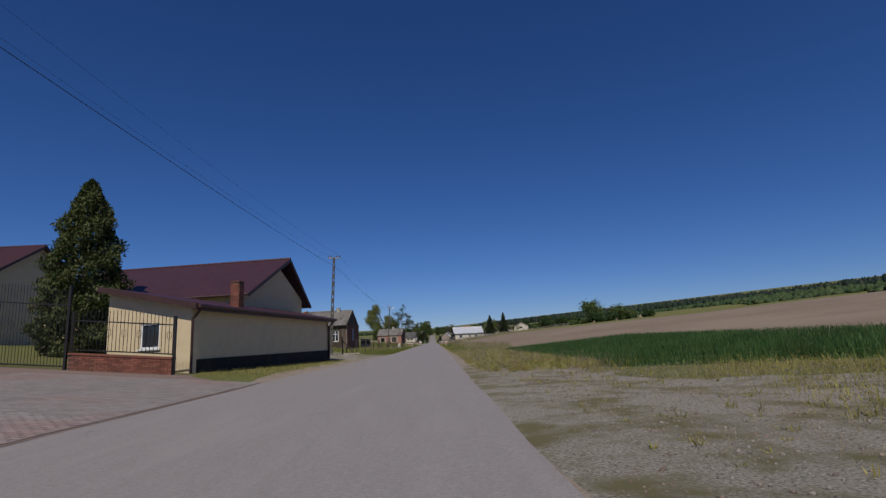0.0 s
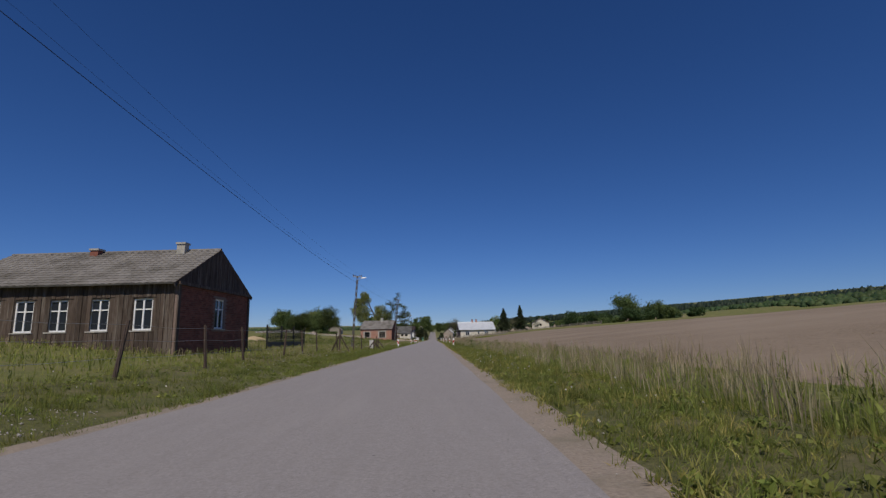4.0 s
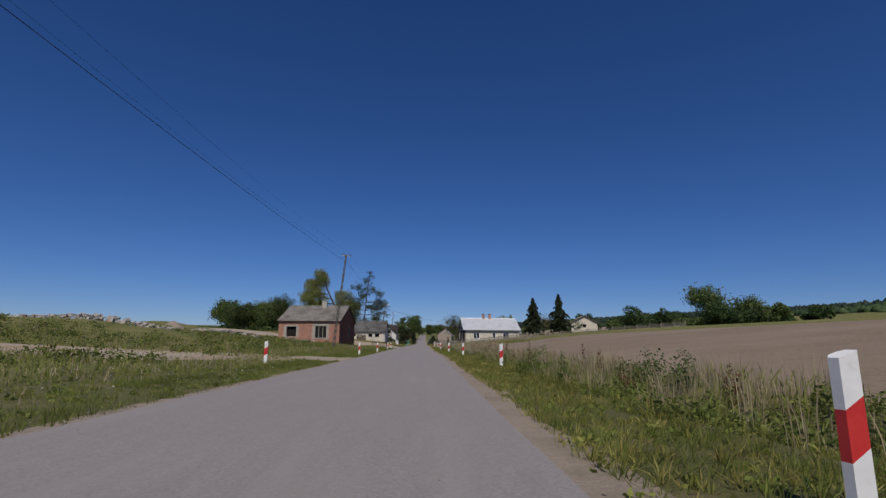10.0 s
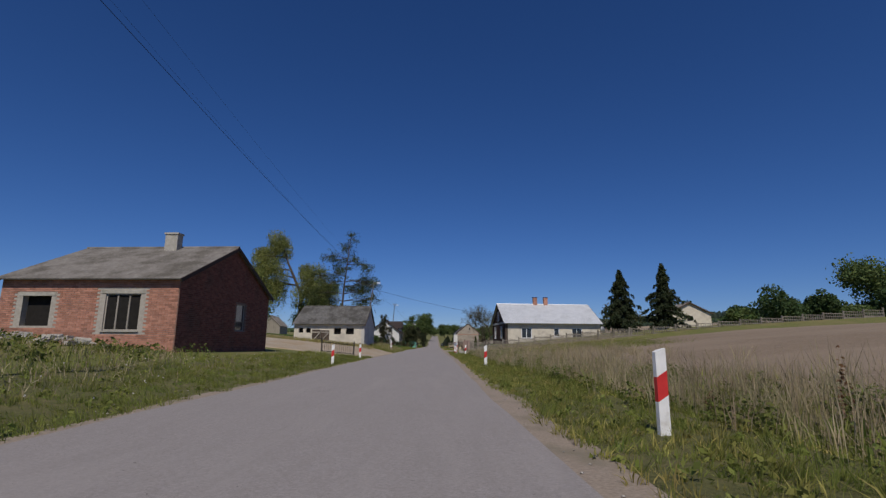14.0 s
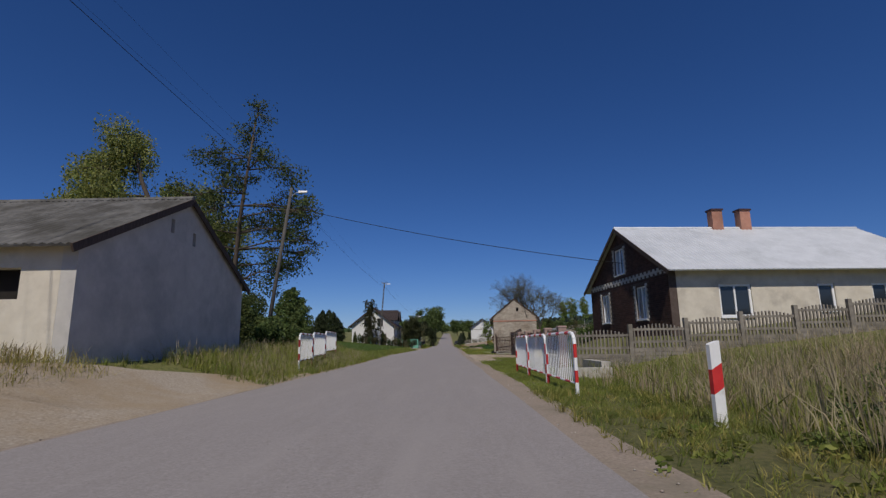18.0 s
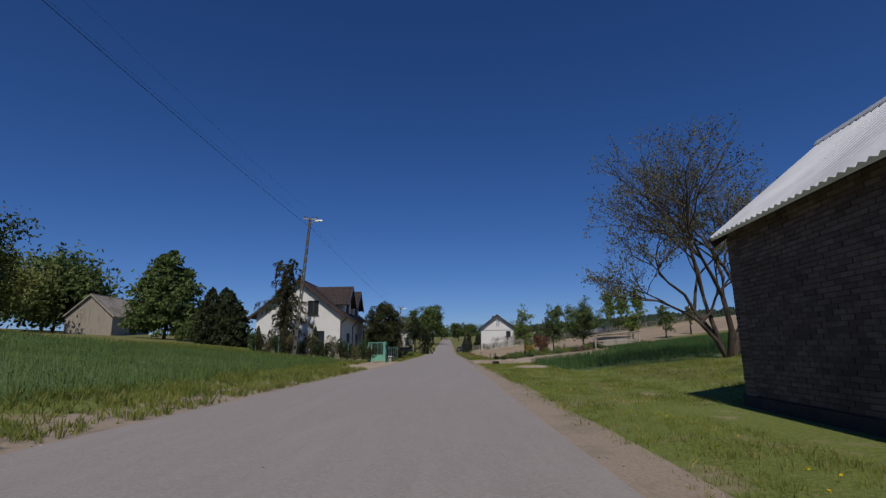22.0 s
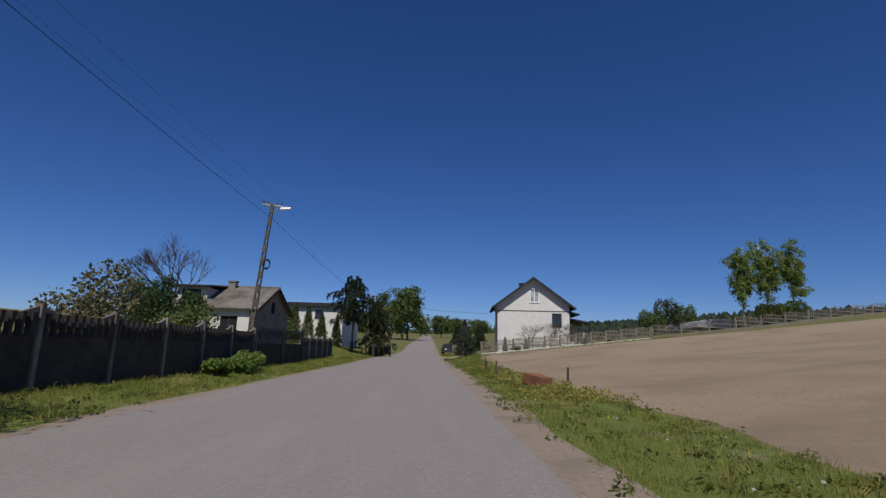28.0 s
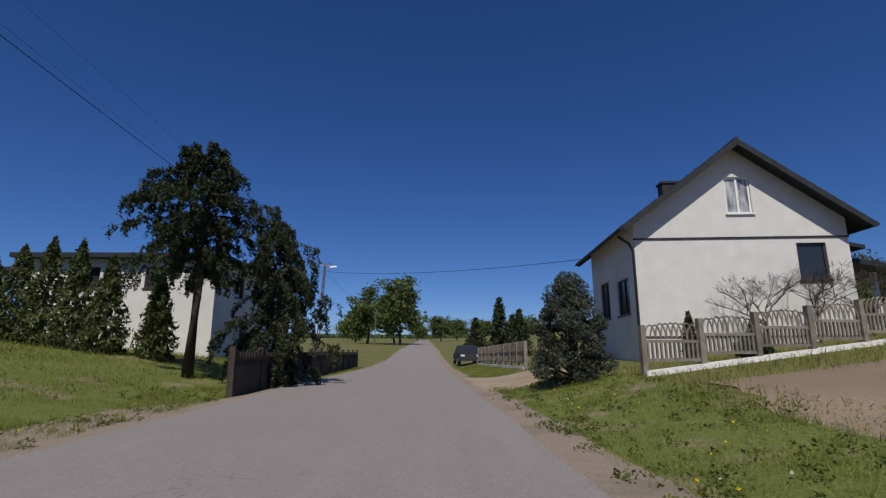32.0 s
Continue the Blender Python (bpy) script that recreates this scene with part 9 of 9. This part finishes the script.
tufts("verge_grass", 420, lambda y: (4.4, 12.0), (213.5, 227.5), 0.11, 0.012, LEAF["sward"], "rough grass between barn and crop", 386, 0.8, 7, F, bare=0.4, root=0.06, fine=True)
tufts("garden_greens", 170, lambda y: (4.7, 18.0), (249.9, 255.6), 0.26, 0.022, LEAF["iris"], "low leafy greens filling the garden border", 389, 0.5, 8, bare=0.0, root=0.08)
tufts("weed_grass", 26, lambda y: (2.6, 11.0), (241, 249.6), 0.05, 0.010, LEAF["rape"], "sparse low weeds in the sandy drive", 388, 0.9, bare=-0.4)
tufts("weed_grass", 40, lambda y: (lerp_tab(ROAD_R, y) + 0.8, 5.2), (186, 201), 0.06, 0.010, LEAF["rape"], "sparse low weeds in the sand", 393, 0.9, bare=-0.3)
tufts("verge_grass", 1050, verge_r(0.55, 2.9), (248, 332), 0.09, 0.010, LEAF["sward"], "green grass on the verge", 408, 0.8, 7, F, bare=0.5, root=0.06, fine=True)
tufts("verge_grass", 120, verge_r(0.4, 2.8), (262, 300), 0.12, 0.009, LEAF["rape"], "yellowish rough grass on the verge", 447, 0.8, keep=F, bare=-0.1)
# left verge
blades("verge_grass", 9000, verge_l(0.4, 3.3), (-24, 0), 0.10, 0.016, LEAF["rape"], "thin weeds along the wall foot", 420, 0.6, keep=F)
tufts("verge_grass", 500, verge_l(0.12, 2.3), (6, 172), 0.16, 0.012, LEAF["lush"], "lush green grass on the verge", 421, 0.75, keep=F, comb=(-0.1, -0.2), fine=True)
tufts("verge_grass", 220, verge_l(2.0, 4.8), (6, 172), 0.2, 0.013, LEAF["grass"], "tall pale green grass on the verge", 422, 0.7, keep=F, fine=True)
tufts("verge_grass", 420, verge_l(0.15, 3.0), (172, 245), 0.20, 0.017, LEAF["lush"], "tall green grass beside the crop", 425, 0.6, keep=F)
tufts("verge_grass", 1050, verge_l(0.4, 2.7), (245, 332), 0.10, 0.010, LEAF["sward"], "green grass on the verge", 426, 0.8, 7, F, bare=0.5, root=0.06, fine=True)
blades("meadow_grass", 90000, (-30, -9), (8, 136), 0.26, 0.03, LEAF["grass"], "tall meadow grass", 423, 0.5, keep=F)
blades("meadow_grass", 46000, (-30, -6.5), (20, 136), 0.26, 0.022, LEAF["straw"], "dry meadow grass", 424, 0.5, clump=0.5, keep=F)
blades("yard_grass", 40000, (-16, -6.8), (300, 320), 0.14, 0.02, LEAF["grass"], "garden lawn behind the fence", 427, 0.5, keep=F)
blades("yard_grass", 22000, (-24, -9), (240, 250), 0.2, 0.02, LEAF["lush"], "rank grass before the villa", 428, 0.5, keep=F)
blades("rank_grass", 34000, lambda y: (-9.5, lerp_tab(ROAD_L, y) - 0.5), (172, 193), 0.36, 0.013, LEAF["grass"], "rank tall grass round the barrier feet", 431, 0.55, clump=0.3, keep=F)
blades("rank_grass", 9000, lambda y: (-9.5, lerp_tab(ROAD_L, y) - 0.5), (172, 193), 0.5, 0.010, LEAF["straw"], "dry stalks round the barrier feet", 435, 0.4, clump=0.3, keep=F)
blades("weed_grass", 26000, (-30, -6.5), (165.4, 169.0), 0.3, 0.016, LEAF["rape"], "olive weeds along the shed wall", 412, 0.6)
blades("weed_grass", 14000, (-30, -7.0), (165.6, 169.0), 0.34, 0.014, LEAF["straw"], "dry weeds along the shed wall", 413, 0.5, clump=0.3)


def weed_clumps(name, n, xr, yr, R, H, size, material, label, seed, per=60, keep=None, droop=0.0):
    """Low leafy weeds: very many leaves in uneven clumps on the land."""
    rng = np.random.default_rng(seed)
    y = rng.uniform(yr[0], yr[1], n)
    lim = np.array([xr(v) for v in y]) if callable(xr) else np.tile(np.array(xr, float), (n, 1))
    x = lim[:, 0] + (lim[:, 1] - lim[:, 0]) * rng.uniform(0, 1, n)
    if keep is not None:
        ok = keep(x, y)
        x, y = x[ok], y[ok]
        n = len(x)
    r, h = R * rng.uniform(0.5, 1.4, n), H * rng.uniform(0.4, 1.3, n)
    q = rng.normal(size=(n, per, 3))
    q /= np.linalg.norm(q, axis=2)[:, :, None]
    q *= rng.uniform(0.3, 1.05, size=(n, per, 1)) ** 0.5
    c = np.stack([x[:, None] + q[:, :, 0] * r[:, None], y[:, None] + q[:, :, 1] * r[:, None], np.abs(q[:, :, 2]) * h[:, None]], 2).reshape(-1, 3)
    c[:, 2] += ground_v(c[:, 0], c[:, 1]) - 0.02
    v, f = leaf_quads(rng, c, size, flat=0.3, droop=droop)
    ob = new(name, raw_mesh(name, v, f, material))
    return tagged(ob, label, "weeds", kind="stuff")


NETTLE = lambda x, y: F(x, y) & ((swell(x * 0.3, y * 0.35, 1.0) > 0.45) & ((y < 98) | (y > 104)))
weed_clumps("ditch_weeds", 900, (3.3, 6.3), (46, 166), 0.34, 0.42, 0.042, LEAF["nettle"], "rank leafy nettles and brambles in the ditch", 414, 120, NETTLE)
weed_clumps("ditch_weeds", 170, (4.2, 6.4), (50, 118), 0.34, 0.75, 0.042, LEAF["mid"], "tall bramble clumps in the ditch", 415, 200, lambda x, y: NETTLE(x, y) & (swell(x * 0.2, y * 0.2, 3.0) > 0.5))
weed_clumps("verge_weeds", 1300, verge_r(0.3, 3.0), (4, 165), 0.12, 0.13, 0.045, LEAF["lush"], "broad-leaved weeds among the verge grass", 416, 16, F)
weed_clumps("verge_weeds", 1100, verge_l(0.3, 4.0), (9, 165), 0.13, 0.14, 0.045, LEAF["lush"], "broad-leaved weeds among the verge grass", 417, 16, F)
weed_clumps("verge_weeds", 500, verge_r(0.4, 4.0), (84, 108), 0.2, 0.10, 0.05, LEAF["rape"], "low yellow-green leafy weeds on the verge", 441, 22, F)
weed_clumps("verge_weeds", 160, (2.4, 4.6), (274, 284.5), 0.16, 0.14, 0.035, LEAF["rape"], "leafy yellow-green weeds round the trough", 446, 40, F)
weed_clumps("verge_weeds", 320, verge_r(0.5, 4.2), (-26, 2), 0.26, 0.22, 0.028, LEAF["rape"], "yellowing leafy weeds beside the field", 418, 130, F)
weed_clumps("meadow_weeds", 500, (-34, -9.5), (60, 136), 0.7, 0.5, 0.09, LEAF["nettle"], "rank weeds on the waste meadow", 419, 60, F)
tufts("garden_leaves", 26, lambda y: (4.6, 16.0), (252, 258.5), 0.48, 0.035, LEAF["iris"], "sword-shaped iris leaves in the border", 449, 0.25, 16, bare=-0.2, root=0.08)
weed_clumps("verge_weeds", 700, verge_l(0.3, 3.2), (246, 310), 0.14, 0.12, 0.03, LEAF["nettle"], "small leafy weeds in the verge", 444, 26, F)
weed_clumps("verge_weeds", 800, verge_r(0.3, 3.2), (250, 312), 0.16, 0.12, 0.03, LEAF["nettle"], "small leafy weeds in the verge", 445, 26, F)
blades("reed_straw", 9000, (4.3, 6.6), (114, 135), 0.75, 0.008, LEAF["straw"], "tall dry stalks among the ditch weeds", 436, 0.35, clump=0.2, keep=F)
weed_clumps("dock_plants", 30, (4.4, 6.6), (70, 125), 0.12, 1.0, 0.035, LEAF["dock"], "rust-brown dry dock stalks in the ditch", 448, 130, F)
# crops
blades("wheat", 90000, lambda y: (4.9 + 4.2 * (1 - sstep(-32, -25, y)), 14.0), (-36, -4.2), 0.36, 0.02, LEAF["wheat"], "dense young wheat standing knee-high", 430, 0.22, hvar=0.2, category="crop")
blades("wheat", 90000, lambda y: (-22.0, -7.0), (193, 243), 0.26, 0.018, LEAF["barley"], "young wheat beside the road", 432, 0.25, hvar=0.25, category="crop")
blades("wheat", 50000, (-70, -22), (195, 243), 0.28, 0.05, LEAF["barley"], "young wheat farther off", 433, 0.2, hvar=0.2, category="crop")
blades("wheat", 90000, lambda y: (5.0 + 7.5 * sstep(238.4, 239.4, y), 32.0), (227, 247), 0.40, 0.018, LEAF["wheat"], "plot of dark young rye", 434, 0.25, hvar=0.25, category="crop")


def flower_heads(name, n, xr, yr, h, size, material, label, seed, keep=None):
    rng = np.random.default_rng(seed)
    y = rng.uniform(yr[0], yr[1], n)
    lim = np.array([xr(v) for v in y])
    x = lim[:, 0] + (lim[:, 1] - lim[:, 0]) * rng.uniform(0, 1, n)
    if keep is not None:
        ok = keep(x, y)
        x, y = x[ok], y[ok]
    z = ground_v(x, y) + h * rng.uniform(0.5, 1.3, len(x))
    c = np.stack([x, y, z], 1)
    vs, fs = [], []
    for i in range(3):
        v, q_ = leaf_quads(rng, c, size, stretch=1.0)
        fs.append(q_ + 4 * len(c) * i)
        vs.append(v)
    ob = new(name, raw_mesh(name, np.concatenate(vs), np.concatenate(fs), material))
    return tagged(ob, label, "flowers", kind="stuff")


flower_heads("dandelions", 260, verge_r(0.6, 3.0), (205, 332), 0.08, 0.03, LEAF["yellow"], "yellow dandelions in the verge", 450, F)
flower_heads("dandelions", 220, verge_l(0.5, 3.0), (245, 320), 0.08, 0.03, LEAF["yellow"], "yellow dandelions in the verge", 451, F)
flower_heads("seed_heads", 200, verge_r(0.5, 3.2), (-24, 60), 0.16, 0.035, LEAF["fluff"], "white seed heads in the verge", 452, F)
flower_heads("seed_heads", 450, verge_l(0.5, 4.5), (10, 160), 0.2, 0.035, LEAF["fluff"], "white seed heads in the verge", 453, F)
flower_heads("seed_heads", 120, verge_r(0.5, 3.2), (250, 320), 0.1, 0.028, LEAF["fluff"], "white seed heads in the verge", 454, F)


def stones(name, n, xr, yr, size, material, label, seed):
    rng = np.random.default_rng(seed)
    x, y = rng.uniform(xr[0], xr[1], n), rng.uniform(yr[0], yr[1], n)
    z = ground_v(x, y)
    s = size * rng.uniform(0.4, 1.5, n)
    base = np.array([[1, 0, 0], [-1, 0, 0], [0, 1, 0], [0, -1, 0], [0, 0, 0.6], [0, 0, -0.6]])
    tri = np.array([[0, 2, 4], [2, 1, 4], [1, 3, 4], [3, 0, 4], [2, 0, 5], [1, 2, 5], [3, 1, 5], [0, 3, 5]])
    v = base[None] * s[:, None, None] * rng.uniform(0.6, 1.3, (n, 6, 1)) + np.stack([x, y, z + 0.1 * s], 1)[:, None]
    f = (np.arange(n)[:, None, None] * 6 + tri[None]).reshape(-1, 3)
    ob = new(name, raw_mesh(name, v.reshape(-1, 3), f, material))
    return tagged(ob, label, "stones", kind="stuff")


stones("loose_stones", 9000, (0.9, 8), (-41, -21), 0.014, M["pebble"], "loose gravel stones", 460)
stones("loose_stones", 2600, (1.4, 9), (-41, -25), 0.022, M["pebble"], "pale broken stones in the gravel", 468)
stones("loose_stones", 3000, (-12, -4.8), (-1, 9), 0.02, M["rubble"], "loose gravel stones on the driveway", 461)
stones("sand_pebbles", 6000, (1.9, 11.5), (239.5, 249.6), 0.014, M["pebble"], "small pebbles in the sandy driveway", 464)
stones("sand_litter", 1800, (2.4, 11.5), (242.5, 250.0), 0.024, M["soil"], "dark clods and litter in the sandy driveway", 465)
stones("sand_pebbles", 3000, (1.3, 4.8), (187.5, 200.5), 0.014, M["pebble"], "small pebbles in the sandy forecourt", 466)
stones("sand_litter", 700, (2.0, 4.8), (188.5, 200.5), 0.026, M["soil"], "dark clods in the sandy forecourt", 467)
stones("sand_pebbles", 3000, (-14, -4.6), (153.5, 165.0), 0.013, M["pebble"], "small pebbles in the sandy side road", 468)
stones("soil_clods", 6000, (6.8, 30), (0, 130), 0.05, M["soil"], "dry clods on the ploughed field", 462)
stones("soil_clods", 8000, (4.6, 22), (262, 305), 0.032, M["palesoil"], "dry clods on the harrowed field", 463)
stones("loose_stones", 6000, (1.1, 14), (239, 250), 0.016, M["pebble"], "loose gravel stones on the driveway", 464)
stones("loose_stones", 1500, (1.1, 5), (186, 201), 0.018, M["rubble"], "loose stones on the forecourt", 465)
stones("loose_stones", 1600, (1.0, 1.7), (-30, 320), 0.014, M["rubble"], "grit along the asphalt edge", 466)
stones("loose_stones", 1600, (-5.2, -4.0), (8, 320), 0.014, M["rubble"], "grit along the asphalt edge", 467)
pt = [(-0.05, 294.5, 0.16, 0.1), (-0.12, 294.1, 0.1, 0.09)]
for x, y, rx_, ry_ in pt:
    b = B()
    b.quad(*[(rx_ * math.cos(a) * (1 + 0.2 * math.sin(3 * a)), ry_ * 1.8 * math.sin(a) * (1 + 0.2 * math.cos(4 * a)), 0) for a in [6.283 * i / 16 for i in range(16)]])
    single("tar_patch", b, M["patch"], "dark tar patch on the asphalt", "road patch", kind="structure", m=pose(x, y, 0.018))


# ---- paving stones of the forecourt ----
def lay_pavers(parent, x0, x1, y0, y1, w, d, cap):
    """Rows of small paving stones on the forecourt: the ones by the road as parts, the rest joined."""
    rng = random.Random(12)
    me = B().hexa([(-w / 2, -d / 2, -0.02), (w / 2, -d / 2, -0.02), (w / 2, d / 2, -0.02), (-w / 2, d / 2, -0.02), (-w / 2 + 0.004, -d / 2 + 0.004, 0.006), (w / 2 - 0.004, -d / 2 + 0.004, 0.006), (w / 2 - 0.004, d / 2 - 0.004, 0.006), (-w / 2 + 0.004, d / 2 - 0.004, 0.006)]).mesh("paver", M["pavers"])
    rest = B()
    n = 0
    for j in range(int((y1 - y0) / (d + 0.006))):
        y = y0 + j * (d + 0.006)
        edge = lerp_tab(ROAD_L, y) - 0.12
        for i in range(int((x1 - x0) / (w + 0.006))):
            x = x1 - i * (w + 0.006) - (0.5 * w if j % 2 else 0)
            if x - w / 2 > edge - 0.05 or x < x0:
                continue
            right_end = min(x + w / 2, edge)
            z = ground(x, y) + 0.008 + 0.003 * rng.random()
            if n < cap and x + w / 2 < edge and x > x1 - 2.4 and -35.5 < y < -32.5:
                ob = new("paver", me)
                ob.parent = parent
                ob.matrix_basis = pose(x, y, z, 0, 5.43 if x < -5 else 0, 0)
                n += 1
            else:
                zl, zr = ground(x - w / 2, y) + 0.012, ground(right_end, y) + 0.012
                k = 0.003 * rng.random()
                rest.quad((x - w / 2, y - d / 2, zl + k), (right_end, y - d / 2, zr + k), (right_end, y + d / 2, zr + k), (x - w / 2, y + d / 2, zl + k))
    tagged(part("paving", rest, M["pavers"], parent), kind="stuff")


lay_pavers(forecourt, -12.5, -5.3, -39.0, -25.5, 0.2, 0.1, 300)


# ---- bricks, last ----
def lay_bricks(th, side, L, z0, eave, ridge, rx, material, bw, bh, holes, cap):
    """Courses of proud bricks over one wall: up to cap of them as parts, the rest joined."""
    mesh = {}
    rest = B()
    count = 0
    if side == "s":
        P = lambda u, o, z: (u, -o, z)
    elif side == "e":
        Xe = th["len_x"]
        P = lambda u, o, z: (Xe + o, u, z)
    else:
        Yw = th["len_y"]
        P = lambda u, o, z: (-o, Yw - u, z)
    row, z = 0, z0
    rng = random.Random(9)
    while z + bh < ridge:
        f = 1.0 if z + bh <= eave else max(0.0, 1 - (z + bh - eave) / max(1e-6, ridge - eave))
        lo, hi = L * rx * (1 - f), L - L * (1 - rx) * (1 - f)
        u = -bw / 2 * (row % 2)
        while u < L:
            a, c = max(u, lo, 0.01) + 0.005, min(u + bw, hi, L - 0.01) - 0.005
            u += bw
            if c - a < 0.06 or any(a < h[1] and c > h[0] and z < h[3] and z + bh > h[2] for h in holes):
                continue
            o = 0.010 + 0.007 * rng.random()
            zt = z + bh - 0.011
            corners = [P(a, 0, z), P(c, 0, z), P(c, o, z), P(a, o, z), P(a, 0, zt), P(c, 0, zt), P(c, o, zt), P(a, o, zt)]
            if count < cap and c - a > bw - 0.02:
                key = round(o, 3)
                if key not in mesh:
                    w = bw - 0.01
                    q_ = [P(0, 0, 0), P(w, 0, 0), P(w, o, 0), P(0, o, 0), P(0, 0, bh - 0.011), P(w, 0, bh - 0.011), P(w, o, bh - 0.011), P(0, o, bh - 0.011)]
                    q0 = P(0, 0, 0)
                    mesh[key] = B().hexa([tuple(i - j for i, j in zip(r_, q0)) for r_ in q_]).mesh("brick", material)
                ob = new("brick", mesh[key])
                ob.parent = th
                ob.location = P(a, 0, z)
                count += 1
            else:
                rest.hexa(corners)
        row += 1
        z += bh
    if rest.v:
        tagged(part("brickwork", rest, material, th), kind="stuff")


for th_, lx, ly in ((bbarn, bb_X, bb_Y), (hut, HUT_X, 9.9), (wood, 10.8, 7.2), (wh, 12.6, 9.0)):
    th_["len_x"], th_["len_y"] = lx, ly
for job in BRICKJOBS:
    lay_bricks(*job, 300 if (job[0] is bbarn and job[1] == "s") else (150 if job[1] == "s" else 0))
